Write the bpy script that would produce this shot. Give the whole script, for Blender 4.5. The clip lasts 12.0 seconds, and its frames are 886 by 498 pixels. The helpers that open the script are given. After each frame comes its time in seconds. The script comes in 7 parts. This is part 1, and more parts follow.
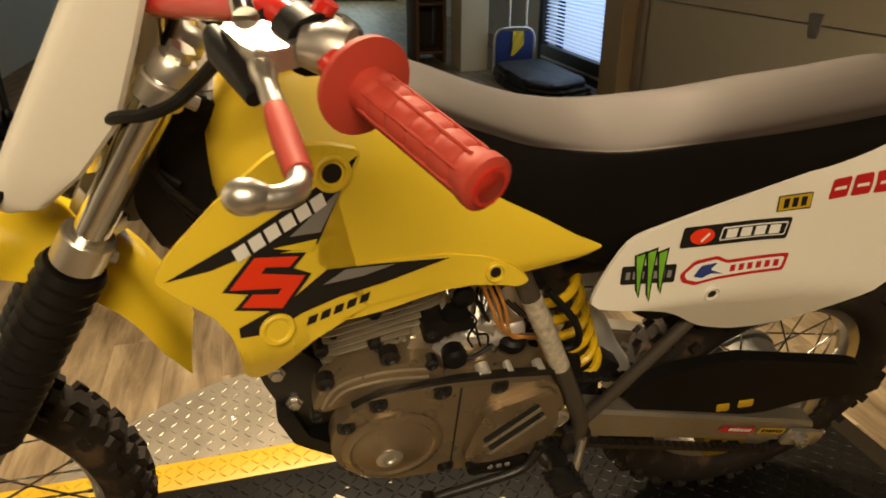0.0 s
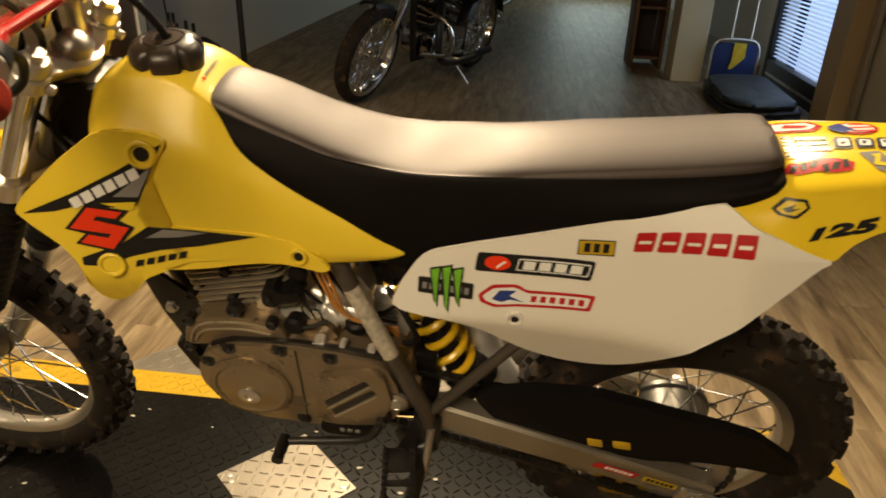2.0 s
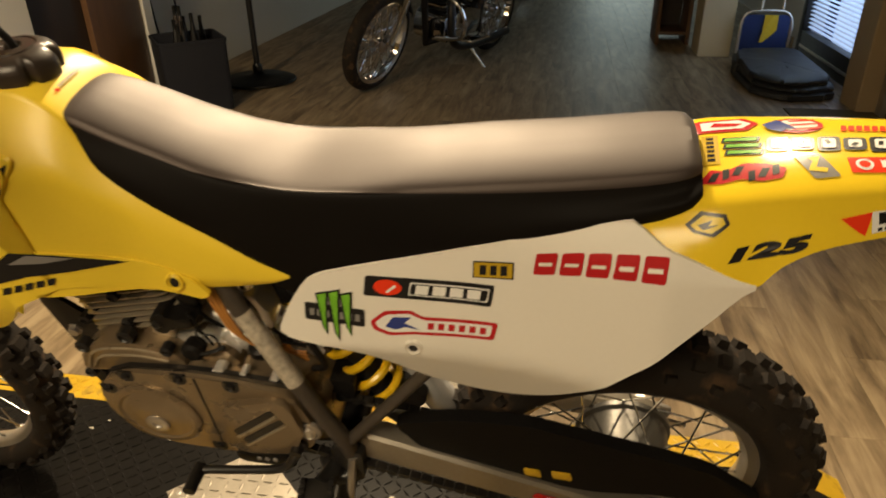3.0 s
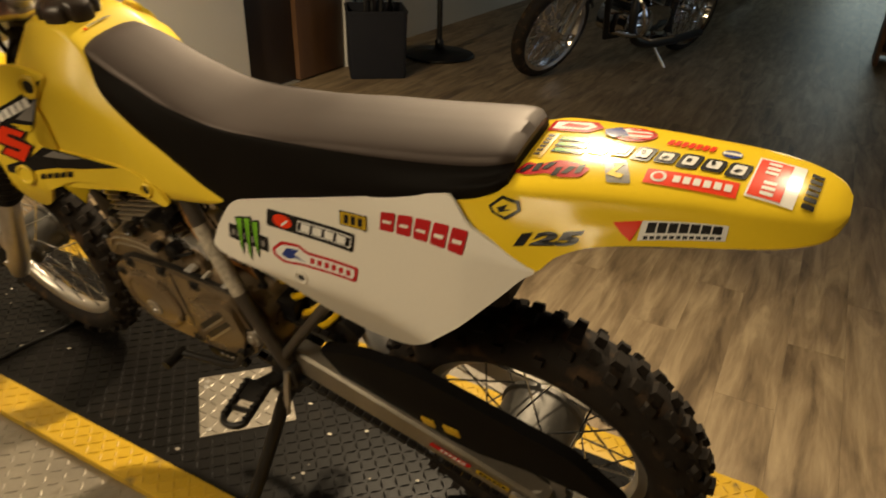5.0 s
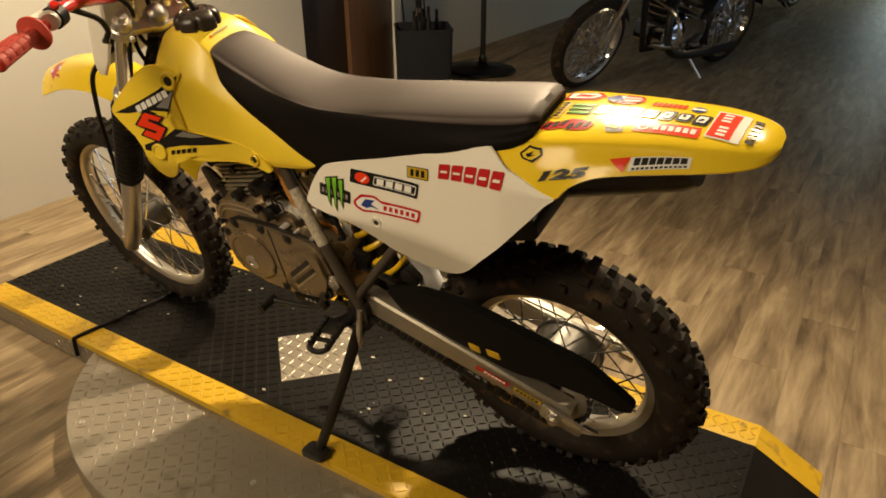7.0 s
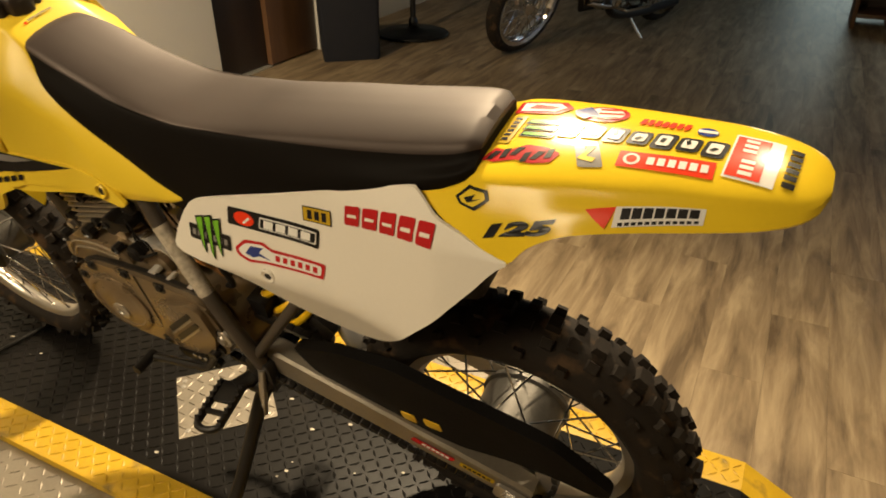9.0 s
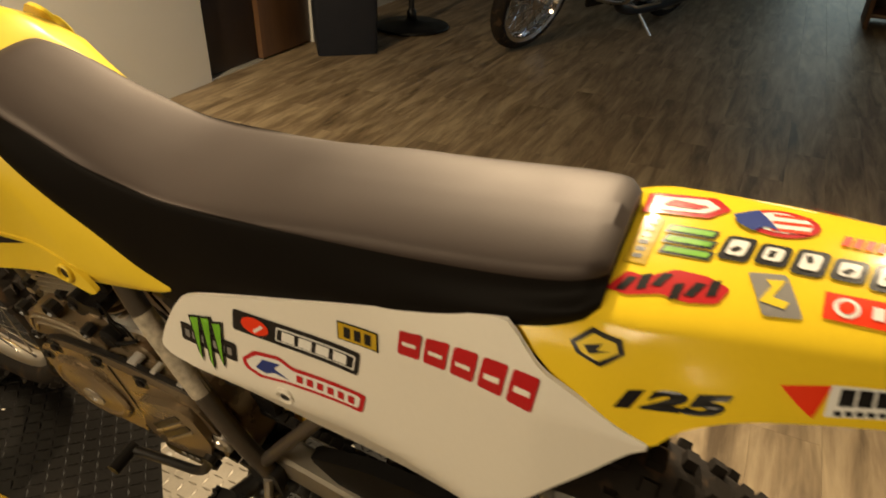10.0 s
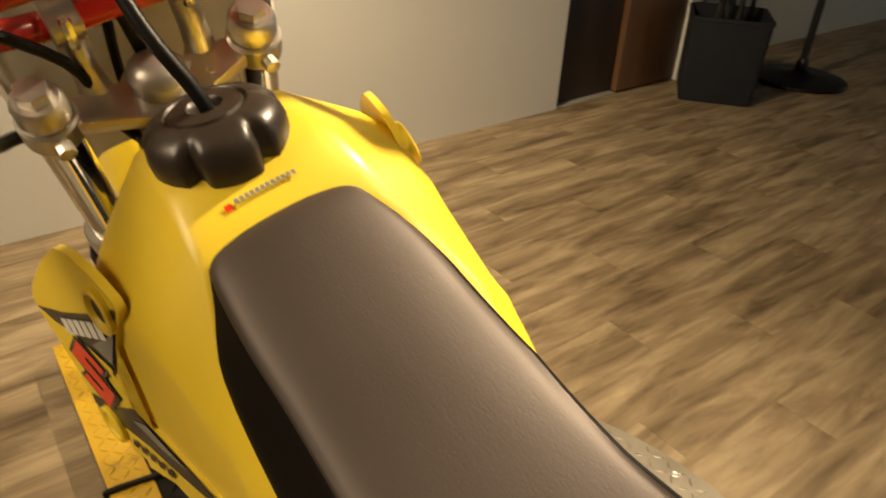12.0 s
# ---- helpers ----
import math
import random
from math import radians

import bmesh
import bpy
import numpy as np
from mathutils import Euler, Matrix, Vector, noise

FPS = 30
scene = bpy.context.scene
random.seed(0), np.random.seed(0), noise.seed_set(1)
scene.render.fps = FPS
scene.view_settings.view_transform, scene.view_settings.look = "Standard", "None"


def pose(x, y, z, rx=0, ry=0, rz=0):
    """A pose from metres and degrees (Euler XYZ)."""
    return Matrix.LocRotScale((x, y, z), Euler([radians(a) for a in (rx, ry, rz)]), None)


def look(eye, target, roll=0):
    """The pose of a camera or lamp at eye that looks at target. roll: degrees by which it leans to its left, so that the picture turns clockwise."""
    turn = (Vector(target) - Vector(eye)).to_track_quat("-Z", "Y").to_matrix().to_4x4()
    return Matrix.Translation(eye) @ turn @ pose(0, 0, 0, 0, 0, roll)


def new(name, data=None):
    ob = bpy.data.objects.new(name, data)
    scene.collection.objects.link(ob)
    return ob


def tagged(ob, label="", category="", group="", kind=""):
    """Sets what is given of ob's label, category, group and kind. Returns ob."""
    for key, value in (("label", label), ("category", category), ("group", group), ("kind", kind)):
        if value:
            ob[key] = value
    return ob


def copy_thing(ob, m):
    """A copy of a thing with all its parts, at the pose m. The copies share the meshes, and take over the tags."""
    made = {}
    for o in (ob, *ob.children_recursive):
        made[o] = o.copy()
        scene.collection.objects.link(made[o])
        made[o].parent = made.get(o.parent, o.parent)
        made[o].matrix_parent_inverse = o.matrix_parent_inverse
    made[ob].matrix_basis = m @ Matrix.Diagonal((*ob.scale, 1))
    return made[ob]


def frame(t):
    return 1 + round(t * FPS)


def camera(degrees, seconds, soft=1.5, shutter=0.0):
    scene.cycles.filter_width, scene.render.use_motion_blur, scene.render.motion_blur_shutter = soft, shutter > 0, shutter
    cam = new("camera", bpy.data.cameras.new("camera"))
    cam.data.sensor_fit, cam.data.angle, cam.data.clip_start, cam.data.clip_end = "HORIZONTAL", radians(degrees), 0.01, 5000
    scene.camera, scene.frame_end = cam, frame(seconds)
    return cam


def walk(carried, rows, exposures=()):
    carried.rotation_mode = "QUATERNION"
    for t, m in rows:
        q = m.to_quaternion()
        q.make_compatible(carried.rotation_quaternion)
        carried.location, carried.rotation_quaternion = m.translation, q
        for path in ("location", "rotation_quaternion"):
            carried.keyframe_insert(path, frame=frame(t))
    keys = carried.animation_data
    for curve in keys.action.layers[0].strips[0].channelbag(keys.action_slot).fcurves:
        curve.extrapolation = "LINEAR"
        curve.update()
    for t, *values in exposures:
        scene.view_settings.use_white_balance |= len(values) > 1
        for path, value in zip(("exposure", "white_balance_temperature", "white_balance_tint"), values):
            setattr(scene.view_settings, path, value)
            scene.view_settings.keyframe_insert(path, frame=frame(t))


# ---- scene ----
cam = camera(65.5, 12.0, soft=1.75, shutter=0.4)
PATH = [
    (0, (0.002, -0.899, 1.097), (0.421, 0.66, 0.353), 0.1),
    (0.5, (0.087, -0.873, 1.08), (0.397, 0.707, 0.322), 0.7),
    (1, (0.192, -0.849, 1.08), (0.363, 0.751, 0.322), 0.5),
    (1.5, (0.337, -0.923, 1.111), (0.24, 0.673, 0.336), -0.4),
    (2, (0.5, -1.043, 1.164), (0.331, 0.543, 0.396), 1.8),
    (2.5, (0.588, -1.009, 1.17), (0.365, 0.565, 0.39), -0.7),
    (3, (0.665, -0.913, 1.165), (0.393, 0.637, 0.356), -0.9),
    (3.2, (0.712, -0.87, 1.146), (0.389, 0.668, 0.332), 0.5),
    (4.8, (1.057, -0.855, 1.181), (0.36, 0.556, 0.371), 2.4),
    (5, (1.07, -0.898, 1.187), (0.34, 0.478, 0.347), 1.6),
    (5.5, (1.12, -1.035, 1.199), (0.305, 0.305, 0.379), 1.5),
    (6, (1.174, -1.104, 1.211), (0.302, 0.213, 0.412), 0.6),
    (6.5, (1.2, -1.14, 1.204), (0.31, 0.154, 0.388), -0.7),
    (7, (1.21, -1.152, 1.204), (0.37, 0.188, 0.409), -0.4),
    (7.2, (1.206, -1.142, 1.208), (0.359, 0.194, 0.412), -0.9),
    (8.8, (1.08, -0.9, 1.177), (0.36, 0.52, 0.307), 1.0),
    (9, (1.069, -0.854, 1.183), (0.294, 0.694, 0.182), -0.2),
    (9.5, (0.990, -0.758, 1.171), (0.271, 0.796, 0.138), 1.0),
    (10, (0.875, -0.667, 1.186), (0.233, 0.704, 0.269), 1.2),
    (10.5, (0.794, -0.635, 1.189), (0.065, 0.665, 0.233), 3.6),
    (11, (0.679, -0.535, 1.178), (-0.19, 0.696, 0.25), 2.4),
    (11.5, (0.545, -0.4, 1.172), (-0.495, 0.681, 0.231), 4.5),
    (12, (0.47, -0.35, 1.172), (-0.726, 0.578, 0.253), 2.6),
]
walk(cam, [(t, look(eye, target, roll)) for t, eye, target, roll in PATH], exposures=((0.0, 0.06), (0.5, 0.2), (1.0, 0.24), (1.7, 0.05), (2.3, -0.05), (3.4, 0.0), (4.6, -0.34), (5.1, -0.34), (5.6, -0.08), (6.0, 0.0), (8.6, 0.05), (9.5, 0.17), (10.0, -0.05), (10.5, -0.03), (11.0, 0.35), (11.5, 0.35), (12.0, -0.04)))

# ---- light ----
world = bpy.data.worlds.new("room_air")
world.use_nodes = True
scene.world = world
world.node_tree.nodes["Background"].inputs[0].default_value = (0.35, 0.42, 0.5, 1)
world.node_tree.nodes["Background"].inputs[1].default_value = 0.006
scene.view_settings.exposure = 0.0


def lamp(name, m, size, watts, colour, shape="SQUARE", size_y=None):
    data = bpy.data.lights.new(name, "AREA")
    data.energy, data.color, data.shape, data.size = watts, colour, shape, size
    if size_y:
        data.shape, data.size_y = "RECTANGLE", size_y
    ob = new(name, data)
    ob.matrix_world = m
    return ob


def spot(name, eye, target, size, watts, spread):
    """An area lamp in the warm colour, turned to its target."""
    ob = lamp(name, look(eye, target), size, watts, WARM)
    ob.data.spread = radians(spread)
    return ob


WARM = (1.0, 0.79, 0.505)
DAY = (0.8, 0.97, 0.92)
spot("ceiling_lamp_key", (0.05, 1.35, 2.6), (0.3, -0.1, 0.5), 0.11, 29, 82)
spot("ceiling_lamp_tail", (1.3, 1.1, 2.6), (1.15, 0.3, 0.3), 0.11, 12, 96)
# big soft area lamp added in place of light bounced from this side
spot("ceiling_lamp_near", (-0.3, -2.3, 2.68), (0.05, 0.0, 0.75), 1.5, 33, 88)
# lamp added to brighten the west wall, its true source unknown
spot("ceiling_lamp_side", (-1.15, -0.5, 2.6), (-1.8, 0.7, 0.8), 0.16, 32, 92)
lamp("door_daylight", look((2.42, 4.34, 1.2), (1.4, 4.1, 0.9)), 0.9, 4, DAY, size_y=1.7)
lamp("far_daylight", look((1.6, 11.5, 1.3), (1.1, 7.0, 0.1)), 1.2, 20, DAY, size_y=1.6)

# ---- materials ----


def mat(name, col, rough=0.5, metal=0.0, var=0.12, scale=8.0, bump=0.1, fine=60.0, spec=0.5, coat=0.0, stretch=(1, 1, 1), rand=0.0, rvar=0.1, dirt=None, dirt_at=0.62):
    """A surface with variation at two scales in colour, roughness and relief."""
    m = bpy.data.materials.new(name)
    m.use_nodes = True
    n, l = m.node_tree.nodes, m.node_tree.links
    b = n["Principled BSDF"]
    b.inputs["Roughness"].default_value, b.inputs["Metallic"].default_value = rough, metal
    b.inputs["Specular IOR Level"].default_value = spec
    b.inputs["Coat Weight"].default_value = coat
    b.inputs["Coat Roughness"].default_value = 0.08
    tc = n.new("ShaderNodeTexCoord")
    mp = n.new("ShaderNodeMapping")
    mp.inputs["Scale"].default_value = stretch
    l.new(tc.outputs["Object"], mp.inputs["Vector"])
    big, small = n.new("ShaderNodeTexNoise"), n.new("ShaderNodeTexNoise")
    for t, s in ((big, scale), (small, fine)):
        t.inputs["Scale"].default_value = s
        t.inputs["Detail"].default_value = 4
        l.new(mp.outputs["Vector"], t.inputs["Vector"])
    mix = n.new("ShaderNodeMix")
    mix.data_type = "RGBA"
    lo, hi = [c * (1 - var) for c in col], [min(1, c * (1 + var)) for c in col]
    mix.inputs["A"].default_value, mix.inputs["B"].default_value = (*lo, 1), (*hi, 1)
    add = n.new("ShaderNodeMath")
    add.operation = "ADD"
    half = n.new("ShaderNodeMath")
    half.operation = "MULTIPLY_ADD"
    half.inputs[1].default_value, half.inputs[2].default_value = 0.5, 0.0
    l.new(small.outputs["Fac"], half.inputs[0])
    l.new(big.outputs["Fac"], add.inputs[0])
    l.new(half.outputs[0], add.inputs[1])
    sub = n.new("ShaderNodeMath")
    sub.operation = "SUBTRACT"
    sub.inputs[1].default_value = 0.25
    l.new(add.outputs[0], sub.inputs[0])
    last = sub
    if rand:
        info = n.new("ShaderNodeObjectInfo")
        r = n.new("ShaderNodeMath")
        r.operation = "MULTIPLY_ADD"
        r.inputs[1].default_value, r.inputs[2].default_value = rand * 2, -rand
        l.new(info.outputs["Random"], r.inputs[0])
        a2 = n.new("ShaderNodeMath")
        a2.operation = "ADD"
        l.new(last.outputs[0], a2.inputs[0])
        l.new(r.outputs[0], a2.inputs[1])
        last = a2
    l.new(last.outputs[0], mix.inputs["Factor"])
    colour = mix.outputs["Result"]
    if dirt:
        ramp = n.new("ShaderNodeValToRGB")
        ramp.color_ramp.elements[0].position, ramp.color_ramp.elements[1].position = dirt_at, dirt_at + 0.12
        l.new(big.outputs["Fac"], ramp.inputs["Fac"])
        m2 = n.new("ShaderNodeMix")
        m2.data_type = "RGBA"
        l.new(ramp.outputs["Color"], m2.inputs["Factor"])
        l.new(colour, m2.inputs["A"])
        m2.inputs["B"].default_value = (*dirt, 1)
        colour = m2.outputs["Result"]
    l.new(colour, b.inputs["Base Color"])
    rr = n.new("ShaderNodeMath")
    rr.operation = "MULTIPLY_ADD"
    rr.inputs[1].default_value, rr.inputs[2].default_value = rvar * 2, rough - rvar
    l.new(big.outputs["Fac"], rr.inputs[0])
    l.new(rr.outputs[0], b.inputs["Roughness"])
    if bump:
        bp = n.new("ShaderNodeBump")
        bp.inputs["Strength"].default_value, bp.inputs["Distance"].default_value = bump, 0.002
        l.new(small.outputs["Fac"], bp.inputs["Height"])
        l.new(bp.outputs["Normal"], b.inputs["Normal"])
    return m


def glow(name, col, strength):
    m = bpy.data.materials.new(name)
    m.use_nodes = True
    b = m.node_tree.nodes["Principled BSDF"]
    b.inputs["Base Color"].default_value = (*col, 1)
    b.inputs["Emission Color"].default_value = (*col, 1)
    b.inputs["Emission Strength"].default_value = strength
    return m


YELLOW = mat("yellow_plastic", (0.80, 0.565, 0.026), 0.17, var=0.05, scale=5, bump=0.03, fine=240, spec=0.3)
YELLOWSATIN = mat("satin_yellow_plastic", (0.80, 0.58, 0.034), 0.42, var=0.05, scale=5, bump=0.04, fine=240, coat=0.04)
WHITE = mat("white_plastic", (0.78, 0.74, 0.66), 0.4, var=0.04, scale=4, bump=0.03, fine=200)
GREYVINYL = mat("grey_seat_vinyl", (0.027, 0.0192, 0.0162), 0.55, var=0.14, scale=9, bump=0.09, fine=700, spec=0.66)
GREYVINYL.node_tree.nodes["Principled BSDF"].inputs["Specular Tint"].default_value = (1.0, 0.87, 0.82, 1)
GREYVINYL.node_tree.nodes["Principled BSDF"].inputs["Sheen Weight"].default_value = 0.05
GREYVINYL.node_tree.nodes["Principled BSDF"].inputs["Sheen Roughness"].default_value = 0.4
BLACKVINYL = mat("black_seat_vinyl", (0.006, 0.0048, 0.004), 0.6, var=0.2, scale=9, bump=0.06, fine=600, spec=0.08)
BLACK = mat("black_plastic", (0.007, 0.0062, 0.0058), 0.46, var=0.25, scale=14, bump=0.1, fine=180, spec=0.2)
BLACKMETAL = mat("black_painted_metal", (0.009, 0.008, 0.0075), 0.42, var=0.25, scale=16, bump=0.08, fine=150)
RUBBER = mat("tyre_rubber", (0.016, 0.012, 0.009), 0.78, var=0.3, scale=22, bump=0.35, fine=170, spec=0.25, dirt=(0.07, 0.042, 0.022), dirt_at=0.56)
REDRUBBER = mat("red_grip_rubber", (0.42, 0.042, 0.024), 0.64, var=0.12, scale=18, bump=0.12, fine=160)
REDPAINT = mat("red_paint", (0.55, 0.02, 0.012), 0.25, var=0.08, coat=0.4)
ALU = mat("brushed_aluminium", (0.62, 0.58, 0.52), 0.34, 0.9, var=0.12, scale=14, bump=0.1, fine=220)
CHROME = mat("chrome", (0.75, 0.74, 0.72), 0.1, 1.0, var=0.05, bump=0.0, rvar=0.04)
STEEL = mat("dull_steel", (0.5, 0.47, 0.43), 0.4, 0.85, var=0.18, scale=30, bump=0.12, fine=200)
BRONZE = mat("engine_bronze_paint", (0.235, 0.178, 0.112), 0.3, 0.6, var=0.12, scale=18, bump=0.2, fine=300)
POLISHED = mat("bright_cast_alloy", (0.88, 0.86, 0.83), 0.4, 0.75, var=0.08, scale=20, bump=0.1, fine=220)
FINS = mat("cast_cylinder_alloy", (0.40, 0.345, 0.26), 0.3, 0.6, var=0.2, scale=26, bump=0.25, fine=260)
SPRING = mat("yellow_spring_paint", (0.68, 0.43, 0.01), 0.28, var=0.1, scale=30, coat=0.3, bump=0.05)
GOLD = mat("gold_anodised", (0.58, 0.36, 0.04), 0.32, 0.7, var=0.15, scale=20)
CAPPLASTIC = mat("satin_cap_plastic", (0.03, 0.022, 0.017), 0.34, var=0.25, scale=30, bump=0.08, fine=260)
ARMALLOY = mat("dull_arm_alloy", (0.36, 0.325, 0.27), 0.42, 0.8, var=0.2, scale=16, bump=0.12, fine=200)
HUBCAST = mat("dull_drum_casting", (0.10, 0.094, 0.085), 0.38, 0.8, var=0.25, scale=24, bump=0.15, fine=200)
FRAMEPAINT = mat("dark_frame_paint", (0.075, 0.062, 0.05), 0.38, 0.3, var=0.2, scale=18, bump=0.1, fine=180)
ORANGEHOSE = mat("orange_rubber_hose", (0.50, 0.22, 0.05), 0.4, var=0.15)
DECALBLACK = mat("black_vinyl_print", (0.015, 0.014, 0.014), 0.24, var=0.15, bump=0.02, spec=0.28)
DECALGREY = mat("grey_vinyl_print", (0.22, 0.21, 0.20), 0.24, var=0.08, bump=0.02, spec=0.28)
DECALRED = mat("red_vinyl_print", (0.78, 0.045, 0.012), 0.24, var=0.05, bump=0.02, spec=0.28)
DECALDARKRED = mat("crimson_vinyl_print", (0.45, 0.018, 0.02), 0.24, var=0.08, bump=0.02, spec=0.28)
DECALWHITE = mat("white_vinyl_print", (0.78, 0.77, 0.74), 0.24, var=0.04, bump=0.02, spec=0.28)
DECALGREEN = mat("green_vinyl_print", (0.16, 0.42, 0.03), 0.24, var=0.25, scale=60, bump=0.02, spec=0.28)
DECALBLUE = mat("blue_vinyl_print", (0.03, 0.05, 0.22), 0.24, var=0.1, bump=0.02, spec=0.28)
DECALYELLOW = mat("yellow_vinyl_print", (0.75, 0.55, 0.03), 0.24, var=0.05, bump=0.02, spec=0.28)
DECALGOLD = mat("ochre_vinyl_print", (0.5, 0.33, 0.02), 0.24, var=0.05, bump=0.02, spec=0.28)

DECKBLACK = mat("black_deck_paint", (0.0062, 0.0053, 0.0046), 0.46, 0.0, var=0.35, scale=9, bump=0.2, fine=120, spec=0.14, dirt=(0.018, 0.0145, 0.011), dirt_at=0.66)
DECKYELLOW = mat("yellow_deck_paint", (0.54, 0.335, 0.014), 0.42, var=0.18, scale=12, bump=0.15, fine=130, dirt=(0.12, 0.085, 0.03), dirt_at=0.63)
PLATE = mat("bare_tread_plate", (0.29, 0.255, 0.205), 0.42, 0.55, var=0.22, scale=11, bump=0.15, fine=170, dirt=(0.2, 0.17, 0.13), dirt_at=0.62)
# unseen rear wall, its colour darkened to cut bounced light
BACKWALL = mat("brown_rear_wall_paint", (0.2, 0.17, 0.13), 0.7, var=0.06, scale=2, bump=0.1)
WALLPAINT = mat("cream_wall_paint", (0.71, 0.69, 0.635), 0.7, var=0.05, scale=1.6, bump=0.12, fine=160, spec=0.3)
# ceiling out of view, kept this dark so less light bounces back
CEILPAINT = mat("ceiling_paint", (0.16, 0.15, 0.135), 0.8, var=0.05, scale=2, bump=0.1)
DOORWOOD = mat("brown_door_wood", (0.13, 0.066, 0.031), 0.45, var=0.3, scale=5, bump=0.15, fine=40, stretch=(6, 6, 0.6))
DARKWOOD = mat("dark_brown_wood", (0.035, 0.02, 0.012), 0.5, var=0.3, scale=6, bump=0.1, stretch=(6, 6, 0.6))
BASEPLASTIC = mat("navy_bin_fabric", (0.004, 0.005, 0.011), 0.8, var=0.2, scale=8)
BLUEFABRIC = mat("blue_fabric", (0.012, 0.03, 0.13), 0.8, var=0.2, scale=20, bump=0.3, fine=300)
YELLOWCLOTH = mat("yellow_cloth", (0.7, 0.5, 0.03), 0.85, var=0.15, scale=25, bump=0.3)
MATRUBBER = mat("black_rubber_mat", (0.02, 0.021, 0.024), 0.55, var=0.25, scale=7, bump=0.25, fine=90)
TANPAINT = mat("tan_trim_paint", (0.34, 0.25, 0.14), 0.5, var=0.12, scale=5, bump=0.08)
GARAGE = mat("cream_garage_panel", (0.52, 0.48, 0.38), 0.5, var=0.05, scale=3, bump=0.1)
PILLARPAINT = mat("beige_pillar_paint", (0.50, 0.43, 0.28), 0.6, var=0.1, scale=3, bump=0.1)
DOORMAT = mat("brown_door_mat", (0.10, 0.075, 0.035), 0.9, var=0.25, scale=30, bump=0.3, fine=250)
# daylight coming through the slats, put in as their own glow
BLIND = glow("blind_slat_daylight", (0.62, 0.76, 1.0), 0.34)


def wood_mat():
    """Rustic vinyl plank: pale oak with dark weathered streaks along y, one shade a plank."""
    m = bpy.data.materials.new("rustic_vinyl_plank")
    m.use_nodes = True
    n, l = m.node_tree.nodes, m.node_tree.links
    b = n["Principled BSDF"]
    geo, info = n.new("ShaderNodeNewGeometry"), n.new("ShaderNodeObjectInfo")
    pos = n.new("ShaderNodeVectorMath")
    pos.operation = "ADD"
    l.new(geo.outputs["Position"], pos.inputs[0])
    isl = n.new("ShaderNodeMath")
    isl.operation = "ADD"
    l.new(info.outputs["Random"], isl.inputs[0])
    l.new(geo.outputs["Random Per Island"], isl.inputs[1])
    sh = n.new("ShaderNodeMath")
    sh.operation = "MULTIPLY"
    sh.inputs[1].default_value = 37.0
    l.new(isl.outputs[0], sh.inputs[0])
    l.new(sh.outputs[0], pos.inputs[1])
    mp = n.new("ShaderNodeMapping")
    mp.inputs["Scale"].default_value = (17, 2.6, 1)
    l.new(pos.outputs[0], mp.inputs["Vector"])
    a = n.new("ShaderNodeTexNoise")
    a.inputs["Scale"].default_value, a.inputs["Detail"].default_value, a.inputs["Roughness"].default_value = 1.0, 7, 0.6
    a.inputs["Distortion"].default_value = 0.5
    l.new(mp.outputs[0], a.inputs["Vector"])
    mp2 = n.new("ShaderNodeMapping")
    mp2.inputs["Scale"].default_value = (120, 6, 1)
    l.new(pos.outputs[0], mp2.inputs["Vector"])
    g = n.new("ShaderNodeTexNoise")
    g.inputs["Scale"].default_value, g.inputs["Detail"].default_value = 1.0, 3
    l.new(mp2.outputs[0], g.inputs["Vector"])
    ramp = n.new("ShaderNodeValToRGB")
    e = ramp.color_ramp.elements
    e[0].position, e[0].color = 0.30, (0.10, 0.067, 0.035, 1)
    e[1].position, e[1].color = 0.70, (0.388, 0.297, 0.18, 1)
    mid = e.new(0.47)
    mid.color = (0.217, 0.156, 0.09, 1)
    s = n.new("ShaderNodeMath")
    s.operation = "MULTIPLY_ADD"
    s.inputs[1].default_value, s.inputs[2].default_value = 0.14, -0.07
    l.new(g.outputs["Fac"], s.inputs[0])
    s2 = n.new("ShaderNodeMath")
    s2.operation = "ADD"
    l.new(a.outputs["Fac"], s2.inputs[0])
    l.new(s.outputs[0], s2.inputs[1])
    fr = n.new("ShaderNodeMath")
    fr.operation = "FRACT"
    l.new(isl.outputs[0], fr.inputs[0])
    s3 = n.new("ShaderNodeMath")
    s3.operation = "MULTIPLY_ADD"
    s3.inputs[1].default_value, s3.inputs[2].default_value = 0.035, -0.0175
    l.new(fr.outputs[0], s3.inputs[0])
    s4 = n.new("ShaderNodeMath")
    s4.operation = "ADD"
    l.new(s2.outputs[0], s4.inputs[0])
    l.new(s3.outputs[0], s4.inputs[1])
    l.new(s4.outputs[0], ramp.inputs["Fac"])
    l.new(ramp.outputs["Color"], b.inputs["Base Color"])
    b.inputs["Roughness"].default_value = 0.5
    b.inputs["Specular IOR Level"].default_value = 0.4
    bp = n.new("ShaderNodeBump")
    bp.inputs["Strength"].default_value, bp.inputs["Distance"].default_value = 0.25, 0.001
    l.new(s2.outputs[0], bp.inputs["Height"])
    l.new(bp.outputs["Normal"], b.inputs["Normal"])
    return m


WOOD = wood_mat()

# ---- mesh helpers ----


def link(name, bm, material, parent=None, label="", smooth=True):
    bmesh.ops.recalc_face_normals(bm, faces=bm.faces[:])
    me = bpy.data.meshes.new(name)
    bm.to_mesh(me)
    bm.free()
    me.materials.append(material)
    if smooth:
        me.shade_smooth()
        me.set_sharp_from_angle(angle=radians(38))
    ob = new(name, me)
    if parent is not None:
        ob.parent = parent
    if label:
        ob["label"] = label
    return ob


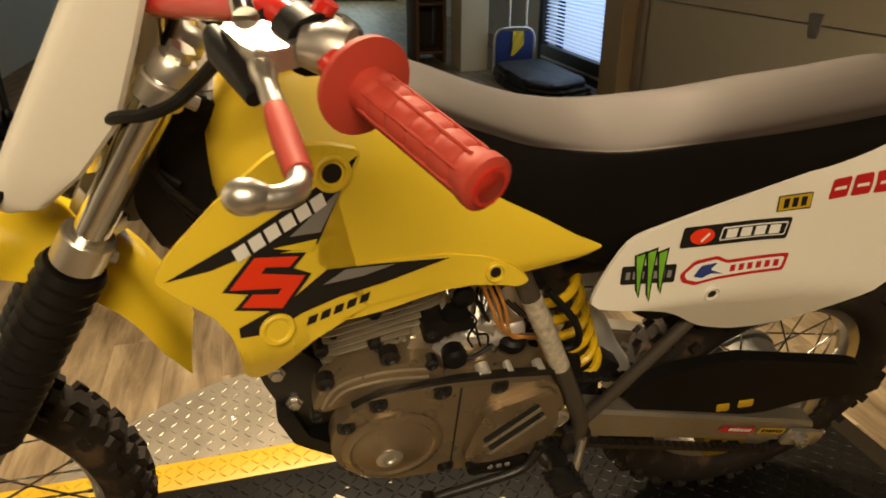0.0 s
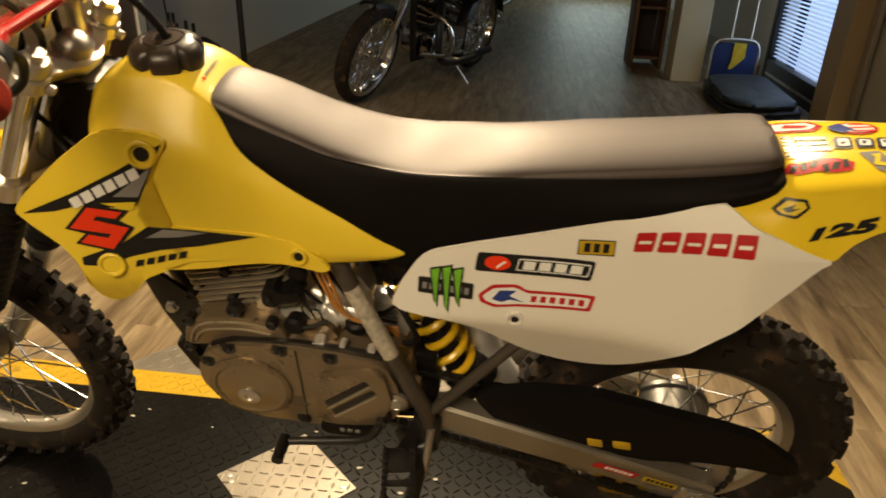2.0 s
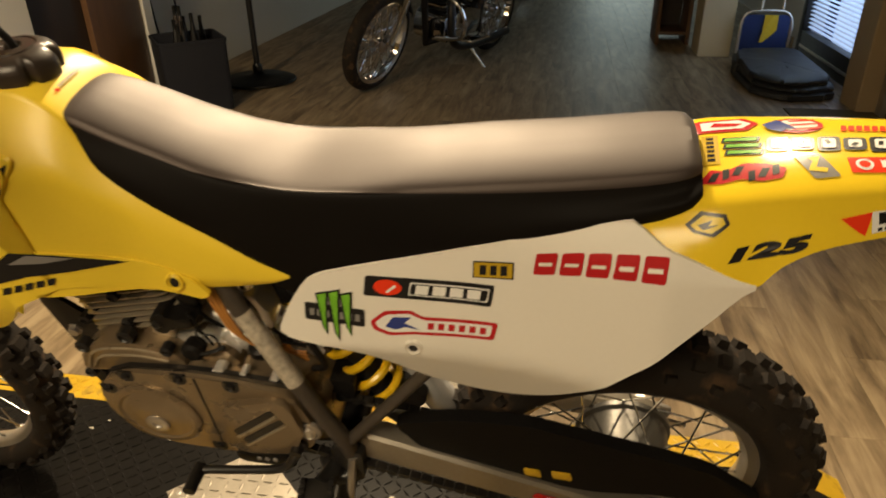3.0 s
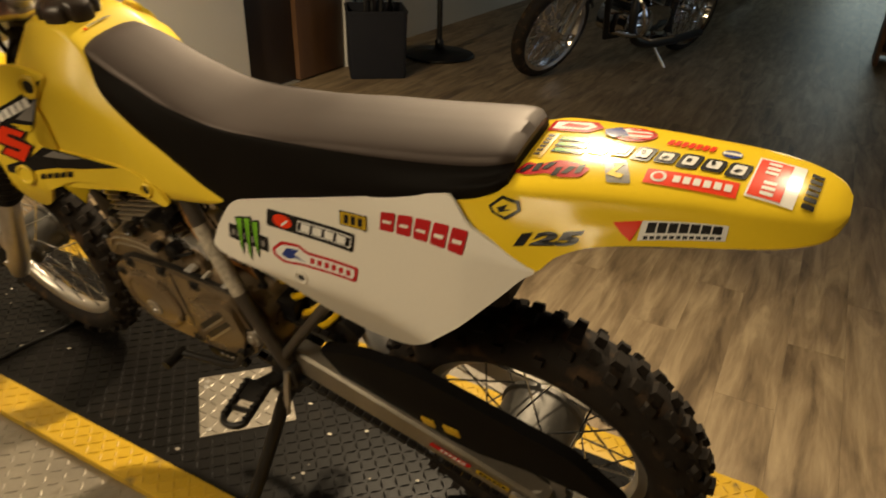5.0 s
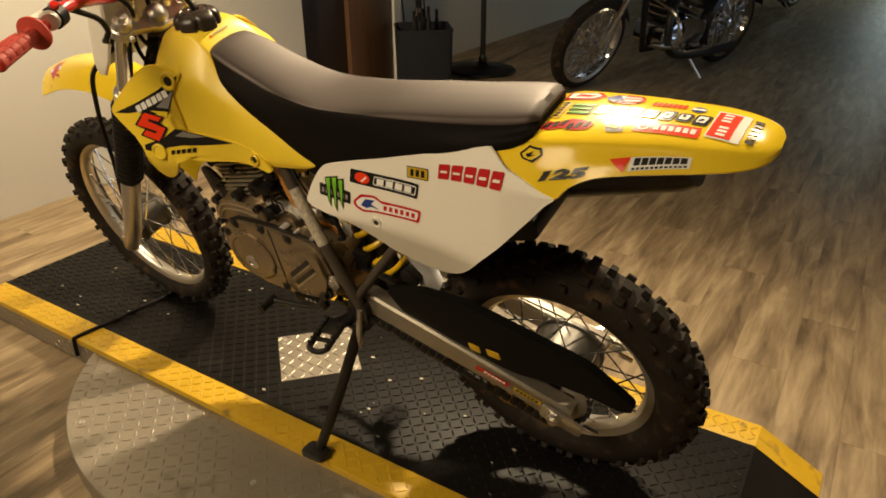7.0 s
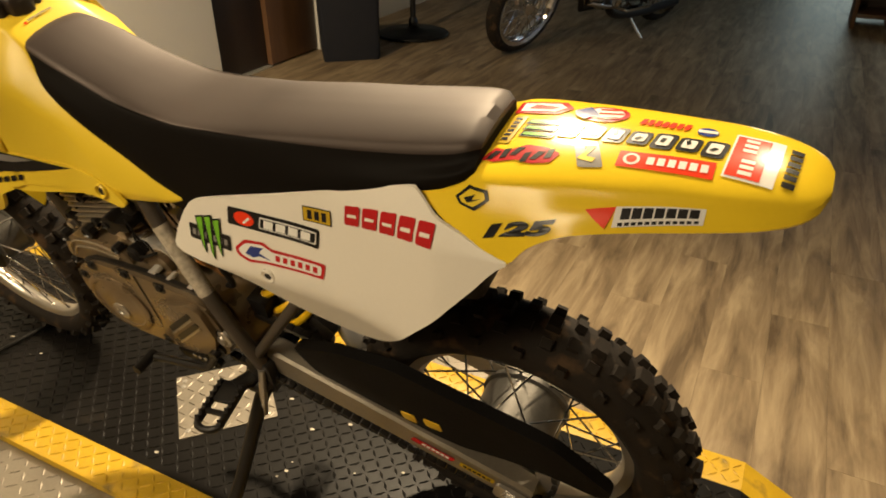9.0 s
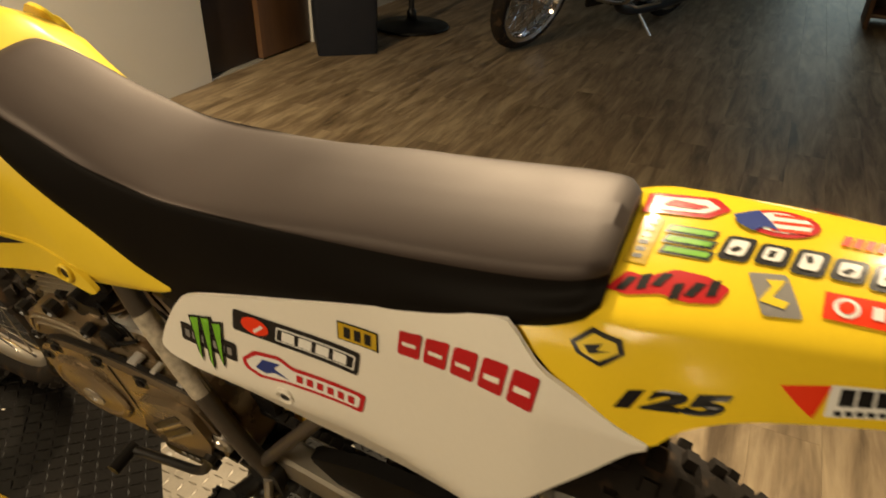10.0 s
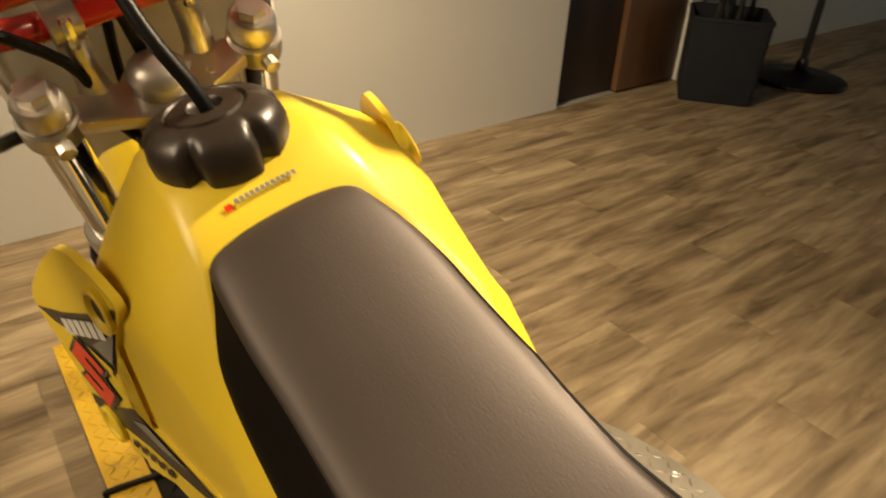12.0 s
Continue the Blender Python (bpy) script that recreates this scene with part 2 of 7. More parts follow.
def part(name, bm, material, parent, label="", smooth=True):
    return link(name, bm, material, parent, label, smooth)


def again(ob, m, parent=None):
    """Another object on the same mesh."""
    o = new(ob.name.split(".")[0], ob.data)
    o.matrix_basis = m
    o.parent = parent if parent is not None else ob.parent
    return o


def empty(name, m, label, category, group="", kind=""):
    e = new(name)
    e.matrix_basis = m
    return tagged(e, label, category, group, kind)


def V(*a):
    return Vector(a)


def box(bm, a, b, bevel=0.0, m=None):
    r = bmesh.ops.create_cube(bm, size=1.0)
    vs = r["verts"]
    for v in vs:
        v.co = V(*[a[i] + (b[i] - a[i]) * (v.co[i] + 0.5) for i in range(3)])
    if bevel:
        es = list({e for v in vs for e in v.link_edges})
        g = bmesh.ops.bevel(bm, geom=es, offset=bevel, segments=2, affect="EDGES", profile=0.6)
        vs = list({v for f in g["faces"] for v in f.verts} | {v for v in vs if v.is_valid})
    if m is not None:
        bmesh.ops.transform(bm, matrix=m, verts=vs)
    return bm


def boxbm(a, b, bevel=0.0):
    return box(bmesh.new(), a, b, bevel)


def spline(pts, n):
    """Catmull-Rom through the points, n steps a span."""
    p = [Vector(q) for q in pts]
    p = [2 * p[0] - p[1]] + p + [2 * p[-1] - p[-2]]
    out = []
    for i in range(1, len(p) - 2):
        for k in range(n):
            t = k / n
            a, b, c, d = p[i - 1], p[i], p[i + 1], p[i + 2]
            out.append(0.5 * ((2 * b) + (c - a) * t + (2 * a - 5 * b + 4 * c - d) * t * t + (3 * b - a - 3 * c + d) * t ** 3))
    out.append(p[-2])
    return out


def rings(bm, rs, close_u=True, cap=True, close_v=False):
    """Faces between successive rings of points."""
    vs = [[bm.verts.new(p) for p in r] for r in rs]
    n = len(vs[0])
    pairs = list(zip(vs, vs[1:])) + ([(vs[-1], vs[0])] if close_v else [])
    for a, b in pairs:
        for i in range(n if close_u else n - 1):
            j = (i + 1) % n
            bm.faces.new((a[i], a[j], b[j], b[i]))
    if cap and close_u and not close_v:
        bm.faces.new(vs[0])
        bm.faces.new(vs[-1][::-1])
    return vs


def tube(bm, pts, r, sides=10, cap=True):
    """A tube through the points; r a radius or one for each point."""
    p = [Vector(q) for q in pts]
    rad = r if isinstance(r, (list, tuple)) else [r] * len(p)
    up, out = None, []
    for i, q in enumerate(p):
        d = (p[min(i + 1, len(p) - 1)] - p[max(i - 1, 0)]).normalized()
        if up is None:
            up = d.orthogonal().normalized()
        up = (up - d * up.dot(d)).normalized()
        s = d.cross(up)
        out.append([q + (up * math.cos(2 * math.pi * k / sides) + s * math.sin(2 * math.pi * k / sides)) * rad[i] for k in range(sides)])
    rings(bm, out, cap=cap)
    return bm


def tubebm(pts, r, sides=10):
    return tube(bmesh.new(), pts, r, sides)


def lathe(bm, prof, sides=32, m=None):
    """Turns (radius, height) pairs round z."""
    rs = [[V(r * math.cos(2 * math.pi * k / sides), r * math.sin(2 * math.pi * k / sides), h) for k in range(sides)] for r, h in prof]
    if m is not None:
        rs = [[m @ q for q in r] for r in rs]
    rings(bm, rs)
    return bm


def ring_lathe(bm, prof, sides=64, m=None):
    """Turns a closed profile of (radius, height) round z."""
    rs = []
    for k in range(sides):
        a = 2 * math.pi * k / sides
        rs.append([V(r * math.cos(a), r * math.sin(a), h) for r, h in prof])
    if m is not None:
        rs = [[m @ q for q in r] for r in rs]
    rings(bm, rs, cap=False, close_v=True)
    return bm


def slab(bm, outline, lo, hi, axis="y", bevel=0.0, m=None):
    """An outline of (u, v) points, extruded along an axis from lo to hi."""
    def put(u, v, w):
        return V(u, w, v) if axis == "y" else (V(u, v, w) if axis == "z" else V(w, u, v))
    a = [bm.verts.new(put(u, v, lo)) for u, v in outline]
    b = [bm.verts.new(put(u, v, hi)) for u, v in outline]
    n = len(a)
    fs = [bm.faces.new(a), bm.faces.new(b[::-1])]
    for i in range(n):
        fs.append(bm.faces.new((a[i], b[i], b[(i + 1) % n], a[(i + 1) % n])))
    vs = a + b
    if bevel:
        es = [e for f in fs[:2] for e in f.edges]
        g = bmesh.ops.bevel(bm, geom=list(set(es)), offset=bevel, segments=2, affect="EDGES", profile=0.6)
        vs = list({v for f in g["faces"] for v in f.verts} | {v for v in vs if v.is_valid})
    if m is not None:
        bmesh.ops.transform(bm, matrix=m, verts=list(set(vs)))
    return bm


def slabbm(outline, lo, hi, axis="y", bevel=0.0, m=None):
    return slab(bmesh.new(), outline, lo, hi, axis, bevel, m)


def rounded(pts, r, n=4):
    """Rounds the corners of an outline of (u, v)."""
    out = []
    for i in range(len(pts)):
        a, b, c = Vector(pts[i - 1]), Vector(pts[i]), Vector(pts[(i + 1) % len(pts)])
        d1, d2 = (a - b), (c - b)
        k = min(r, d1.length * 0.45, d2.length * 0.45)
        p, q = b + d1.normalized() * k, b + d2.normalized() * k
        for j in range(n + 1):
            t = j / n
            out.append(tuple((1 - t) ** 2 * p + 2 * t * (1 - t) * b + t * t * q))
    return out


def lerp_at(table, x):
    """Straight interpolation in a table of (x, value...)."""
    if x <= table[0][0]:
        return table[0][1:]
    for a, b in zip(table, table[1:]):
        if x <= b[0]:
            t = (x - a[0]) / (b[0] - a[0])
            return tuple(p + (q - p) * t for p, q in zip(a[1:], b[1:]))
    return table[-1][1:]


def smooth_at(table, x):
    """Smooth interpolation (Catmull-Rom in x) in a table of (x, value...)."""
    xs = [r[0] for r in table]
    x = min(max(x, xs[0]), xs[-1])
    i = max(k for k in range(len(xs) - 1) if xs[k] <= x) if x > xs[0] else 0
    t = (x - xs[i]) / (xs[i + 1] - xs[i])
    out = []
    for c in range(1, len(table[0])):
        f = lambda k: table[k][c]
        m0 = (f(i + 1) - f(i - 1)) / (xs[i + 1] - xs[i - 1]) if i > 0 else (f(i + 1) - f(i)) / (xs[i + 1] - xs[i])
        m1 = (f(i + 2) - f(i)) / (xs[i + 2] - xs[i]) if i + 2 < len(xs) else (f(i + 1) - f(i)) / (xs[i + 1] - xs[i])
        h = xs[i + 1] - xs[i]
        out.append((2 * t ** 3 - 3 * t * t + 1) * f(i) + (t ** 3 - 2 * t * t + t) * h * m0 + (-2 * t ** 3 + 3 * t * t) * f(i + 1) + (t ** 3 - t * t) * h * m1)
    return tuple(out)


def sticker(name, outline, surf, material, parent, lift=0.0011, cuts=0.012, label=""):
    """A thin film cut to the outline of (u, v), laid on the surface point = surf(u, v, out)."""
    bm = bmesh.new()
    vs = [bm.verts.new(V(u, v, 0)) for u, v in outline]
    f = bm.faces.new(vs)
    bmesh.ops.triangulate(bm, faces=[f])
    for _ in range(3):
        es = [e for e in bm.edges if e.calc_length() > cuts]
        if not es:
            break
        bmesh.ops.subdivide_edges(bm, edges=es, cuts=1)
        bmesh.ops.triangulate(bm, faces=bm.faces[:])
    for v in bm.verts:
        v.co = surf(v.co.x, v.co.y, lift)
    return part(name, bm, material, parent, label)


def rect(cx, cy, w, h, turn=0.0, slant=0.0):
    c, s = math.cos(radians(turn)), math.sin(radians(turn))
    out = []
    for a, b in ((-1, -1), (1, -1), (1, 1), (-1, 1)):
        u, v = a * w / 2 + b * h / 2 * slant, b * h / 2
        out.append((cx + u * c - v * s, cy + u * s + v * c))
    return out


def bars(name, cx, cy, w, h, count, surf, material, parent, turn=0.0, slant=0.0, lift=0.0016, gap=0.26):
    """A row of plain bars of the size of unreadable lettering."""
    c, s = math.cos(radians(turn)), math.sin(radians(turn))
    step = w / count
    for i in range(count):
        d = -w / 2 + step * (i + 0.5)
        sticker(name, rect(cx + d * c, cy + d * s, step * (1 - gap), h, turn, slant), surf, material, parent, lift)

# ---- the room ----


def structure(name, bm, material, label, smooth=False):
    return tagged(link(name, bm, material, None, "", smooth), label, "", "", "structure")


floor = structure("floor", boxbm((-3.6, -3.4, -0.12), (2.9, 12.4, -0.004)), DARKWOOD, "rustic brown vinyl plank floor of a showroom")
structure("wall_west", boxbm((-1.95, -3.3, 0), (-1.83, 2.11, 2.75)), WALLPAINT, "smooth cream painted wall by the lift")
structure("wall_west_far", boxbm((-2.12, 3.06, 0), (-2.0, 12.2, 2.75)), WALLPAINT, "cream painted wall at the far end of the showroom")
structure("wall_west_head", boxbm((-1.95, 2.11, 2.08), (-1.83, 3.06, 2.75)), WALLPAINT, "cream wall over the brown door")
structure("wall_west_return", boxbm((-1.998, 3.0605, 0), (-1.83, 3.14, 2.75)), WALLPAINT, "short cream wall return beside the brown door")
structure("wall_south", boxbm((-1.95, -3.42, 0), (2.66, -3.302, 2.75)), BACKWALL, "unseen wall behind the lift, dark to cut bounced light")
structure("wall_north", boxbm((-2.12, 12.202, 0), (2.66, 12.32, 2.75)), WALLPAINT, "cream wall closing the far end of the showroom")
structure("ceiling", boxbm((-2.2, -3.5, 2.752), (2.8, 12.4, 2.87)), CEILPAINT, "plain unseen ceiling, dark to cut bounced light")
structure("wall_east_far", boxbm((2.502, 5.06, 0), (2.66, 12.2, 2.75)), WALLPAINT, "cream wall past the glass door")
structure("wall_east_head", boxbm((2.502, -3.3, 2.12), (2.66, 5.058, 2.75)), WALLPAINT, "cream wall over the garage door and the glass door")
structure("pillar", boxbm((1.71, 4.88, 0), (1.95, 5.2, 2.75), 0.006), PILLARPAINT, "cream painted square pillar")
structure("trim_post", boxbm((2.36, 3.36, 0), (2.66, 3.62, 2.118), 0.008), TANPAINT, "tan painted post between garage door and glass door")
structure("baseboard", boxbm((2.488, 5.21, 0), (2.5, 12.0, 0.1)), TANPAINT, "tan baseboard along the far wall")

# brown door in its opening
door = empty("door_1", pose(-1.9, 2.585, 0), "brown door, one half coloured dark for the doorway's shade", "door", kind="structure")
# the doorway's shade is put into the dark colour of this half
part("leaf", boxbm((-0.02, -0.46, 0.012), (0.022, -0.02, 2.07), 0.003), DARKWOOD, door, "door half coloured dark for the doorway's shade")
part("panel", boxbm((-0.01, -0.018, 0.012), (0.055, 0.46, 2.07), 0.003), DOORWOOD, door, "mid-brown wood veneer panel")
part("stop", boxbm((-0.02, -0.474, 0.0), (0.05, -0.462, 2.075)), DARKWOOD, door)
part("threshold", boxbm((-0.03, -0.46, 0.0), (0.06, -0.02, 0.009), 0.002), mat("threshold_metal", (0.6, 0.57, 0.5), 0.4, 0.6), door)
part("door_handle", tubebm([(0.022, 0.4, 1.02), (0.06, 0.4, 1.02), (0.065, 0.38, 1.02), (0.065, 0.29, 1.02)], 0.009, 8), CHROME, door)

# glass door with blinds on the east side
gdoor = empty("door_2", pose(2.5, 4.34, 0), "black framed glass door with white blinds, daylight behind", "door", kind="structure")
for y0, y1, z0, z1 in ((-0.7, -0.62, 0.02, 2.1), (0.62, 0.7, 0.02, 2.1), (-0.618, 0.618, 0.02, 0.2), (-0.618, 0.618, 2.0, 2.1)):
    part("door_frame", boxbm((-0.03, y0, z0), (0.04, y1, z1), 0.004), BLACKMETAL, gdoor)
for k in range(60):
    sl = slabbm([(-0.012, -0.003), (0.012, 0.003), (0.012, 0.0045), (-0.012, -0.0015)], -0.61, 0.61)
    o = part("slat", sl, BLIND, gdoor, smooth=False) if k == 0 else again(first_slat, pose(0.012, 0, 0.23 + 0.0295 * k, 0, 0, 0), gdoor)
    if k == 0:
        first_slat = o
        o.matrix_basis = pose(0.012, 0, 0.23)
part("bottom_strip", boxbm((-0.037, -0.6, 0.085), (-0.031, 0.6, 0.105), 0.002), ALU, gdoor)
part("lock_case", boxbm((-0.075, -0.66, 0.5), (-0.031, -0.6, 0.78), 0.008), BLACK, gdoor)
# daylight in the door gap, drawn as a white strip
part("edge_strip", boxbm((-0.036, -0.64, 0.03), (-0.031, -0.622, 0.5)), WHITE, gdoor)
structure("backdrop", boxbm((2.75, 3.5, 0), (2.76, 5.1, 2.4)), glow("daylight_outside", (0.6, 0.75, 1.0), 0.55), "pale daylight outside the glass door")

# sectional garage door
gar = empty("door_3", pose(2.51, 0.1, 0), "cream sectional garage door with hinges, shut", "door", kind="structure")
for k in range(3):
    part("panel", boxbm((0, -3.36, 0.012 + k * 0.70), (0.045, 3.25, 0.706 + k * 0.70), 0.006), GARAGE, gar)
for k in range(1, 3):
    for y in (-2.4, -1.0, 0.4, 1.75):
        part("hinge", slabbm(rounded([(y - 0.03, k * 0.70 - 0.05), (y + 0.03, k * 0.70 - 0.05), (y + 0.045, k * 0.70 + 0.06), (y - 0.045, k * 0.70 + 0.06)], 0.01), -0.006, 0.001, "x"), STEEL, gar)
part("track", boxbm((-0.05, 3.17, 0.0), (-0.02, 3.24, 2.1), 0.004), STEEL, gar)

# litter bin with umbrellas
bin_ = empty("litter_bin", pose(-1.58, 3.05, 0, 0, 0, 38), "navy fabric bin full of folded umbrellas by the brown door", "bin")
bm = bmesh.new()
outer = rounded([(-0.2, -0.2), (0.2, -0.2), (0.2, 0.2), (-0.2, 0.2)], 0.03)
scaled = lambda f, z: [V(u * f, v * f, z) for u, v in outer]
rings(bm, [scaled(0.90, 0.0), scaled(0.92, 0.02), scaled(0.97, 0.41), scaled(0.99, 0.412), scaled(0.99, 0.43), scaled(0.92, 0.43), scaled(0.80, 0.03)])
part("body", bm, BASEPLASTIC, bin_)
random.seed(4)
for k in range(8):
    x, y = random.uniform(-0.09, 0.09), random.uniform(-0.09, 0.09)
    tx, ty = x + random.uniform(-0.05, 0.05), y + random.uniform(-0.05, 0.05)
    h = random.uniform(0.46, 0.56)
    um = part("umbrella", tubebm([(x, y, 0.1), (tx, ty, h - 0.1), (tx, ty, h)], [0.02, 0.024, 0.01], 8), (BLACK, DARKWOOD, BLACKMETAL)[k % 3], bin_)
    part("grip", tubebm([(tx, ty, h - 0.005), (tx, ty, h + 0.05)], 0.011, 8), BLACK, um)

# weighted pole stand and hanging cables
stand = empty("pole_stand", pose(-1.46, 3.72, 0), "black pole stand on a round weighted base", "stand")
part("base", lathe(bmesh.new(), [(0.24, 0.0), (0.262, 0.008), (0.258, 0.022), (0.2, 0.04), (0.05, 0.052), (0.03, 0.07)], 40), BLACK, stand)
part("pole", tubebm([(0, 0, 0.05), (0, 0, 1.9)], 0.021, 12), BLACKMETAL, stand)
part("collar", lathe(bmesh.new(), [(0.03, 0.06), (0.034, 0.07), (0.034, 0.11), (0.024, 0.13)], 16), BLACKMETAL, stand)
for y, x0 in ((3.3, -1.94), (3.62, -1.96)):
    c = tagged(link("cable", tubebm(spline([(x0, y, 2.6), (x0, y + 0.02, 1.7), (x0 + 0.02, y - 0.03, 0.8), (x0 + 0.05, y + 0.02, 0.02)], 6), 0.006, 6), BLACK), "thin black cable hanging down the cream wall", "cable", "cables on the wall")

# stack of rubber mats, folding trolley, cloth
mats = empty("rubber_mats", pose(0, 0, 0), "stack of folded black rubber mats on the floor", "mat")
MAT_EDGE = rounded([(1.93, 4.70), (1.85, 4.25), (1.86, 3.74), (2.05, 3.54), (2.34, 3.63), (2.36, 4.70)], 0.09, 5)
for k, (z0, z1, grow, turn_) in enumerate(((0.0, 0.05, 1.0, 0.0), (0.05, 0.088, 0.965, 1.6), (0.088, 0.128, 0.93, -2.2))):
    mid = V(2.12, 4.15, 0)
    spin = Matrix.Rotation(radians(turn_), 4, "Z")

    def lay(f, z, wave=0.0, spin=spin, mid=mid, grow=grow, k=k):
        out = []
        for i, (x, y) in enumerate(MAT_EDGE):
            d = spin @ ((V(x, y, 0) - mid) * grow * f)
            out.append(mid + d + V(0.008 * math.sin(i * 1.7 + k), 0.012 * math.sin(i * 2.3 + k), z + wave * (math.sin(5.5 * d.y + k) + 0.6 * math.sin(9 * d.x))))
        return out
    bm = bmesh.new()
    rings(bm, [lay(0.98, z0), lay(1.0, z0 + 0.008), lay(1.0, z1 - 0.012, 0.006), lay(0.97, z1, 0.008), lay(0.8, z1 + 0.003, 0.008), lay(0.45, z1 + 0.004, 0.004), lay(0.1, z1 + 0.002)])
    part("mat", bm, MATRUBBER, mats)
structure("floor_mat", boxbm((1.98, 2.95, 0.001), (2.46, 3.40, 0.009), 0.003), DOORMAT, "thin brown mat on the floor before the door post")
trolley = empty("folding_trolley", pose(2.16, 4.80, 0), "folding trolley with chrome tube frame and blue back", "trolley")
part("frame", tubebm(spline([(-0.18, 0, 0.012), (-0.18, 0, 0.16), (-0.178, 0, 0.28), (-0.14, 0, 0.345), (-0.06, 0, 0.36), (0.06, 0, 0.36), (0.14, 0, 0.345), (0.178, 0, 0.28), (0.18, 0, 0.16), (0.18, 0, 0.012)], 5), 0.012, 10), ALU, trolley)
part("back", slabbm(rounded([(-0.166, 0.03), (0.166, 0.03), (0.166, 0.335), (-0.166, 0.335)], 0.05), -0.008, 0.008, "y", 0.003), BLUEFABRIC, trolley, "blue fabric back")
for x in (-0.05, 0.10):
    part("handle_bar", tubebm([(x, 0.0, 0.35), (x, 0.01, 1.0)], 0.008, 8), ALU, trolley)
part("handle_grip", tubebm([(-0.05, 0.01, 1.0), (0.10, 0.01, 1.0)], 0.011, 8), BLACK, trolley)
rs = []
for i in range(10):
    z, w = 0.335 - 0.20 * i / 9, 0.048 * (1 - 0.75 * max(0, i - 5) / 4)
    xs_ = [w * (-1 + 2 * j / 8) - 0.05 * max(0, i - 5) / 4 for j in range(9)]
    rs.append([V(x, -0.024 - 0.006 * math.sin(90 * x + i), z) for x in xs_] + [V(x, -0.018 - 0.006 * math.sin(90 * x + i), z) for x in xs_[::-1]])
cloth_bm = bmesh.new()
rings(cloth_bm, rs)
cl = tagged(link("cloth", cloth_bm, YELLOWCLOTH), "yellow cleaning cloth hung over the trolley back", "cloth")
cl.matrix_basis = pose(2.185, 4.80, 0)
shelf = empty("wooden_shelf", pose(1.57, 5.55, 0), "dark brown wooden shelf unit beside the pillar", "shelf")
part("side", boxbm((-0.14, -0.2, 0), (-0.11, 0.2, 1.6), 0.003), DOORWOOD, shelf)
part("side", boxbm((0.11, -0.2, 0), (0.14, 0.2, 1.6), 0.003), DOORWOOD, shelf)
for z in (0.08, 0.5, 0.95, 1.4):
    part("board", boxbm((-0.108, -0.19, z), (0.108, 0.19, z + 0.025), 0.003), DOORWOOD, shelf)
part("back", boxbm((-0.108, 0.191, 0.02), (0.108, 0.2, 1.58)), DARKWOOD, shelf)

# unseen ceiling lamp housings; the last two go with the added wall and near fills
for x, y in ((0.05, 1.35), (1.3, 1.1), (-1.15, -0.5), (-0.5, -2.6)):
    cl_ = empty("ceiling_light", pose(x, y, 2.75), "flat round ceiling lamp housing, out of view", "lamp", "ceiling lamps")
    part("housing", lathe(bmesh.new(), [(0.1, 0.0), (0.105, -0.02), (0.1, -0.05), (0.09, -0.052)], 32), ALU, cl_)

# ---- the dirt bike, built upright at x to its tail, leaning on its stand ----
LEAN_DEG = 15.2
bike = empty("dirt_bike", Matrix.Translation((0, 0.033, 0.084)) @ pose(0, 0, 0, LEAN_DEG), "yellow and white off-road motorcycle leaning on its side stand", "motorcycle")
AXLE_R, RAD_R = V(0.80, 0, 0.293), 0.293
AXLE_F, RAD_F = V(-0.466, 0.010, 0.312), 0.315
RAKE, STEER = radians(31.8), radians(-1.5)
UP_F, FWD_F = V(math.sin(RAKE), 0, math.cos(RAKE)), V(-math.cos(RAKE), 0, math.sin(RAKE))
PIVOT = AXLE_F - 0.035 * FWD_F
ST = Matrix.Translation(PIVOT) @ Matrix.Rotation(STEER, 4, UP_F) @ Matrix.Translation(-PIVOT)


def SF(s, y, f):
    """A point of the steered front end: s up the fork, y to the right, f forward."""
    return ST @ (AXLE_F + s * UP_F + V(0, y, 0) + f * FWD_F)


def unsf(p):
    q = ST.inverted() @ Vector(p) - AXLE_F
    return q.dot(UP_F), q.y, q.dot(FWD_F)


def knob(bm, c, out, along, side, l, w, h):
    """A tapered tread block."""
    a = [c + along * (sx * l / 2) + side * (sy * w / 2) - out * 0.004 for sx, sy in ((-1, -1), (1, -1), (1, 1), (-1, 1))]
    b = [c + along * (sx * l * 0.42) + side * (sy * w * 0.42) + out * h for sx, sy in ((-1, -1), (1, -1), (1, 1), (-1, 1))]
    va, vb = [bm.verts.new(p) for p in a], [bm.verts.new(p) for p in b]
    bm.faces.new(vb)
    for i in range(4):
        bm.faces.new((va[i], va[(i + 1) % 4], vb[(i + 1) % 4], vb[i]))


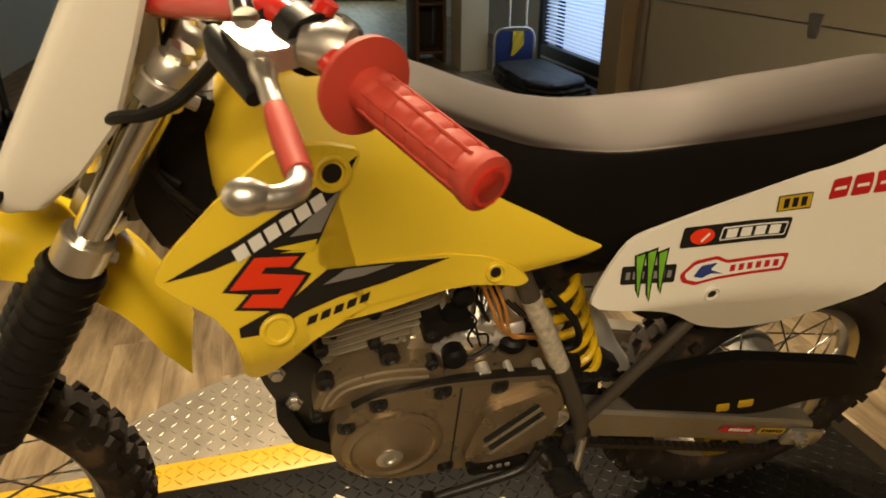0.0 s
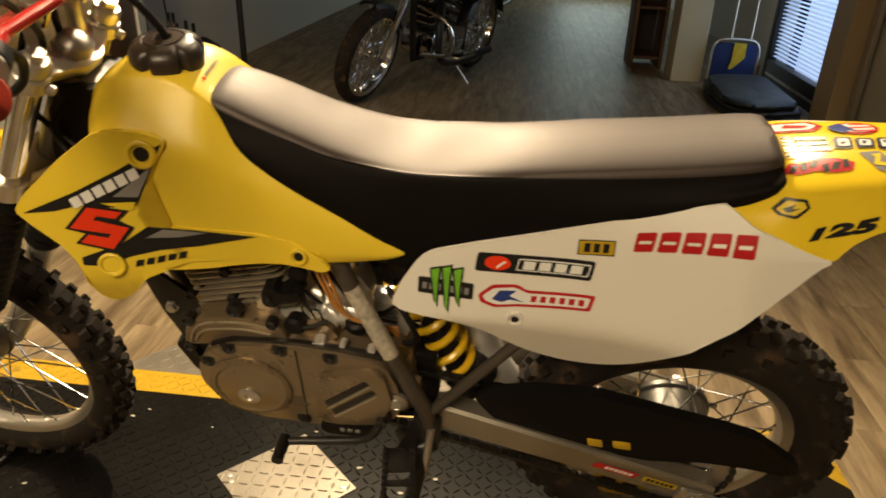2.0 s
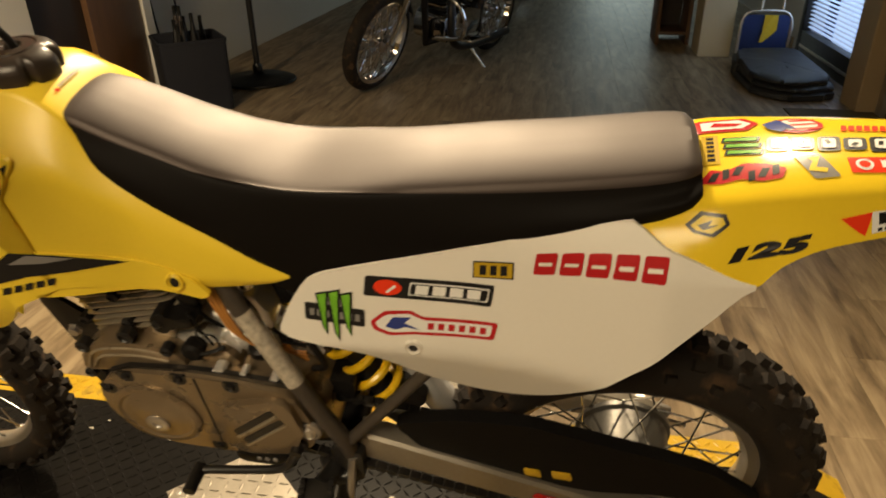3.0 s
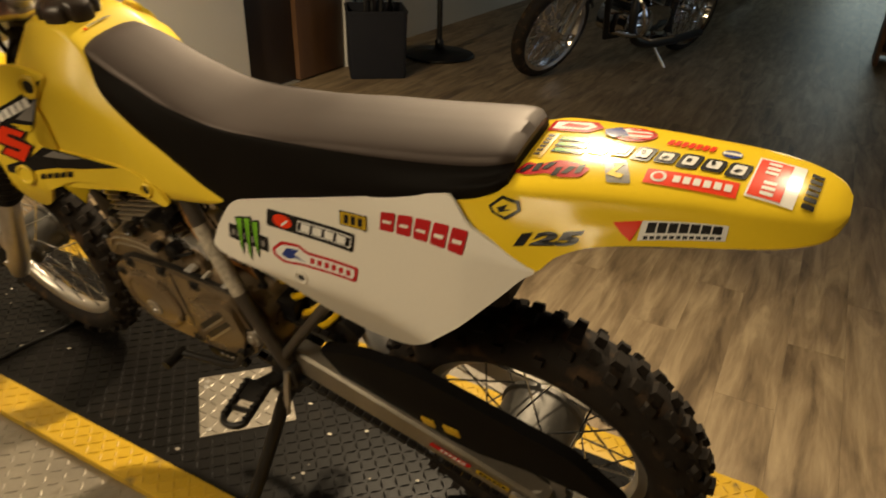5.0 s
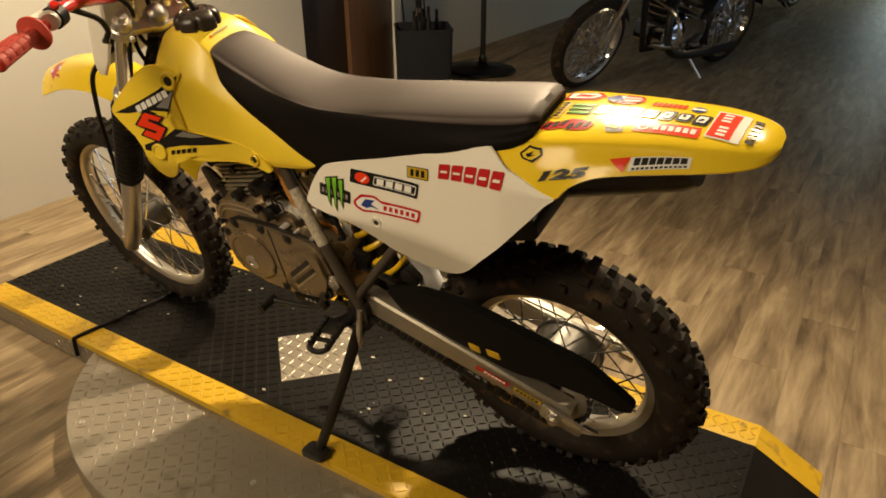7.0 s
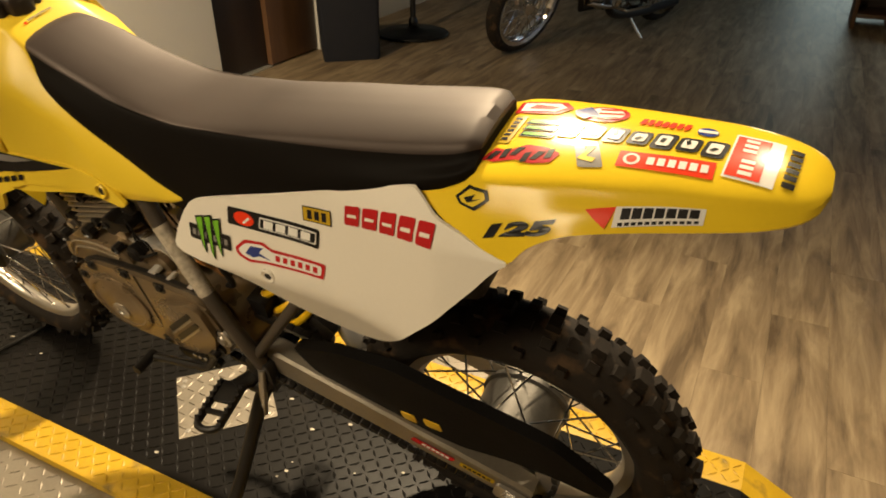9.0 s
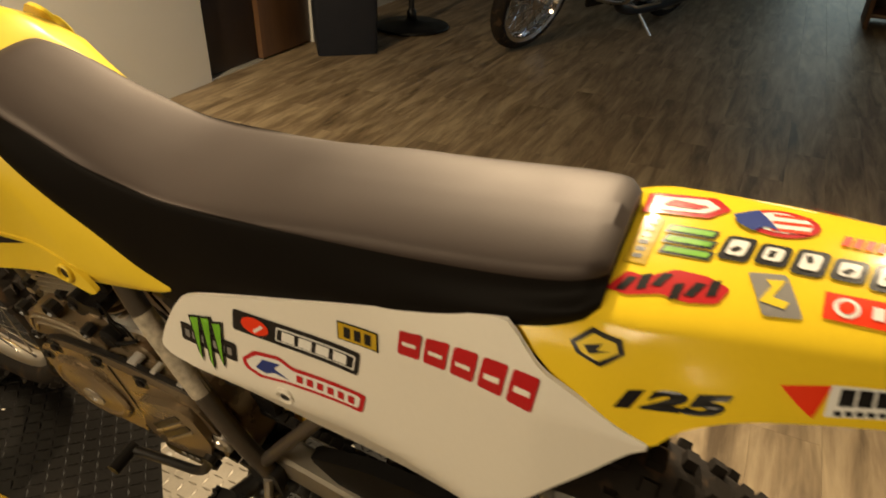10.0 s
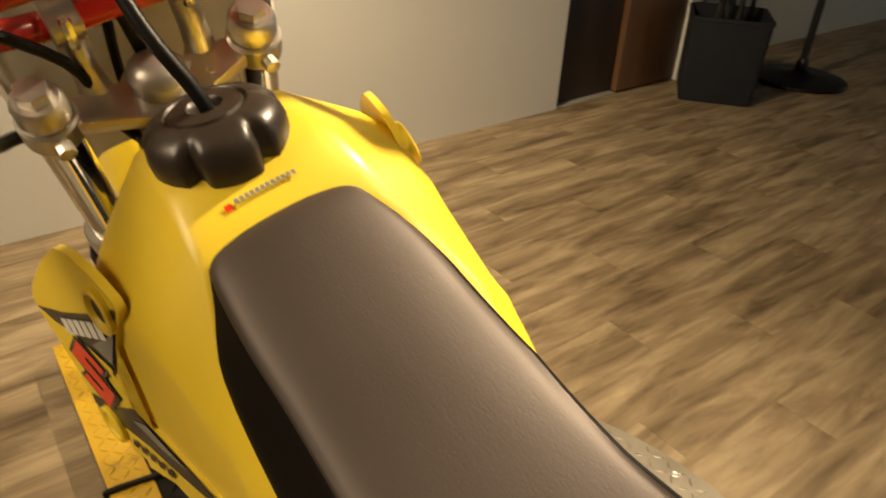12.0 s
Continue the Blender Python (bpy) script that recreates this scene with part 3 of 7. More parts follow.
def wheel(name, m, R, sec, width, rim_r, rim_w, hub_r, hub_w, spokes, rows, label):
    """A spoked wheel round the local y axis, placed by m."""
    T = m @ Matrix.Rotation(radians(90), 4, "X")
    bm = bmesh.new()
    w, d = rim_w / 2, 0.016
    ring_lathe(bm, [(rim_r + d, -w), (rim_r + d + 0.004, -w - 0.003), (rim_r + d + 0.006, -w), (rim_r + 0.005, -w * 0.8), (rim_r - 0.002, -w * 0.4), (rim_r - 0.004, 0), (rim_r - 0.002, w * 0.4), (rim_r + 0.005, w * 0.8),
                    (rim_r + d + 0.006, w), (rim_r + d + 0.004, w + 0.003), (rim_r + d, w), (rim_r - 0.001, w * 0.78), (rim_r - 0.008, w * 0.35), (rim_r - 0.01, 0), (rim_r - 0.008, -w * 0.35), (rim_r - 0.001, -w * 0.78)], 96, T)
    rim = part(name, bm, ALU, bike, label)
    # tyre carcass with blocks
    bm = bmesh.new()
    Rc = R - 0.011
    prof = []
    for k in range(20):
        a = 2 * math.pi * k / 20
        ca_, sa_ = math.cos(a), math.sin(a)
        rr = (Rc - sec) + ca_ * sec * (1.0 if ca_ > 0 else 0.9)
        prof.append((rr, sa_ * width / 2 * (1.0 if ca_ > -0.6 else 0.75)))
    ring_lathe(bm, prof, 96, T)
    n, put = rows, []
    for i in range(n):
        a = 2 * math.pi * i / n
        er, et = V(math.cos(a), math.sin(a), 0), V(-math.sin(a), math.cos(a), 0)
        ez = V(0, 0, 1)
        lay = ((0.0, 0.03, 0.026), (0.62, 0.026, 0.018), (-0.62, 0.026, 0.018)) if i % 2 else ((0.34, 0.024, 0.02), (-0.34, 0.024, 0.02))
        lay = lay + ((1.12, 0.022, 0.014), (-1.12, 0.022, 0.014)) if i % 2 == 0 else lay
        for ph, l, ww in lay:
            out = (er * math.cos(ph) + ez * math.sin(ph)).normalized()
            side = (-er * math.sin(ph) + ez * math.cos(ph)).normalized()
            c = er * (Rc - sec) + er * math.cos(ph) * sec + ez * math.sin(ph) * width / 2
            o3 = Matrix((et, side, out)).transposed().to_4x4()
            put.append(((l, ww), T @ Matrix.Translation(c) @ o3))
    tyre = part("tyre", bm, RUBBER, bike, "knobbly black rubber tyre, dusty")
    blocks = {}
    for l, ww in ((0.03, 0.026), (0.026, 0.018), (0.024, 0.02), (0.022, 0.014)):
        kb = bmesh.new()
        knob(kb, V(0, 0, 0), V(0, 0, 1), V(1, 0, 0), V(0, 1, 0), l * 0.7, ww * 0.92, 0.0095)
        me = bpy.data.meshes.new("tread_block")
        kb.to_mesh(me)
        kb.free()
        me.materials.append(RUBBER)
        blocks[(l, ww)] = me
    for key, mm in put:
        o = new("tread_block", blocks[key])
        o.parent = tyre
        o.matrix_basis = mm
    bm = bmesh.new()
    lathe(bm, [(0.012, -hub_w / 2 - 0.012), (0.02, -hub_w / 2 - 0.01), (hub_r * 0.8, -hub_w / 2), (hub_r, -hub_w / 2 + 0.008), (hub_r, -hub_w / 2 + 0.016), (hub_r * 0.93, -hub_w / 2 + 0.02), (hub_r * 0.93, hub_w / 2 - 0.012),
               (hub_r, hub_w / 2 - 0.008), (hub_r, hub_w / 2), (hub_r * 0.7, hub_w / 2 + 0.004), (0.015, hub_w / 2 + 0.01)], 40, T)
    part("hub", bm, HUBCAST, rim, "dull cast drum hub")
    for i in range(spokes):
        a = 2 * math.pi * (i + 0.5) / spokes
        sgn = 1 if i % 2 else -1
        off = radians(34) * (1 if (i // 2) % 2 else -1)
        p = V(hub_r * 0.97 * math.cos(a + off), hub_r * 0.97 * math.sin(a + off), sgn * hub_w * 0.42)
        q = V((rim_r - 0.004) * math.cos(a), (rim_r - 0.004) * math.sin(a), sgn * 0.004)
        bm = tubebm([T @ p, T @ (p + (q - p) * 0.93), T @ (p + (q - p) * 0.935), T @ q], [0.0017, 0.0017, 0.003, 0.003], 6)
        part("spoke", bm, CHROME, rim)
    return rim


rear_m = Matrix.Translation(AXLE_R)
wheel("rear_wheel", rear_m, RAD_R, 0.049, 0.098, 0.184, 0.05, 0.076, 0.105, 36, 52, "silver alloy rear wheel rim")
front_m = ST @ Matrix.Translation(AXLE_F + 0.042 * FWD_F - 0.025 * UP_F)
wheel("front_wheel", front_m, RAD_F, 0.034, 0.078, 0.238, 0.042, 0.058, 0.09, 36, 54, "silver alloy front wheel rim")

# -- fork, clamps, bars --
FORK_Y = (-0.0895, 0.074)
for y in FORK_Y:
    part("fork_slider", tubebm([SF(-0.062, y, 0.006), SF(-0.052, y, 0.006), SF(-0.02, y, 0.006), SF(0.04, y, 0.0), SF(0.30, y, 0), SF(0.305, y, 0)], [0.015, 0.021, 0.0245, 0.0235, 0.0235, 0.02], 18), STEEL, bike, "grey cast fork slider")
    prof = []
    for k in range(29):
        s = 0.275 + 0.27 * k / 28
        prof.append((SF(s, y, 0), 0.0325 if k % 2 else 0.0285))
    bm = tubebm([p for p, _ in prof], [r for _, r in prof], 18)
    part("fork_boot", bm, BLACK, bike, "ribbed black rubber fork boot")
    part("fork_tube", tubebm([SF(0.53, y, 0), SF(0.764, y, 0)], 0.0168, 20), CHROME, bike, "polished steel fork tube")
    cap = part("fork_cap", tubebm([SF(0.762, y, 0), SF(0.776, y, 0), SF(0.780, y, 0)], [0.0185, 0.0185, 0.0155], 16), ALU, bike)
    part("cap_bolt", tubebm([SF(0.779, y, 0), SF(0.790, y, 0)], 0.0115, 6), ALU, cap)
for s, t, r in ((0.548, 0.036, 0.025), (0.738, 0.022, 0.0215)):
    bm = bmesh.new()
    for y in FORK_Y:
        tube(bm, [SF(s, y, 0), SF(s + 0.002, y, 0), SF(s + t - 0.002, y, 0), SF(s + t, y, 0)], [r - 0.002, r, r, r - 0.002], 20)
    line = [(-0.082, 0.010), (-0.035, 0.006), (-0.02, 0.02), (0.004, 0.02), (0.02, 0.006), (0.067, 0.010), (0.067, -0.012), (0.03, -0.026), (0.008, -0.036), (-0.024, -0.036), (-0.045, -0.026), (-0.082, -0.012)]
    rings(bm, [[SF(s + h, y * k - 0.008 * (1 - k), f * k) for y, f in line] for h, k in ((0.004, 0.97), (0.006, 1.0), (t - 0.006, 1.0), (t - 0.004, 0.97))])
    clamp = part("triple_clamp", bm, ALU, bike, "silver cast triple clamp")
    for y in FORK_Y:
        part("pinch_bolt", tubebm([SF(s + t / 2, y, -0.018), SF(s + t / 2, y, -0.030), SF(s + t / 2, y, -0.031)], [0.0065, 0.0065, 0.004], 8), STEEL, clamp)
part("stem_nut", tubebm([SF(0.756, -0.008, -0.006), SF(0.768, -0.008, -0.006), SF(0.774, -0.008, -0.006), SF(0.778, -0.008, -0.006)], [0.022, 0.022, 0.017, 0.009], 12), STEEL, bike, "shiny domed stem nut")
part("head_tube", tubebm([SF(0.57, -0.006, -0.02), SF(0.735, -0.006, -0.02)], 0.03, 20), FRAMEPAINT, bike)
part("front_axle", tubebm([SF(0, -0.115, 0.012), SF(0, 0.115, 0.012)], 0.009, 10), STEEL, bike)

FLANGE, GRIP_END = unsf((0.058, -0.302, 1.054)), unsf((0.098, -0.396, 1.050))
dirn = (V(*GRIP_END) - V(*FLANGE)).normalized()
inner = V(*FLANGE) - dirn * 0.11
half = [V(0.806, -0.045, 0.03), V(0.811, -0.085, 0.029), inner, V(*FLANGE) - dirn * 0.04, V(*GRIP_END)]
mir = lambda p: V(p[0], -p[1], p[2])
pts = [mir(p) for p in half[::-1]] + half
part("handlebar", tubebm([SF(*p) for p in spline(pts, 5)], 0.0105, 12), REDPAINT, bike, "red painted handlebar")
part("crossbar", tubebm([SF(*mir(inner)), SF(*inner)], 0.007, 10), REDPAINT, bike)
for y in (-0.05, 0.034):
    bm = tubebm([SF(0.745, y, 0.012), SF(0.756, y, 0.013), SF(0.77, y, 0.02), SF(0.788, y, 0.028), SF(0.795, y, 0.03)], [0.014, 0.0115, 0.0105, 0.011, 0.009], 14)
    holder = part("bar_clamp", bm, ALU, bike, "cast silver handlebar clamp")
    part("clamp_cap", tubebm([SF(0.806, y - 0.011, 0.03), SF(0.806, y - 0.010, 0.03), SF(0.806, y + 0.010, 0.03), SF(0.806, y + 0.011, 0.03)], [0.0145, 0.016, 0.016, 0.0145], 16), ALU, holder)
    for f in (0.015, 0.045):
        part("bolt", tubebm([SF(0.796, y, f), SF(0.820, y, f), SF(0.823, y, f)], [0.0045, 0.0045, 0.003], 8), CHROME, holder)
for sgn in (1, -1):
    Q = (lambda v: SF(v.x, sgn * v.y, v.z))
    fl, en = V(*FLANGE), V(*GRIP_END)
    bm = bmesh.new()
    tube(bm, [Q(fl - dirn * 0.008), Q(fl - dirn * 0.004), Q(fl), Q(fl + dirn * 0.003)], [0.0145, 0.0275, 0.028, 0.0145], 28)
    L = (en - fl).length
    ring_pts, ring_r = [], []
    n = 36
    for k in range(n + 1):
        t = k / n
        ring_pts.append(Q(fl + dirn * (L * t)))
        ring_r.append(0.0119 + (0.0 if (k % 6 == 0 and 0 < k < n) else 0.0012) + (0.0012 if k > n - 4 else 0) - (0.006 if k == n else 0))
    tube(bm, ring_pts, ring_r, 20)
    g = part("grip", bm, REDRUBBER, bike, "ribbed red rubber grip with round flange")
    if sgn == 1:
        for k in range(8):
            a = 2 * math.pi * k / 8
            u = dirn.orthogonal().normalized()
            w = dirn.cross(u)
            off = (u * math.cos(a) + w * math.sin(a)) * 0.0128
            part("rib", tubebm([Q(fl + dirn * 0.012 + off), Q(en - dirn * 0.012 + off)], 0.0011, 6), REDRUBBER, g)
# clutch lever and perch
fl = V(*FLANGE)
perch = fl - dirn * 0.045
perch_ob = part("lever_perch", slabbm(rounded([(-0.016, -0.232), (0.006, -0.226), (0.036, -0.246), (0.034, -0.258), (0.018, -0.268), (0.004, -0.272), (-0.004, -0.262)], 0.004), 1.049, 1.063, "z", 0.003), ALU, bike, "silver clutch lever perch")
part("adjuster", tubebm([(0.0, -0.225, 1.063), (-0.004, -0.19, 1.068), (-0.008, -0.165, 1.070)], [0.008, 0.007, 0.0045], 10), CHROME, perch_ob)
part("perch_clamp", tubebm([(0.03, -0.255, 1.058), (0.045, -0.262, 1.058), (0.055, -0.268, 1.058)], [0.012, 0.017, 0.014], 12), STEEL, perch_ob)
lv = part("clutch_lever", tubebm(spline([(0.004, -0.250, 1.054), (0.008, -0.290, 1.049), (0.013, -0.330, 1.044), (0.0165, -0.362, 1.042), (0.012, -0.377, 1.043), (0.002, -0.381, 1.044), (-0.006, -0.382, 1.046)], 5), [0.008] * 4 + [0.006] * 23 + [0.0055] * 4, 12), ALU, bike, "bent silver clutch lever")
part("lever_ball", tubebm([V(-0.008 - 0.010 * c, -0.381, 1.046 + 0.001 * c) for c in (-1.2, -0.8, -0.3, 0.3, 0.75, 1)], [0.004, 0.0065, 0.0085, 0.0085, 0.006, 0.002], 16), ALU, lv)
part("lever_sleeve", tubebm(spline([(0.0095, -0.302, 1.047), (0.013, -0.332, 1.044), (0.0165, -0.361, 1.042)], 5), [0.0058, 0.0066, 0.0072, 0.0074, 0.0074, 0.0074, 0.0074, 0.0074, 0.0072, 0.0072, 0.007], 12), REDRUBBER, lv, "red rubber lever sleeve")
part("dust_cover", tubebm([(-0.02, -0.222, 1.054), (-0.014, -0.238, 1.050), (-0.004, -0.262, 1.045), (0.0, -0.283, 1.041)], [0.006, 0.011, 0.010, 0.005], 12), BLACK, bike, "black rubber dust cover")
part("kill_switch", tubebm([SF(*(fl - dirn * 0.075)), SF(*(fl - dirn * 0.055))], 0.019, 14), BLACK, bike)
part("switch_button", tubebm([SF(*(fl - dirn * 0.065 + V(0.016, 0, 0))), SF(*(fl - dirn * 0.065 + V(0.026, 0, 0)))], 0.007, 12), REDPAINT, bike, "red engine stop button")
part("clutch_cable", tubebm(spline([V(-0.008, -0.165, 1.070), V(-0.03, -0.12, 1.058), V(-0.06, -0.05, 0.99), V(-0.095, -0.03, 0.91), V(-0.1, 0.05, 0.78), V(0.02, 0.06, 0.70)], 6), 0.0042, 8), BLACK, bike)
part("brake_cable", tubebm(spline([V(0.012, -0.215, 1.060), V(-0.015, -0.15, 1.012), V(-0.041, -0.125, 0.976), V(-0.061, -0.122, 0.958), V(-0.085, -0.115, 0.946), V(-0.11, -0.098, 0.936), V(-0.14, -0.065, 0.91), V(-0.20, -0.078, 0.875), V(-0.244, -0.088, 0.837), V(-0.283, -0.088, 0.769), V(-0.308, -0.09, 0.701), V(-0.366, -0.078, 0.579), V(-0.429, -0.066, 0.469), V(-0.452, -0.058, 0.40)], 6), 0.0055, 8), BLACK, bike, "black front brake cable")
part("throttle_cable", tubebm(spline([SF(0.9, 0.2, 0.02), SF(0.90, 0.08, 0.05), SF(0.85, 0.0, 0.05), SF(0.76, -0.02, 0.05), SF(0.66, -0.03, 0.03), V(-0.08, -0.04, 0.83)], 6), 0.0042, 8), BLACK, bike)

# -- front number plate and fender --
bm = bmesh.new()
rs = []
for s, w, rear in ((0.572, 0.080, 0.078), (0.580, 0.093, 0.066), (0.60, 0.101, 0.046), (0.65, 0.105, 0.030), (0.71, 0.107, 0.022), (0.78, 0.108, 0.034), (0.85, 0.104, 0.048), (0.89, 0.095, 0.060), (0.90, 0.085, 0.07)):
    half = spline([(0, 0.088, 0), (w * 0.5, 0.089, 0), (w * 0.82, 0.087, 0), (w * 0.97, 0.078, 0), (w, max(0.6 * rear + 0.028, rear + 0.003), 0), (w * 1.0, rear, 0)], 3)
    line = [(-q.x, q.y) for q in half[::-1]] + [(q.x, q.y) for q in half[1:]]
    rs.append([SF(s, y, f) for y, f in line] + [SF(s, y * 0.965, f - 0.004) for y, f in line[::-1]])
rings(bm, rs)
part("front_number_plate", bm, WHITE, bike, "plain white front number plate")
fender_line = spline([(0.43, -0.158, 0), (0.478, -0.105, 0), (0.522, -0.04, 0), (0.535, 0.03, 0), (0.517, 0.12, 0), (0.475, 0.20, 0), (0.412, 0.28, 0), (0.335, 0.347, 0), (0.30, 0.372, 0)], 4)
bm, rs = bmesh.new(), []
for i, p in enumerate(fender_line):
    t = i / (len(fender_line) - 1)
    w = lerp_at([(0, 0.05), (0.12, 0.068), (0.35, 0.060), (0.5, 0.068), (0.8, 0.066), (0.95, 0.06), (1, 0.052)], t)[0]
    drop = lerp_at([(0, 0.03), (0.3, 0.052), (0.5, 0.052), (0.9, 0.052), (1, 0.045)], t)[0]
    row = []
    for th_ in (0.0, 0.0035):
        ring = [SF(p.x - th_ - drop * abs(k / 6) ** 2.6, (w - th_) * k / 6, p.y - 0.5 * drop * abs(k / 6) ** 2.6) for k in range(-6, 7)]
        row += ring if th_ == 0 else ring[::-1]
    rs.append(row)
rings(bm, rs)
fender = part("front_fender", bm, YELLOW, bike, "glossy yellow plastic front fender")


def fender_surf(u, v, lift):
    t = min(max(u, 0), 0.999) * (len(fender_line) - 1)
    i = int(t)
    p = fender_line[i].lerp(fender_line[i + 1], t - i)
    w = lerp_at([(0, 0.05), (0.12, 0.068), (0.35, 0.060), (0.5, 0.068), (0.8, 0.066), (0.95, 0.06), (1, 0.052)], min(u, 1))[0]
    drop = lerp_at([(0, 0.03), (0.3, 0.052), (0.5, 0.052), (0.9, 0.052), (1, 0.045)], min(u, 1))[0]
    return SF(p.x - drop * abs(v) ** 2.6 + lift, w * v, p.y - 0.5 * drop * abs(v) ** 2.6)


star = [(0.80 + (0.055 if k % 2 == 0 else 0.025) * math.cos(2 * math.pi * k / 10), -0.55 + (0.42 if k % 2 == 0 else 0.19) * math.sin(2 * math.pi * k / 10)) for k in range(10)]
sticker("star_decal", star, fender_surf, DECALDARKRED, fender, 0.0012, 0.3)
sticker("star_band", rect(0.80, -0.55, 0.085, 0.12), fender_surf, DECALWHITE, fender, 0.0018, 0.3)

# solid block added in place of the black tangle of cables and frame
part("steering_cover", slabbm(rounded([(-0.105, 0.73), (-0.13, 0.80), (-0.10, 0.90), (-0.058, 0.925), (-0.025, 0.90), (-0.03, 0.80), (-0.05, 0.72)], 0.02), -0.03, 0.06, "y", 0.012), BLACK, bike, "black block in place of cables behind the steering head")
for k in range(5):
    part("loom", tubebm(spline([SF(0.72 - 0.02 * k, -0.03 + 0.012 * k, -0.03), V(-0.10, -0.045 + 0.01 * k, 0.86 - 0.015 * k), V(-0.06, -0.055 + 0.012 * k, 0.80 - 0.02 * k), V(0.0, -0.05 + 0.01 * k, 0.74)], 5), 0.004, 8), BLACK, bike)

# -- tank --
TANK = [  # x, then half-width and height of the side from the lower edge up, top z on the middle
    (-0.05, 0.030, 0.80, 0.042, 0.83, 0.044, 0.858, 0.036, 0.875, 0.018, 0.886, 0.889), (-0.035, 0.055, 0.765, 0.075, 0.81, 0.074, 0.855, 0.052, 0.889, 0.028, 0.911, 0.916),
    (-0.01, 0.105, 0.74, 0.112, 0.79, 0.106, 0.855, 0.074, 0.894, 0.042, 0.924, 0.935), (0.02, 0.136, 0.724, 0.124, 0.785, 0.117, 0.855, 0.092, 0.897, 0.050, 0.940, 0.949), (0.06, 0.140, 0.717, 0.130, 0.78, 0.119, 0.84, 0.107, 0.877, 0.050, 0.940, 0.951),
    (0.09, 0.138, 0.716, 0.130, 0.77, 0.118, 0.83, 0.106, 0.872, 0.052, 0.933, 0.946), (0.115, 0.134, 0.716, 0.128, 0.77, 0.114, 0.825, 0.100, 0.870, 0.054, 0.922, 0.930), (0.131, 0.129, 0.717, 0.126, 0.765, 0.112, 0.818, 0.097, 0.864, 0.056, 0.908, 0.914),
    (0.153, 0.121, 0.718, 0.123, 0.757, 0.110, 0.803, 0.0955, 0.845, 0.069, 0.878, 0.884), (0.175, 0.118, 0.718, 0.120, 0.750, 0.108, 0.792, 0.0945, 0.829, 0.0735, 0.858, 0.862), (0.221, 0.111, 0.718, 0.113, 0.741, 0.105, 0.773, 0.094, 0.802, 0.080, 0.827, 0.829),
    (0.262, 0.105, 0.719, 0.107, 0.736, 0.102, 0.758, 0.095, 0.781, 0.084, 0.802, 0.804), (0.305, 0.100, 0.721, 0.103, 0.732, 0.101, 0.747, 0.096, 0.762, 0.089, 0.775, 0.777), (0.346, 0.096, 0.726, 0.098, 0.731, 0.097, 0.737, 0.095, 0.743, 0.093, 0.748, 0.749), (0.365, 0.094, 0.733, 0.0945, 0.734, 0.0945, 0.735, 0.094, 0.736, 0.093, 0.737, 0.7375)]


def tank_section(x):
    q = smooth_at(TANK, x)
    side = spline([(0, q[2 * k], q[2 * k + 1]) for k in range(5)], 4)
    slack = 0.0042 if x < 0.05 else max(0.0025, 0.0042 - (x - 0.05) * 0.05)
    for p in side:
        p.y = min(p.y, 0.1535 - 0.2227 * x - 0.203 * (p.z - 0.738) + 0.22 * max(0, x - 0.18) - slack)
    wu, zu, zt = q[8], q[9], q[10]
    return side + [V(0, wu * math.cos(math.pi / 2 * k / 6), zu + (zt - zu) * math.sin(math.pi / 2 * k / 6)) for k in range(1, 7)]


bm, rs = bmesh.new(), []
xs = [-0.05 + 0.415 * k / 55 for k in range(56)]
for x in xs:
    s = tank_section(x)
    grow = 1.06 + 0.11 * max(0, min(1, (0.16 - x) / 0.07))
    slim = 1 - 0.32 * max(0, min(1, (x - 0.19) / 0.10))
    shell = 0.1535 - 0.2227 * x + 0.22 * max(0, x - 0.18) + 0.0125
    rs.append([V(x, -p.y, p.z) for p in s] + [V(x, slim * min(p.y * grow + 0.011 * min(1, p.y / 0.1), shell - 0.203 * (p.z - 0.738)), p.z) for p in s[-2::-1]])
rings(bm, rs)
tank = part("tank", bm, YELLOWSATIN, bike, "glossy yellow plastic fuel tank with side covers")


# filler cap with lobes and breather hose
bm = bmesh.new()
rs = []
for r, h, dent in ((0.0445, -0.012, 1), (0.0465, 0.0, 1), (0.0470, 0.009, 1), (0.0455, 0.0155, 1), (0.0415, 0.0205, 0.8), (0.035, 0.0245, 0.25), (0.0275, 0.0262, 0), (0.0262, 0.0248, 0), (0.0245, 0.0248, 0), (0.0235, 0.0268, 0), (0.012, 0.0275, 0), (0.0105, 0.026, 0), (0.0095, 0.0215, 0), (0.002, 0.021, 0)):
    ring = []
    for k in range(96):
        a = 2 * math.pi * k / 96
        lobe = 1 - 0.15 * dent * max(0, math.cos(6 * (a - 0.35))) ** 5
        ring.append(V(0.061 + 0.97 * r * lobe * math.cos(a), 0.97 * r * lobe * math.sin(a), 0.946 + h))
    rs.append(ring)
rings(bm, rs)
fcap = part("filler_cap", bm, CAPPLASTIC, tank, "lobed dark brown filler cap")
part("breather_hose", tubebm(spline([(0.066, 0, 0.966), (0.062, -0.002, 0.985), (0.045, -0.01, 1.02), (0.01, -0.012, 1.06), (-0.04, -0.01, 1.05), (-0.07, 0.0, 1.0), (-0.075, 0.005, 0.9)], 6), 0.0047, 10), BLACK, fcap, "black breather hose")
tank_top = lambda x, y, lift: V(x, y, tank_section(x)[-1].z - 0.9 * y * y / 0.09 * 0.1 + lift)
bars("tank_lettering", 0.003, 0.1125, 0.042, 0.0026, 12, lambda u, v, l: tank_top(v, u, l + 0.0012), DECALGREY, tank, 0)
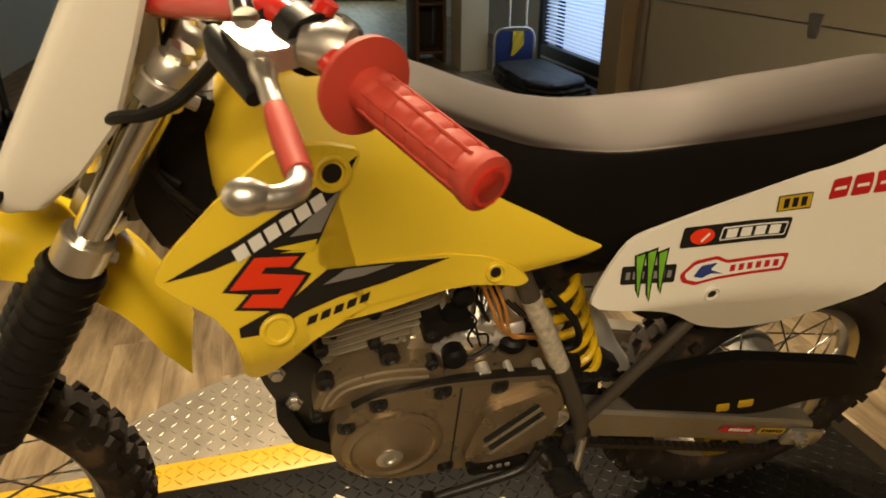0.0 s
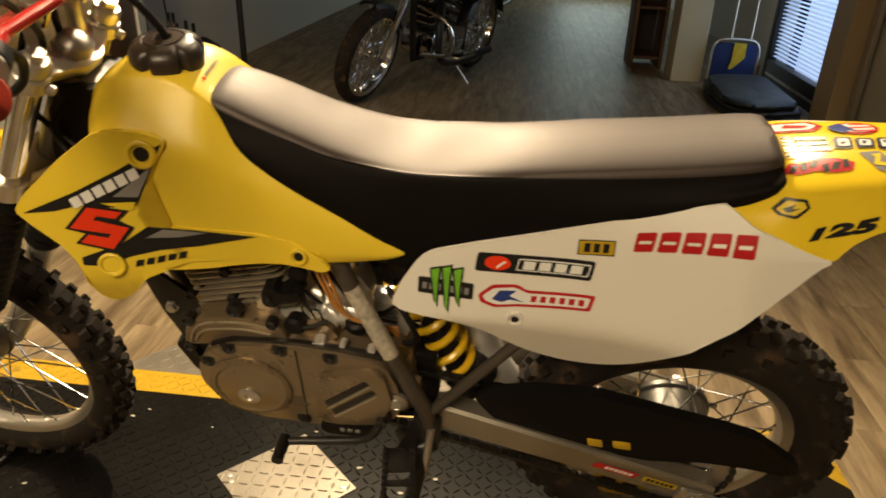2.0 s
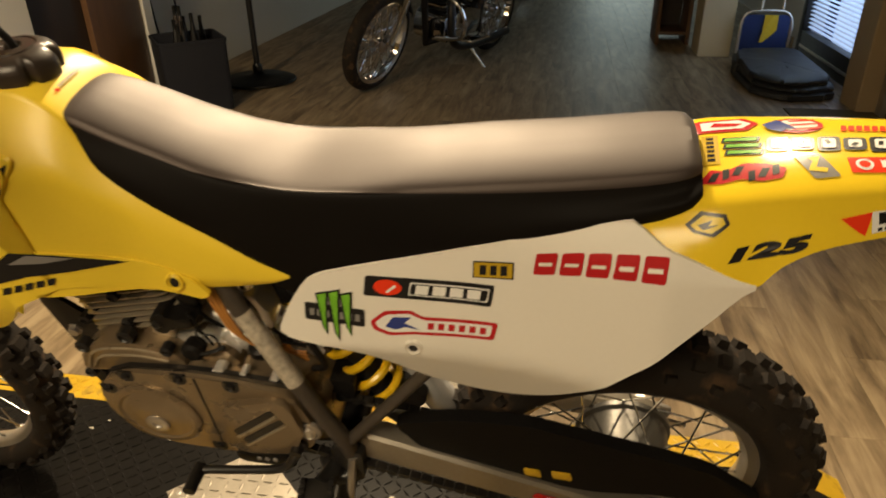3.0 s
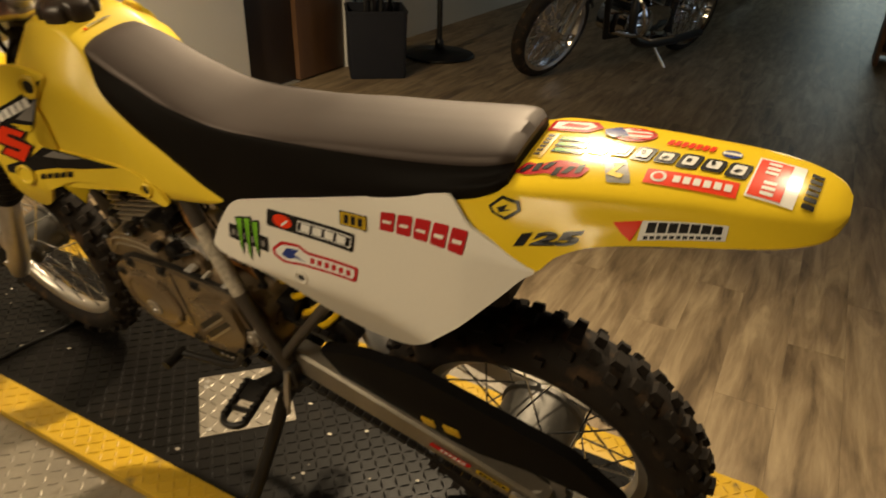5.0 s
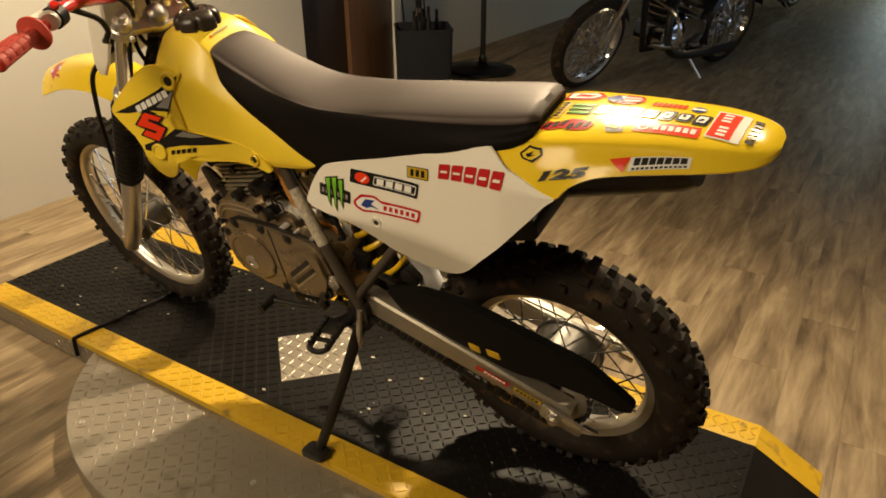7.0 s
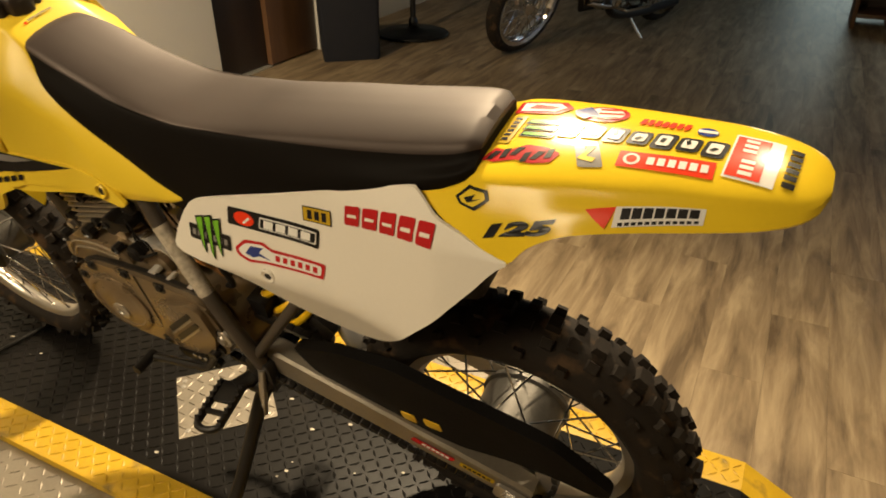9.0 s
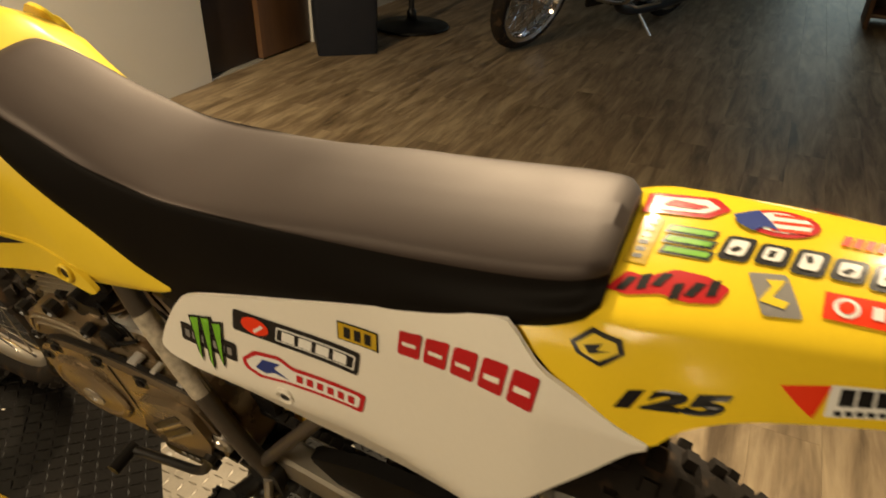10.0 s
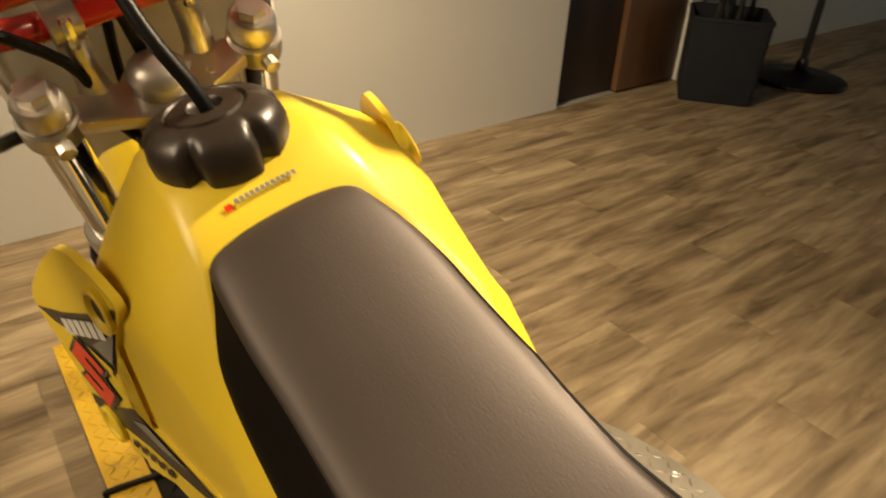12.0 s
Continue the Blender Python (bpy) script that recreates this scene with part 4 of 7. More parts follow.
sticker("tank_mark", rect(0.1125, -0.022, 0.0034, 0.0045), tank_top, DECALRED, tank, 0.0012)

# -- seat --
SEAT = [  # x, lower z, half-width below, edge z, half-width of the edge, top z
    (0.113, 0.890, 0.030, 0.906, 0.024, 0.909), (0.117, 0.878, 0.048, 0.913, 0.038, 0.918), (0.126, 0.862, 0.062, 0.914, 0.047, 0.922), (0.14, 0.850, 0.070, 0.909, 0.051, 0.920), (0.18, 0.825, 0.078, 0.893, 0.055, 0.904), (0.22, 0.798, 0.083, 0.877, 0.056, 0.887),
    (0.27, 0.765, 0.087, 0.859, 0.059, 0.868), (0.33, 0.725, 0.092, 0.847, 0.062, 0.852), (0.38, 0.705, 0.092, 0.843, 0.066, 0.846), (0.44, 0.722, 0.092, 0.8455, 0.067, 0.850), (0.52, 0.750, 0.089, 0.851, 0.066, 0.861),
    (0.60, 0.776, 0.087, 0.857, 0.065, 0.870), (0.68, 0.802, 0.086, 0.865, 0.064, 0.879), (0.74, 0.827, 0.084, 0.873, 0.063, 0.887), (0.78, 0.846, 0.081, 0.879, 0.060, 0.892), (0.800, 0.857, 0.077, 0.882, 0.054, 0.892), (0.808, 0.861, 0.068, 0.879, 0.045, 0.884)]


def far_side(x):
    """The side away from the stand is a little fuller at the front and slimmer in the dip."""
    return 1 + 0.13 * max(0.0, min(1.0, (x - 0.1) / 0.06, (0.34 - x) / 0.14)) - 0.14 * max(0.0, 1 - ((x - 0.43) / 0.16) ** 2)


def seat_rows():
    out = []
    for k in range(81):
        x = 0.113 + 0.695 * (k / 80)
        zl, wl, ze, we, zt = smooth_at(SEAT, x)
        hh = zt - ze
        prof = spline([(0, wl, zl), (0, wl * 0.98 + 0.002, zl + (ze - zl) * 0.45), (0, we + (wl - we) * 0.35, zt - hh * 2.1), (0, we + 0.001, zt - hh * 1.05), (0, we * 0.86, zt - hh * 0.5), (0, we * 0.45, zt - hh * 0.1), (0, 0, zt)], 5)
        for _ in range(4):
            prof = [prof[0]] + [(a + b * 2 + c) / 4 for a, b, c in zip(prof, prof[1:], prof[2:])] + [prof[-1]]
        side, top = prof[:15], prof[15:]
        out.append((x, side, top))
    return out


bm, rs = bmesh.new(), []
for x, side, top in seat_rows():
    rs.append([V(x, -p.y, p.z) for p in side] + [V(x, min(p.y, side[-1].y + 0.003) * far_side(x), p.z) for p in side[::-1]])
rings(bm, rs)
seat = part("seat", bm, BLACKVINYL, bike, "long two-tone seat, black vinyl sides")
bm, rs = bmesh.new(), []
for x, side, top in seat_rows():
    full = [side[-2] * 0.4 + side[-1] * 0.6, side[-1]] + top
    row = [V(x, -p.y, p.z + (0.0007 if k else -0.001)) for k, p in enumerate(full)] + [V(x, p.y * far_side(x), p.z + (0.0007 if k else -0.001)) for k, p in list(enumerate(full))[-2::-1]]
    rs.append(row)
rings(bm, rs)
part("seat_cover", bm, GREYVINYL, seat, "smooth grey vinyl seat top")

# -- shroud: a plate that stands off the tank --
SHROUD = [(-0.102, 0.814), (-0.086, 0.834), (-0.039, 0.874), (0.006, 0.904), (0.03, 0.907), (0.058, 0.903), (0.082, 0.894), (0.086, 0.887), (0.061, 0.848), (0.041, 0.808), (0.039, 0.793), (0.046, 0.784), (0.10, 0.776), (0.163, 0.765), (0.221, 0.753), (0.25, 0.739), (0.272, 0.718),
          (0.26, 0.712), (0.237, 0.717), (0.16, 0.727), (0.09, 0.729), (0.051, 0.720), (0.030, 0.705), (0.008, 0.678), (-0.012, 0.660), (-0.03, 0.656), (-0.040, 0.672), (-0.040, 0.712), (-0.045, 0.738), (-0.058, 0.764), (-0.083, 0.79)]


def shroud_surf(x, z, lift, sgn=-1):
    y = 0.1535 - 0.2227 * x - 0.203 * (z - 0.738) - max(0, 0.71 - z) * 0.55 + (0.018 * max(0, min(1, (0.2 - x) / 0.15)) - 0.3 * max(0, x - 0.17) if sgn > 0 else 0.22 * max(0, x - 0.18))
    return V(x, sgn * (y + lift), z)


for sgn in (-1, 1):
    bm = bmesh.new()
    outline = rounded(SHROUD, 0.008, 3)
    f = bm.faces.new([bm.verts.new(V(x, 0, z)) for x, z in outline])
    bmesh.ops.triangulate(bm, faces=[f])
    for _ in range(3):
        es = [e for e in bm.edges if e.calc_length() > 0.03]
        if es:
            bmesh.ops.subdivide_edges(bm, edges=es, cuts=1)
            bmesh.ops.triangulate(bm, faces=bm.faces[:])
    for v in bm.verts:
        v.co = shroud_surf(v.co.x, v.co.z, 0, sgn)
    g = bmesh.ops.extrude_face_region(bm, geom=bm.faces[:])
    bmesh.ops.translate(bm, vec=(0, -sgn * 0.006, 0), verts=[v for v in g["geom"] if isinstance(v, bmesh.types.BMVert)])
    sh = part("radiator_shroud", bm, YELLOWSATIN, bike, "yellow plastic tank shroud with racing graphics")
    for x, z, r in ((0.058, 0.877, 0.0145), (-0.004, 0.733, 0.014), (0.230, 0.734, 0.0095)):
        c = shroud_surf(x, z, 0, sgn)
        m = Matrix.Translation(c) @ V(0.2227 if x < 0.18 else 0.0, sgn, 0.203).to_track_quat("Z", "Y").to_matrix().to_4x4()
        deep = 0.0012 if z > 0.7335 else 0.0026
        part("bolt_boss", lathe(bmesh.new(), [(r * 1.28, -0.004), (r * 1.24, 0.0036), (r * 1.1, 0.0048), (r * 0.92, 0.0044), (r * 0.8, deep), (r * 0.4, deep), (0.0, deep)], 28, m), YELLOWSATIN, sh)
        if z > 0.7335:
            part("bolt", lathe(bmesh.new(), [(r * 0.66, 0.001), (r * 0.64, 0.0020), (r * 0.5, 0.0024), (r * 0.3, 0.0018)], 16, m), BLACKMETAL, sh)
    S_ = lambda x, z, l, sgn=sgn: shroud_surf(x, z, l, sgn)
    st = lambda nm, pts, mt, lf=0.0011: sticker(nm, pts, S_, mt, sh, lf)
    st("black_flash", [(-0.092, 0.811), (-0.03, 0.8335), (0.03, 0.8605), (0.083, 0.889), (0.061, 0.85), (0.041, 0.812), (0.004, 0.812), (-0.02, 0.818), (-0.055, 0.8115)], DECALBLACK)
    st("grey_flash", [(0.016, 0.826), (0.068, 0.863), (0.0445, 0.8235)], DECALGREY, 0.0017)
    st("yellow_flash", [(0.0, 0.8185), (0.041, 0.8175), (0.036, 0.806), (0.029, 0.8085)], DECALYELLOW, 0.0019)
    bars("shroud_lettering", 0.0085, 0.8375, 0.093, 0.0135, 6, S_, DECALWHITE, sh, 23.4, 0.1, 0.0021, 0.2)
    st("black_band", [(-0.038, 0.746), (0.013, 0.762), (0.048, 0.783), (0.10, 0.7745), (0.178, 0.759), (0.106, 0.7515), (0.057, 0.7495), (0.02, 0.743), (-0.011, 0.731), (-0.038, 0.735)], DECALBLACK)
    st("grey_arrow", [(0.043, 0.768), (0.066, 0.7785), (0.118, 0.7695), (0.083, 0.766)], DECALGREY, 0.0017)
    st("emblem_edge", [(-0.018, 0.8185), (0.030, 0.807), (0.0165, 0.7945), (0.033, 0.784), (0.004, 0.7515), (-0.040, 0.767), (-0.026, 0.7795), (-0.048, 0.788)], DECALBLACK, 0.0021)
    st("emblem", [(-0.0415, 0.7885), (-0.0165, 0.8145), (0.0225, 0.8055), (0.0135, 0.797), (-0.008, 0.8025), (-0.0125, 0.7975), (0.027, 0.784), (0.003, 0.756), (-0.033, 0.768), (-0.022, 0.7785), (0.0, 0.772), (0.0045, 0.777)], DECALRED, 0.0026)
    bars("model_lettering", 0.057, 0.737, 0.068, 0.0085, 5, S_, DECALBLACK, sh, 8, 0.5, 0.0016, 0.3)

# -- white side panels --
WP = [(0.352, 0.674, 0.681), (0.362, 0.667, 0.703), (0.385, 0.662, 0.738), (0.40, 0.659, 0.750), (0.43, 0.652, 0.759), (0.47, 0.636, 0.769), (0.53, 0.592, 0.783), (0.58, 0.572, 0.797), (0.605, 0.570, 0.804), (0.63, 0.573, 0.811), (0.655, 0.583, 0.8185), (0.68, 0.600, 0.826), (0.705, 0.626, 0.8335), (0.732, 0.660, 0.8415),
      (0.745, 0.674, 0.844), (0.760, 0.690, 0.837), (0.776, 0.707, 0.829), (0.80, 0.734, 0.8215), (0.83, 0.768, 0.812), (0.85, 0.792, 0.8065), (0.862, 0.801, 0.8045)]


def panel_surf(x, z, lift, sgn=-1):
    y = 0.112 - 0.3 * (max(z, 0.66) - 0.72) + min(0.042, 0.8 * max(0, x - 0.55) ** 2) - max(0, 0.66 - z) * 0.28 - 0.4 * max(0, z - 0.803)
    return V(x, sgn * (y + lift), z)


for sgn in (-1, 1):
    bm, rs = bmesh.new(), []
    for k in range(53):
        x = 0.352 + 0.510 * k / 52
        zb, zt = smooth_at(WP, x)
        if sgn > 0:
            zt -= 0.4 * max(0, x - 0.64) * (1 - max(0, x - 0.76) / 0.102)
        zs = [zb + (zt - zb) * j / 14 for j in range(15)]
        rs.append([panel_surf(x, z, 0, sgn) for z in zs] + [panel_surf(x, z, -0.004, sgn) for z in zs[::-1]])
    rings(bm, rs)
    wp = part("side_panel", bm, WHITE, bike, "white plastic side panel with sponsor stickers")
    m = Matrix.Translation(panel_surf(0.514, 0.667, 0, sgn)) @ Matrix.Rotation(radians(90 if sgn < 0 else -90), 4, "X")
    boss = part("bolt_boss", lathe(bmesh.new(), [(0.0115, -0.003), (0.0112, 0.0012), (0.0095, 0.0020), (0.0078, 0.0012), (0.0070, 0.0004), (0.0, 0.0004)], 24, m), WHITE, wp)
    part("bolt", lathe(bmesh.new(), [(0.0058, 0.0004), (0.0055, 0.0012), (0.003, 0.0014), (0.0026, 0.0008)], 6, m), BLACKMETAL, boss)
    P_ = lambda x, z, l, sgn=sgn: panel_surf(x, z, l, sgn)
    st = lambda nm, pts, mt, lf=0.0011: sticker(nm, pts, P_, mt, wp, lf)
    # claw badge
    st("badge", rounded([(0.3865, 0.7175), (0.4585, 0.7125), (0.4575, 0.690), (0.3855, 0.695)], 0.003), DECALBLACK)
    bars("badge_lettering", 0.422, 0.7035, 0.064, 0.009, 7, P_, DECALGREY, wp, -4, 0, 0.0016, 0.4)
    for dx, top, low in ((-0.0145, 0.733, 0.679), (0.0, 0.736, 0.672), (0.0145, 0.734, 0.680)):
        c = 0.4235 + dx
        st("claw_edge", [(c - 0.0085, top - 0.003), (c + 0.007, top + 0.001), (c + 0.0045, 0.704), (c + 0.003, low - 0.003), (c - 0.003, low + 0.008), (c - 0.0055, 0.704)], DECALBLACK, 0.0019)
        st("claw", [(c - 0.006, top - 0.0045), (c + 0.0045, top - 0.002), (c + 0.0022, 0.704), (c + 0.0012, low), (c - 0.001, low + 0.009), (c - 0.003, 0.704)], DECALGREEN, 0.0024)
    # red and black maker sticker
    st("sticker_black", rounded([(0.4615, 0.756), (0.608, 0.7565), (0.604, 0.730), (0.458, 0.731)], 0.004), DECALBLACK)
    st("sticker_border", rounded([(0.5135, 0.7515), (0.603, 0.7515), (0.600, 0.735), (0.5105, 0.7355)], 0.002), DECALWHITE, 0.0014)
    st("sticker_field", rounded([(0.515, 0.750), (0.6015, 0.750), (0.5985, 0.7365), (0.512, 0.737)], 0.002), DECALBLACK, 0.0017)
    st("sticker_red", [(0.487 + 0.0165 * math.cos(2 * math.pi * k / 20), 0.7435 + 0.0095 * math.sin(2 * math.pi * k / 20)) for k in range(20)], DECALRED, 0.0017)
    st("sticker_slash", rect(0.491, 0.742, 0.014, 0.003, 40), DECALWHITE, 0.0021)
    bars("sticker_lettering", 0.556, 0.7435, 0.078, 0.011, 4, P_, DECALWHITE, wp, 0, 0.15, 0.0021, 0.25)
    # white on red maker sticker
    st("script_edge", rounded([(0.464, 0.698), (0.482, 0.7135), (0.513, 0.7165), (0.527, 0.7095), (0.613, 0.7115), (0.608, 0.689), (0.515, 0.686), (0.486, 0.682), (0.468, 0.688)], 0.004), DECALDARKRED)
    st("script_field", rounded([(0.470, 0.698), (0.484, 0.709), (0.511, 0.7125), (0.528, 0.7055), (0.607, 0.7075), (0.604, 0.693), (0.517, 0.690), (0.489, 0.6865), (0.474, 0.691)], 0.004), DECALWHITE, 0.0015)
    st("script_initial", rounded([(0.482, 0.694), (0.492, 0.707), (0.514, 0.7085), (0.505, 0.7005), (0.524, 0.693), (0.506, 0.6955), (0.495, 0.691)], 0.002), DECALBLUE, 0.0021)
    bars("script_lettering", 0.566, 0.6995, 0.072, 0.0085, 6, P_, DECALDARKRED, wp, 1, 0.1, 0.0021, 0.4)
    # small yellow sticker
    st("small_sticker", [(0.5835, 0.7825), (0.628, 0.7865), (0.628, 0.7665), (0.5835, 0.763)], DECALBLACK)
    st("small_field", [(0.585, 0.7812), (0.6265, 0.785), (0.6265, 0.7682), (0.585, 0.7645)], DECALGOLD, 0.0015)
    bars("small_lettering", 0.606, 0.7748, 0.034, 0.0115, 3, P_, DECALBLACK, wp, 5, 0.1, 0.0019, 0.35)
    # wide red lettering
    for k in range(5):
        cx, cz = 0.7145 + 0.0268 * (k - 2), 0.8005 + 0.0048 * (k - 2)
        put = lambda shape: [(cx + u * 0.0112 + v * 0.0012, cz + v * 0.0122 + u * 0.0022) for u, v in shape]
        st("wide_mark", rounded(put(((-1, 1), (1, 1), (1, -1), (-1, -1))), 0.003), DECALDARKRED, 0.0012)
        st("mark_line", put(((-0.62, 0.16), (0.62, 0.16), (0.62, -0.16), (-0.62, -0.16))), WHITE, 0.0017)

# -- tail --
TAIL = [  # x, lower edge z, lower half-width, ridge z, ridge half-width, top z
    (0.736, 0.836, 0.082, 0.840, 0.070, 0.841), (0.766, 0.829, 0.096, 0.849, 0.067, 0.850), (0.80, 0.817, 0.114, 0.858, 0.071, 0.861), (0.815, 0.8125, 0.119, 0.860, 0.077, 0.870), (0.833, 0.808, 0.124, 0.8615, 0.080, 0.873), (0.862, 0.8025, 0.1278, 0.864, 0.079, 0.877), (0.88, 0.822, 0.120, 0.865, 0.078, 0.879), (0.91, 0.838, 0.111, 0.867, 0.076, 0.882),
    (0.95, 0.846, 0.101, 0.869, 0.073, 0.885), (1.0, 0.852, 0.090, 0.871, 0.068, 0.888), (1.05, 0.858, 0.080, 0.872, 0.064, 0.888), (1.085, 0.862, 0.070, 0.872, 0.056, 0.886), (1.112, 0.865, 0.054, 0.872, 0.044, 0.881), (1.125, 0.868, 0.036, 0.872, 0.030, 0.876), (1.130, 0.870, 0.018, 0.872, 0.014, 0.8725)]


def tail_section(x):
    zl, wl, zr, wr, zt = smooth_at(TAIL, x)
    side = spline([(0, wl, zl), (0, wl * 0.6 + wr * 0.4, zl + (zr - zl) * 0.5), (0, wr + 0.002, zr)], 4)
    top = [V(0, wr * math.cos(math.pi / 2 * k / 8) ** 0.85, zr + (zt - zr) * math.sin(math.pi / 2 * k / 8)) for k in range(1, 9)]
    return side + top


bm, rs = bmesh.new(), []
for k in range(61):
    x = 0.736 + 0.394 * k / 60
    s = tail_section(x)
    o = [V(x, -p.y, p.z) for p in s] + [V(x, p.y, p.z) for p in s[-2::-1]]
    i_ = [V(x, -p.y * 0.955, p.z - 0.004) for p in s] + [V(x, p.y * 0.955, p.z - 0.004) for p in s[-2::-1]]
    rs.append(o + i_[::-1])
rings(bm, rs)
tail = part("rear_fender", bm, YELLOW, bike, "glossy yellow rear fender covered in stickers")


def tail_top(x, y, lift):
    s = tail_section(x)
    for a, b in zip(s[::-1], s[-2::-1]):
        if a.y <= abs(y) <= b.y and b.y > a.y:
            t = (abs(y) - a.y) / (b.y - a.y)
            return V(x, y, a.z + (b.z - a.z) * t + lift)
    return V(x, y, s[8].z + lift)


def tail_side(x, v, lift, sgn=-1):
    """v runs from 0 at the lower edge to 1 at the ridge."""
    zl, wl, zr, wr, zt = smooth_at(TAIL, x)
    s = tail_section(x)
    t = min(max(v, 0), 1) * 8
    i = min(int(t), 7)
    p = s[i].lerp(s[i + 1], t - i)
    return V(x, sgn * (p.y + lift), p.z + lift * 0.3)


st = lambda nm, pts, mt, lf=0.0011: sticker(nm, pts, tail_top, mt, tail, lf)
tb = lambda cx, cy, w, h, n, mt, turn=0, slant=0, lf=0.0016, gap=0.26: bars("tail_lettering", cx, cy, w, h, n, tail_top, mt, tail, turn, slant, lf, gap)
st("arrow_edge", rounded([(0.812, 0.033), (0.862, 0.033), (0.876, 0.047), (0.864, 0.062), (0.812, 0.060)], 0.002), DECALDARKRED)
st("arrow_field", [(0.818, 0.037), (0.858, 0.038), (0.868, 0.047), (0.858, 0.057), (0.818, 0.055)], DECALWHITE, 0.0016)
st("arrow_core", [(0.826, 0.043), (0.852, 0.042), (0.860, 0.047), (0.832, 0.052)], DECALDARKRED, 0.0021)
lips = [(0.911 + 0.026 * math.cos(2 * math.pi * k / 18), 0.040 + 0.017 * math.sin(2 * math.pi * k / 18)) for k in range(18)]
st("oval_edge", lips, DECALDARKRED)
st("oval_field", [(0.911 + (u - 0.911) * 0.8, 0.040 + (v - 0.040) * 0.74) for u, v in lips], DECALWHITE, 0.0016)
for k in range(3):
    st("oval_band", rect(0.918, 0.031 + 0.009 * k, 0.026, 0.0035, 4), DECALRED, 0.002)
st("splash", [(0.882, 0.032), (0.893, 0.025), (0.901, 0.032), (0.910, 0.029), (0.903, 0.040), (0.894, 0.052), (0.890, 0.042), (0.878, 0.042)], DECALBLUE, 0.0023)
tb(0.975, 0.029, 0.050, 0.011, 7, DECALRED, -4, 0.2)
st("disc_sticker", [(1.016 + 0.010 * math.cos(2 * math.pi * k / 16), 0.024 + 0.008 * math.sin(2 * math.pi * k / 16)) for k in range(16)], DECALBLUE)
st("disc_band", rect(1.016, 0.024, 0.018, 0.005), DECALWHITE, 0.0016)
for k in range(3):
    st("claw_edge", rect(0.853, 0.004 + 0.0115 * (k - 1), 0.036, 0.0095, -3, 0.3), DECALBLACK)
    st("claw", rect(0.853, 0.004 + 0.0115 * (k - 1), 0.031, 0.0055, -3, 0.3), DECALGREEN, 0.0016)
for k in range(7):
    cx, cy = 0.886 + 0.0235 * k, 0.004 - 0.0012 * k
    st("letter_edge", rounded(rect(cx, cy, 0.021, 0.026 - 0.004 * (k % 2), -2, 0.15), 0.005), DECALBLACK, 0.0012 + 0.0002 * (k % 2))
    st("letter_block", rounded(rect(cx, cy, 0.0125, 0.0165 - 0.003 * (k % 2), -2, 0.15), 0.003), DECALWHITE, 0.0021)
    st("letter_core", rect(cx - 0.001, cy + 0.002 * (k % 3 - 1), 0.0042, 0.0065, 30 * (k % 3 - 1), 0.3), DECALBLACK, 0.0026)
st("maker_tag", rect(0.822, 0.001, 0.016, 0.052, -4), DECALGOLD)
tb(0.822, 0.001, 0.046, 0.007, 6, DECALBLACK, 86, 0, 0.0016, 0.4)
st("crest", rounded([(0.806, -0.050), (0.818, -0.034), (0.832, -0.037), (0.850, -0.026), (0.872, -0.028), (0.888, -0.036), (0.882, -0.050), (0.862, -0.054), (0.845, -0.050), (0.822, -0.056)], 0.003), DECALDARKRED)
for k in range(6):
    st("crest_mark", rect(0.82 + 0.0115 * k, -0.042 + 0.004 * (k % 3 - 1), 0.007, 0.013, 20 * (k % 2), 0.5), DECALBLACK, 0.0016)
st("tag_edge", rounded(rect(0.915, -0.033, 0.024, 0.036, 8, -0.25), 0.003), DECALGREY)
st("tag_mark", [(0.908, -0.022), (0.920, -0.020), (0.914, -0.036), (0.924, -0.038), (0.922, -0.044), (0.906, -0.041), (0.912, -0.027)], DECALYELLOW, 0.0017)
st("red_sticker", rect(0.988, -0.033, 0.088, 0.022, 0), DECALRED)
st("ring_mark", [(0.957 + 0.008 * math.cos(2 * math.pi * k / 14), -0.033 + 0.008 * math.sin(2 * math.pi * k / 14)) for k in range(14)], DECALWHITE, 0.0017)
st("ring_core", [(0.957 + 0.005 * math.cos(2 * math.pi * k / 14), -0.033 + 0.005 * math.sin(2 * math.pi * k / 14)) for k in range(14)], DECALRED, 0.0021)
tb(0.999, -0.033, 0.058, 0.010, 6, DECALWHITE, 0, 0, 0.0018, 0.3)
st("square_sticker", rect(1.062, -0.006, 0.044, 0.066, -4), DECALWHITE)
st("square_field", rect(1.057, -0.006, 0.030, 0.060, -4), DECALRED, 0.0016)
for yy in (-0.022, 0.010):
    tb(1.057, yy, 0.024, 0.012, 3, DECALWHITE, 86, 0, 0.0021, 0.4)
tb(1.095, -0.008, 0.058, 0.011, 6, DECALBLACK, 86, 0, 0.0016, 0.3)
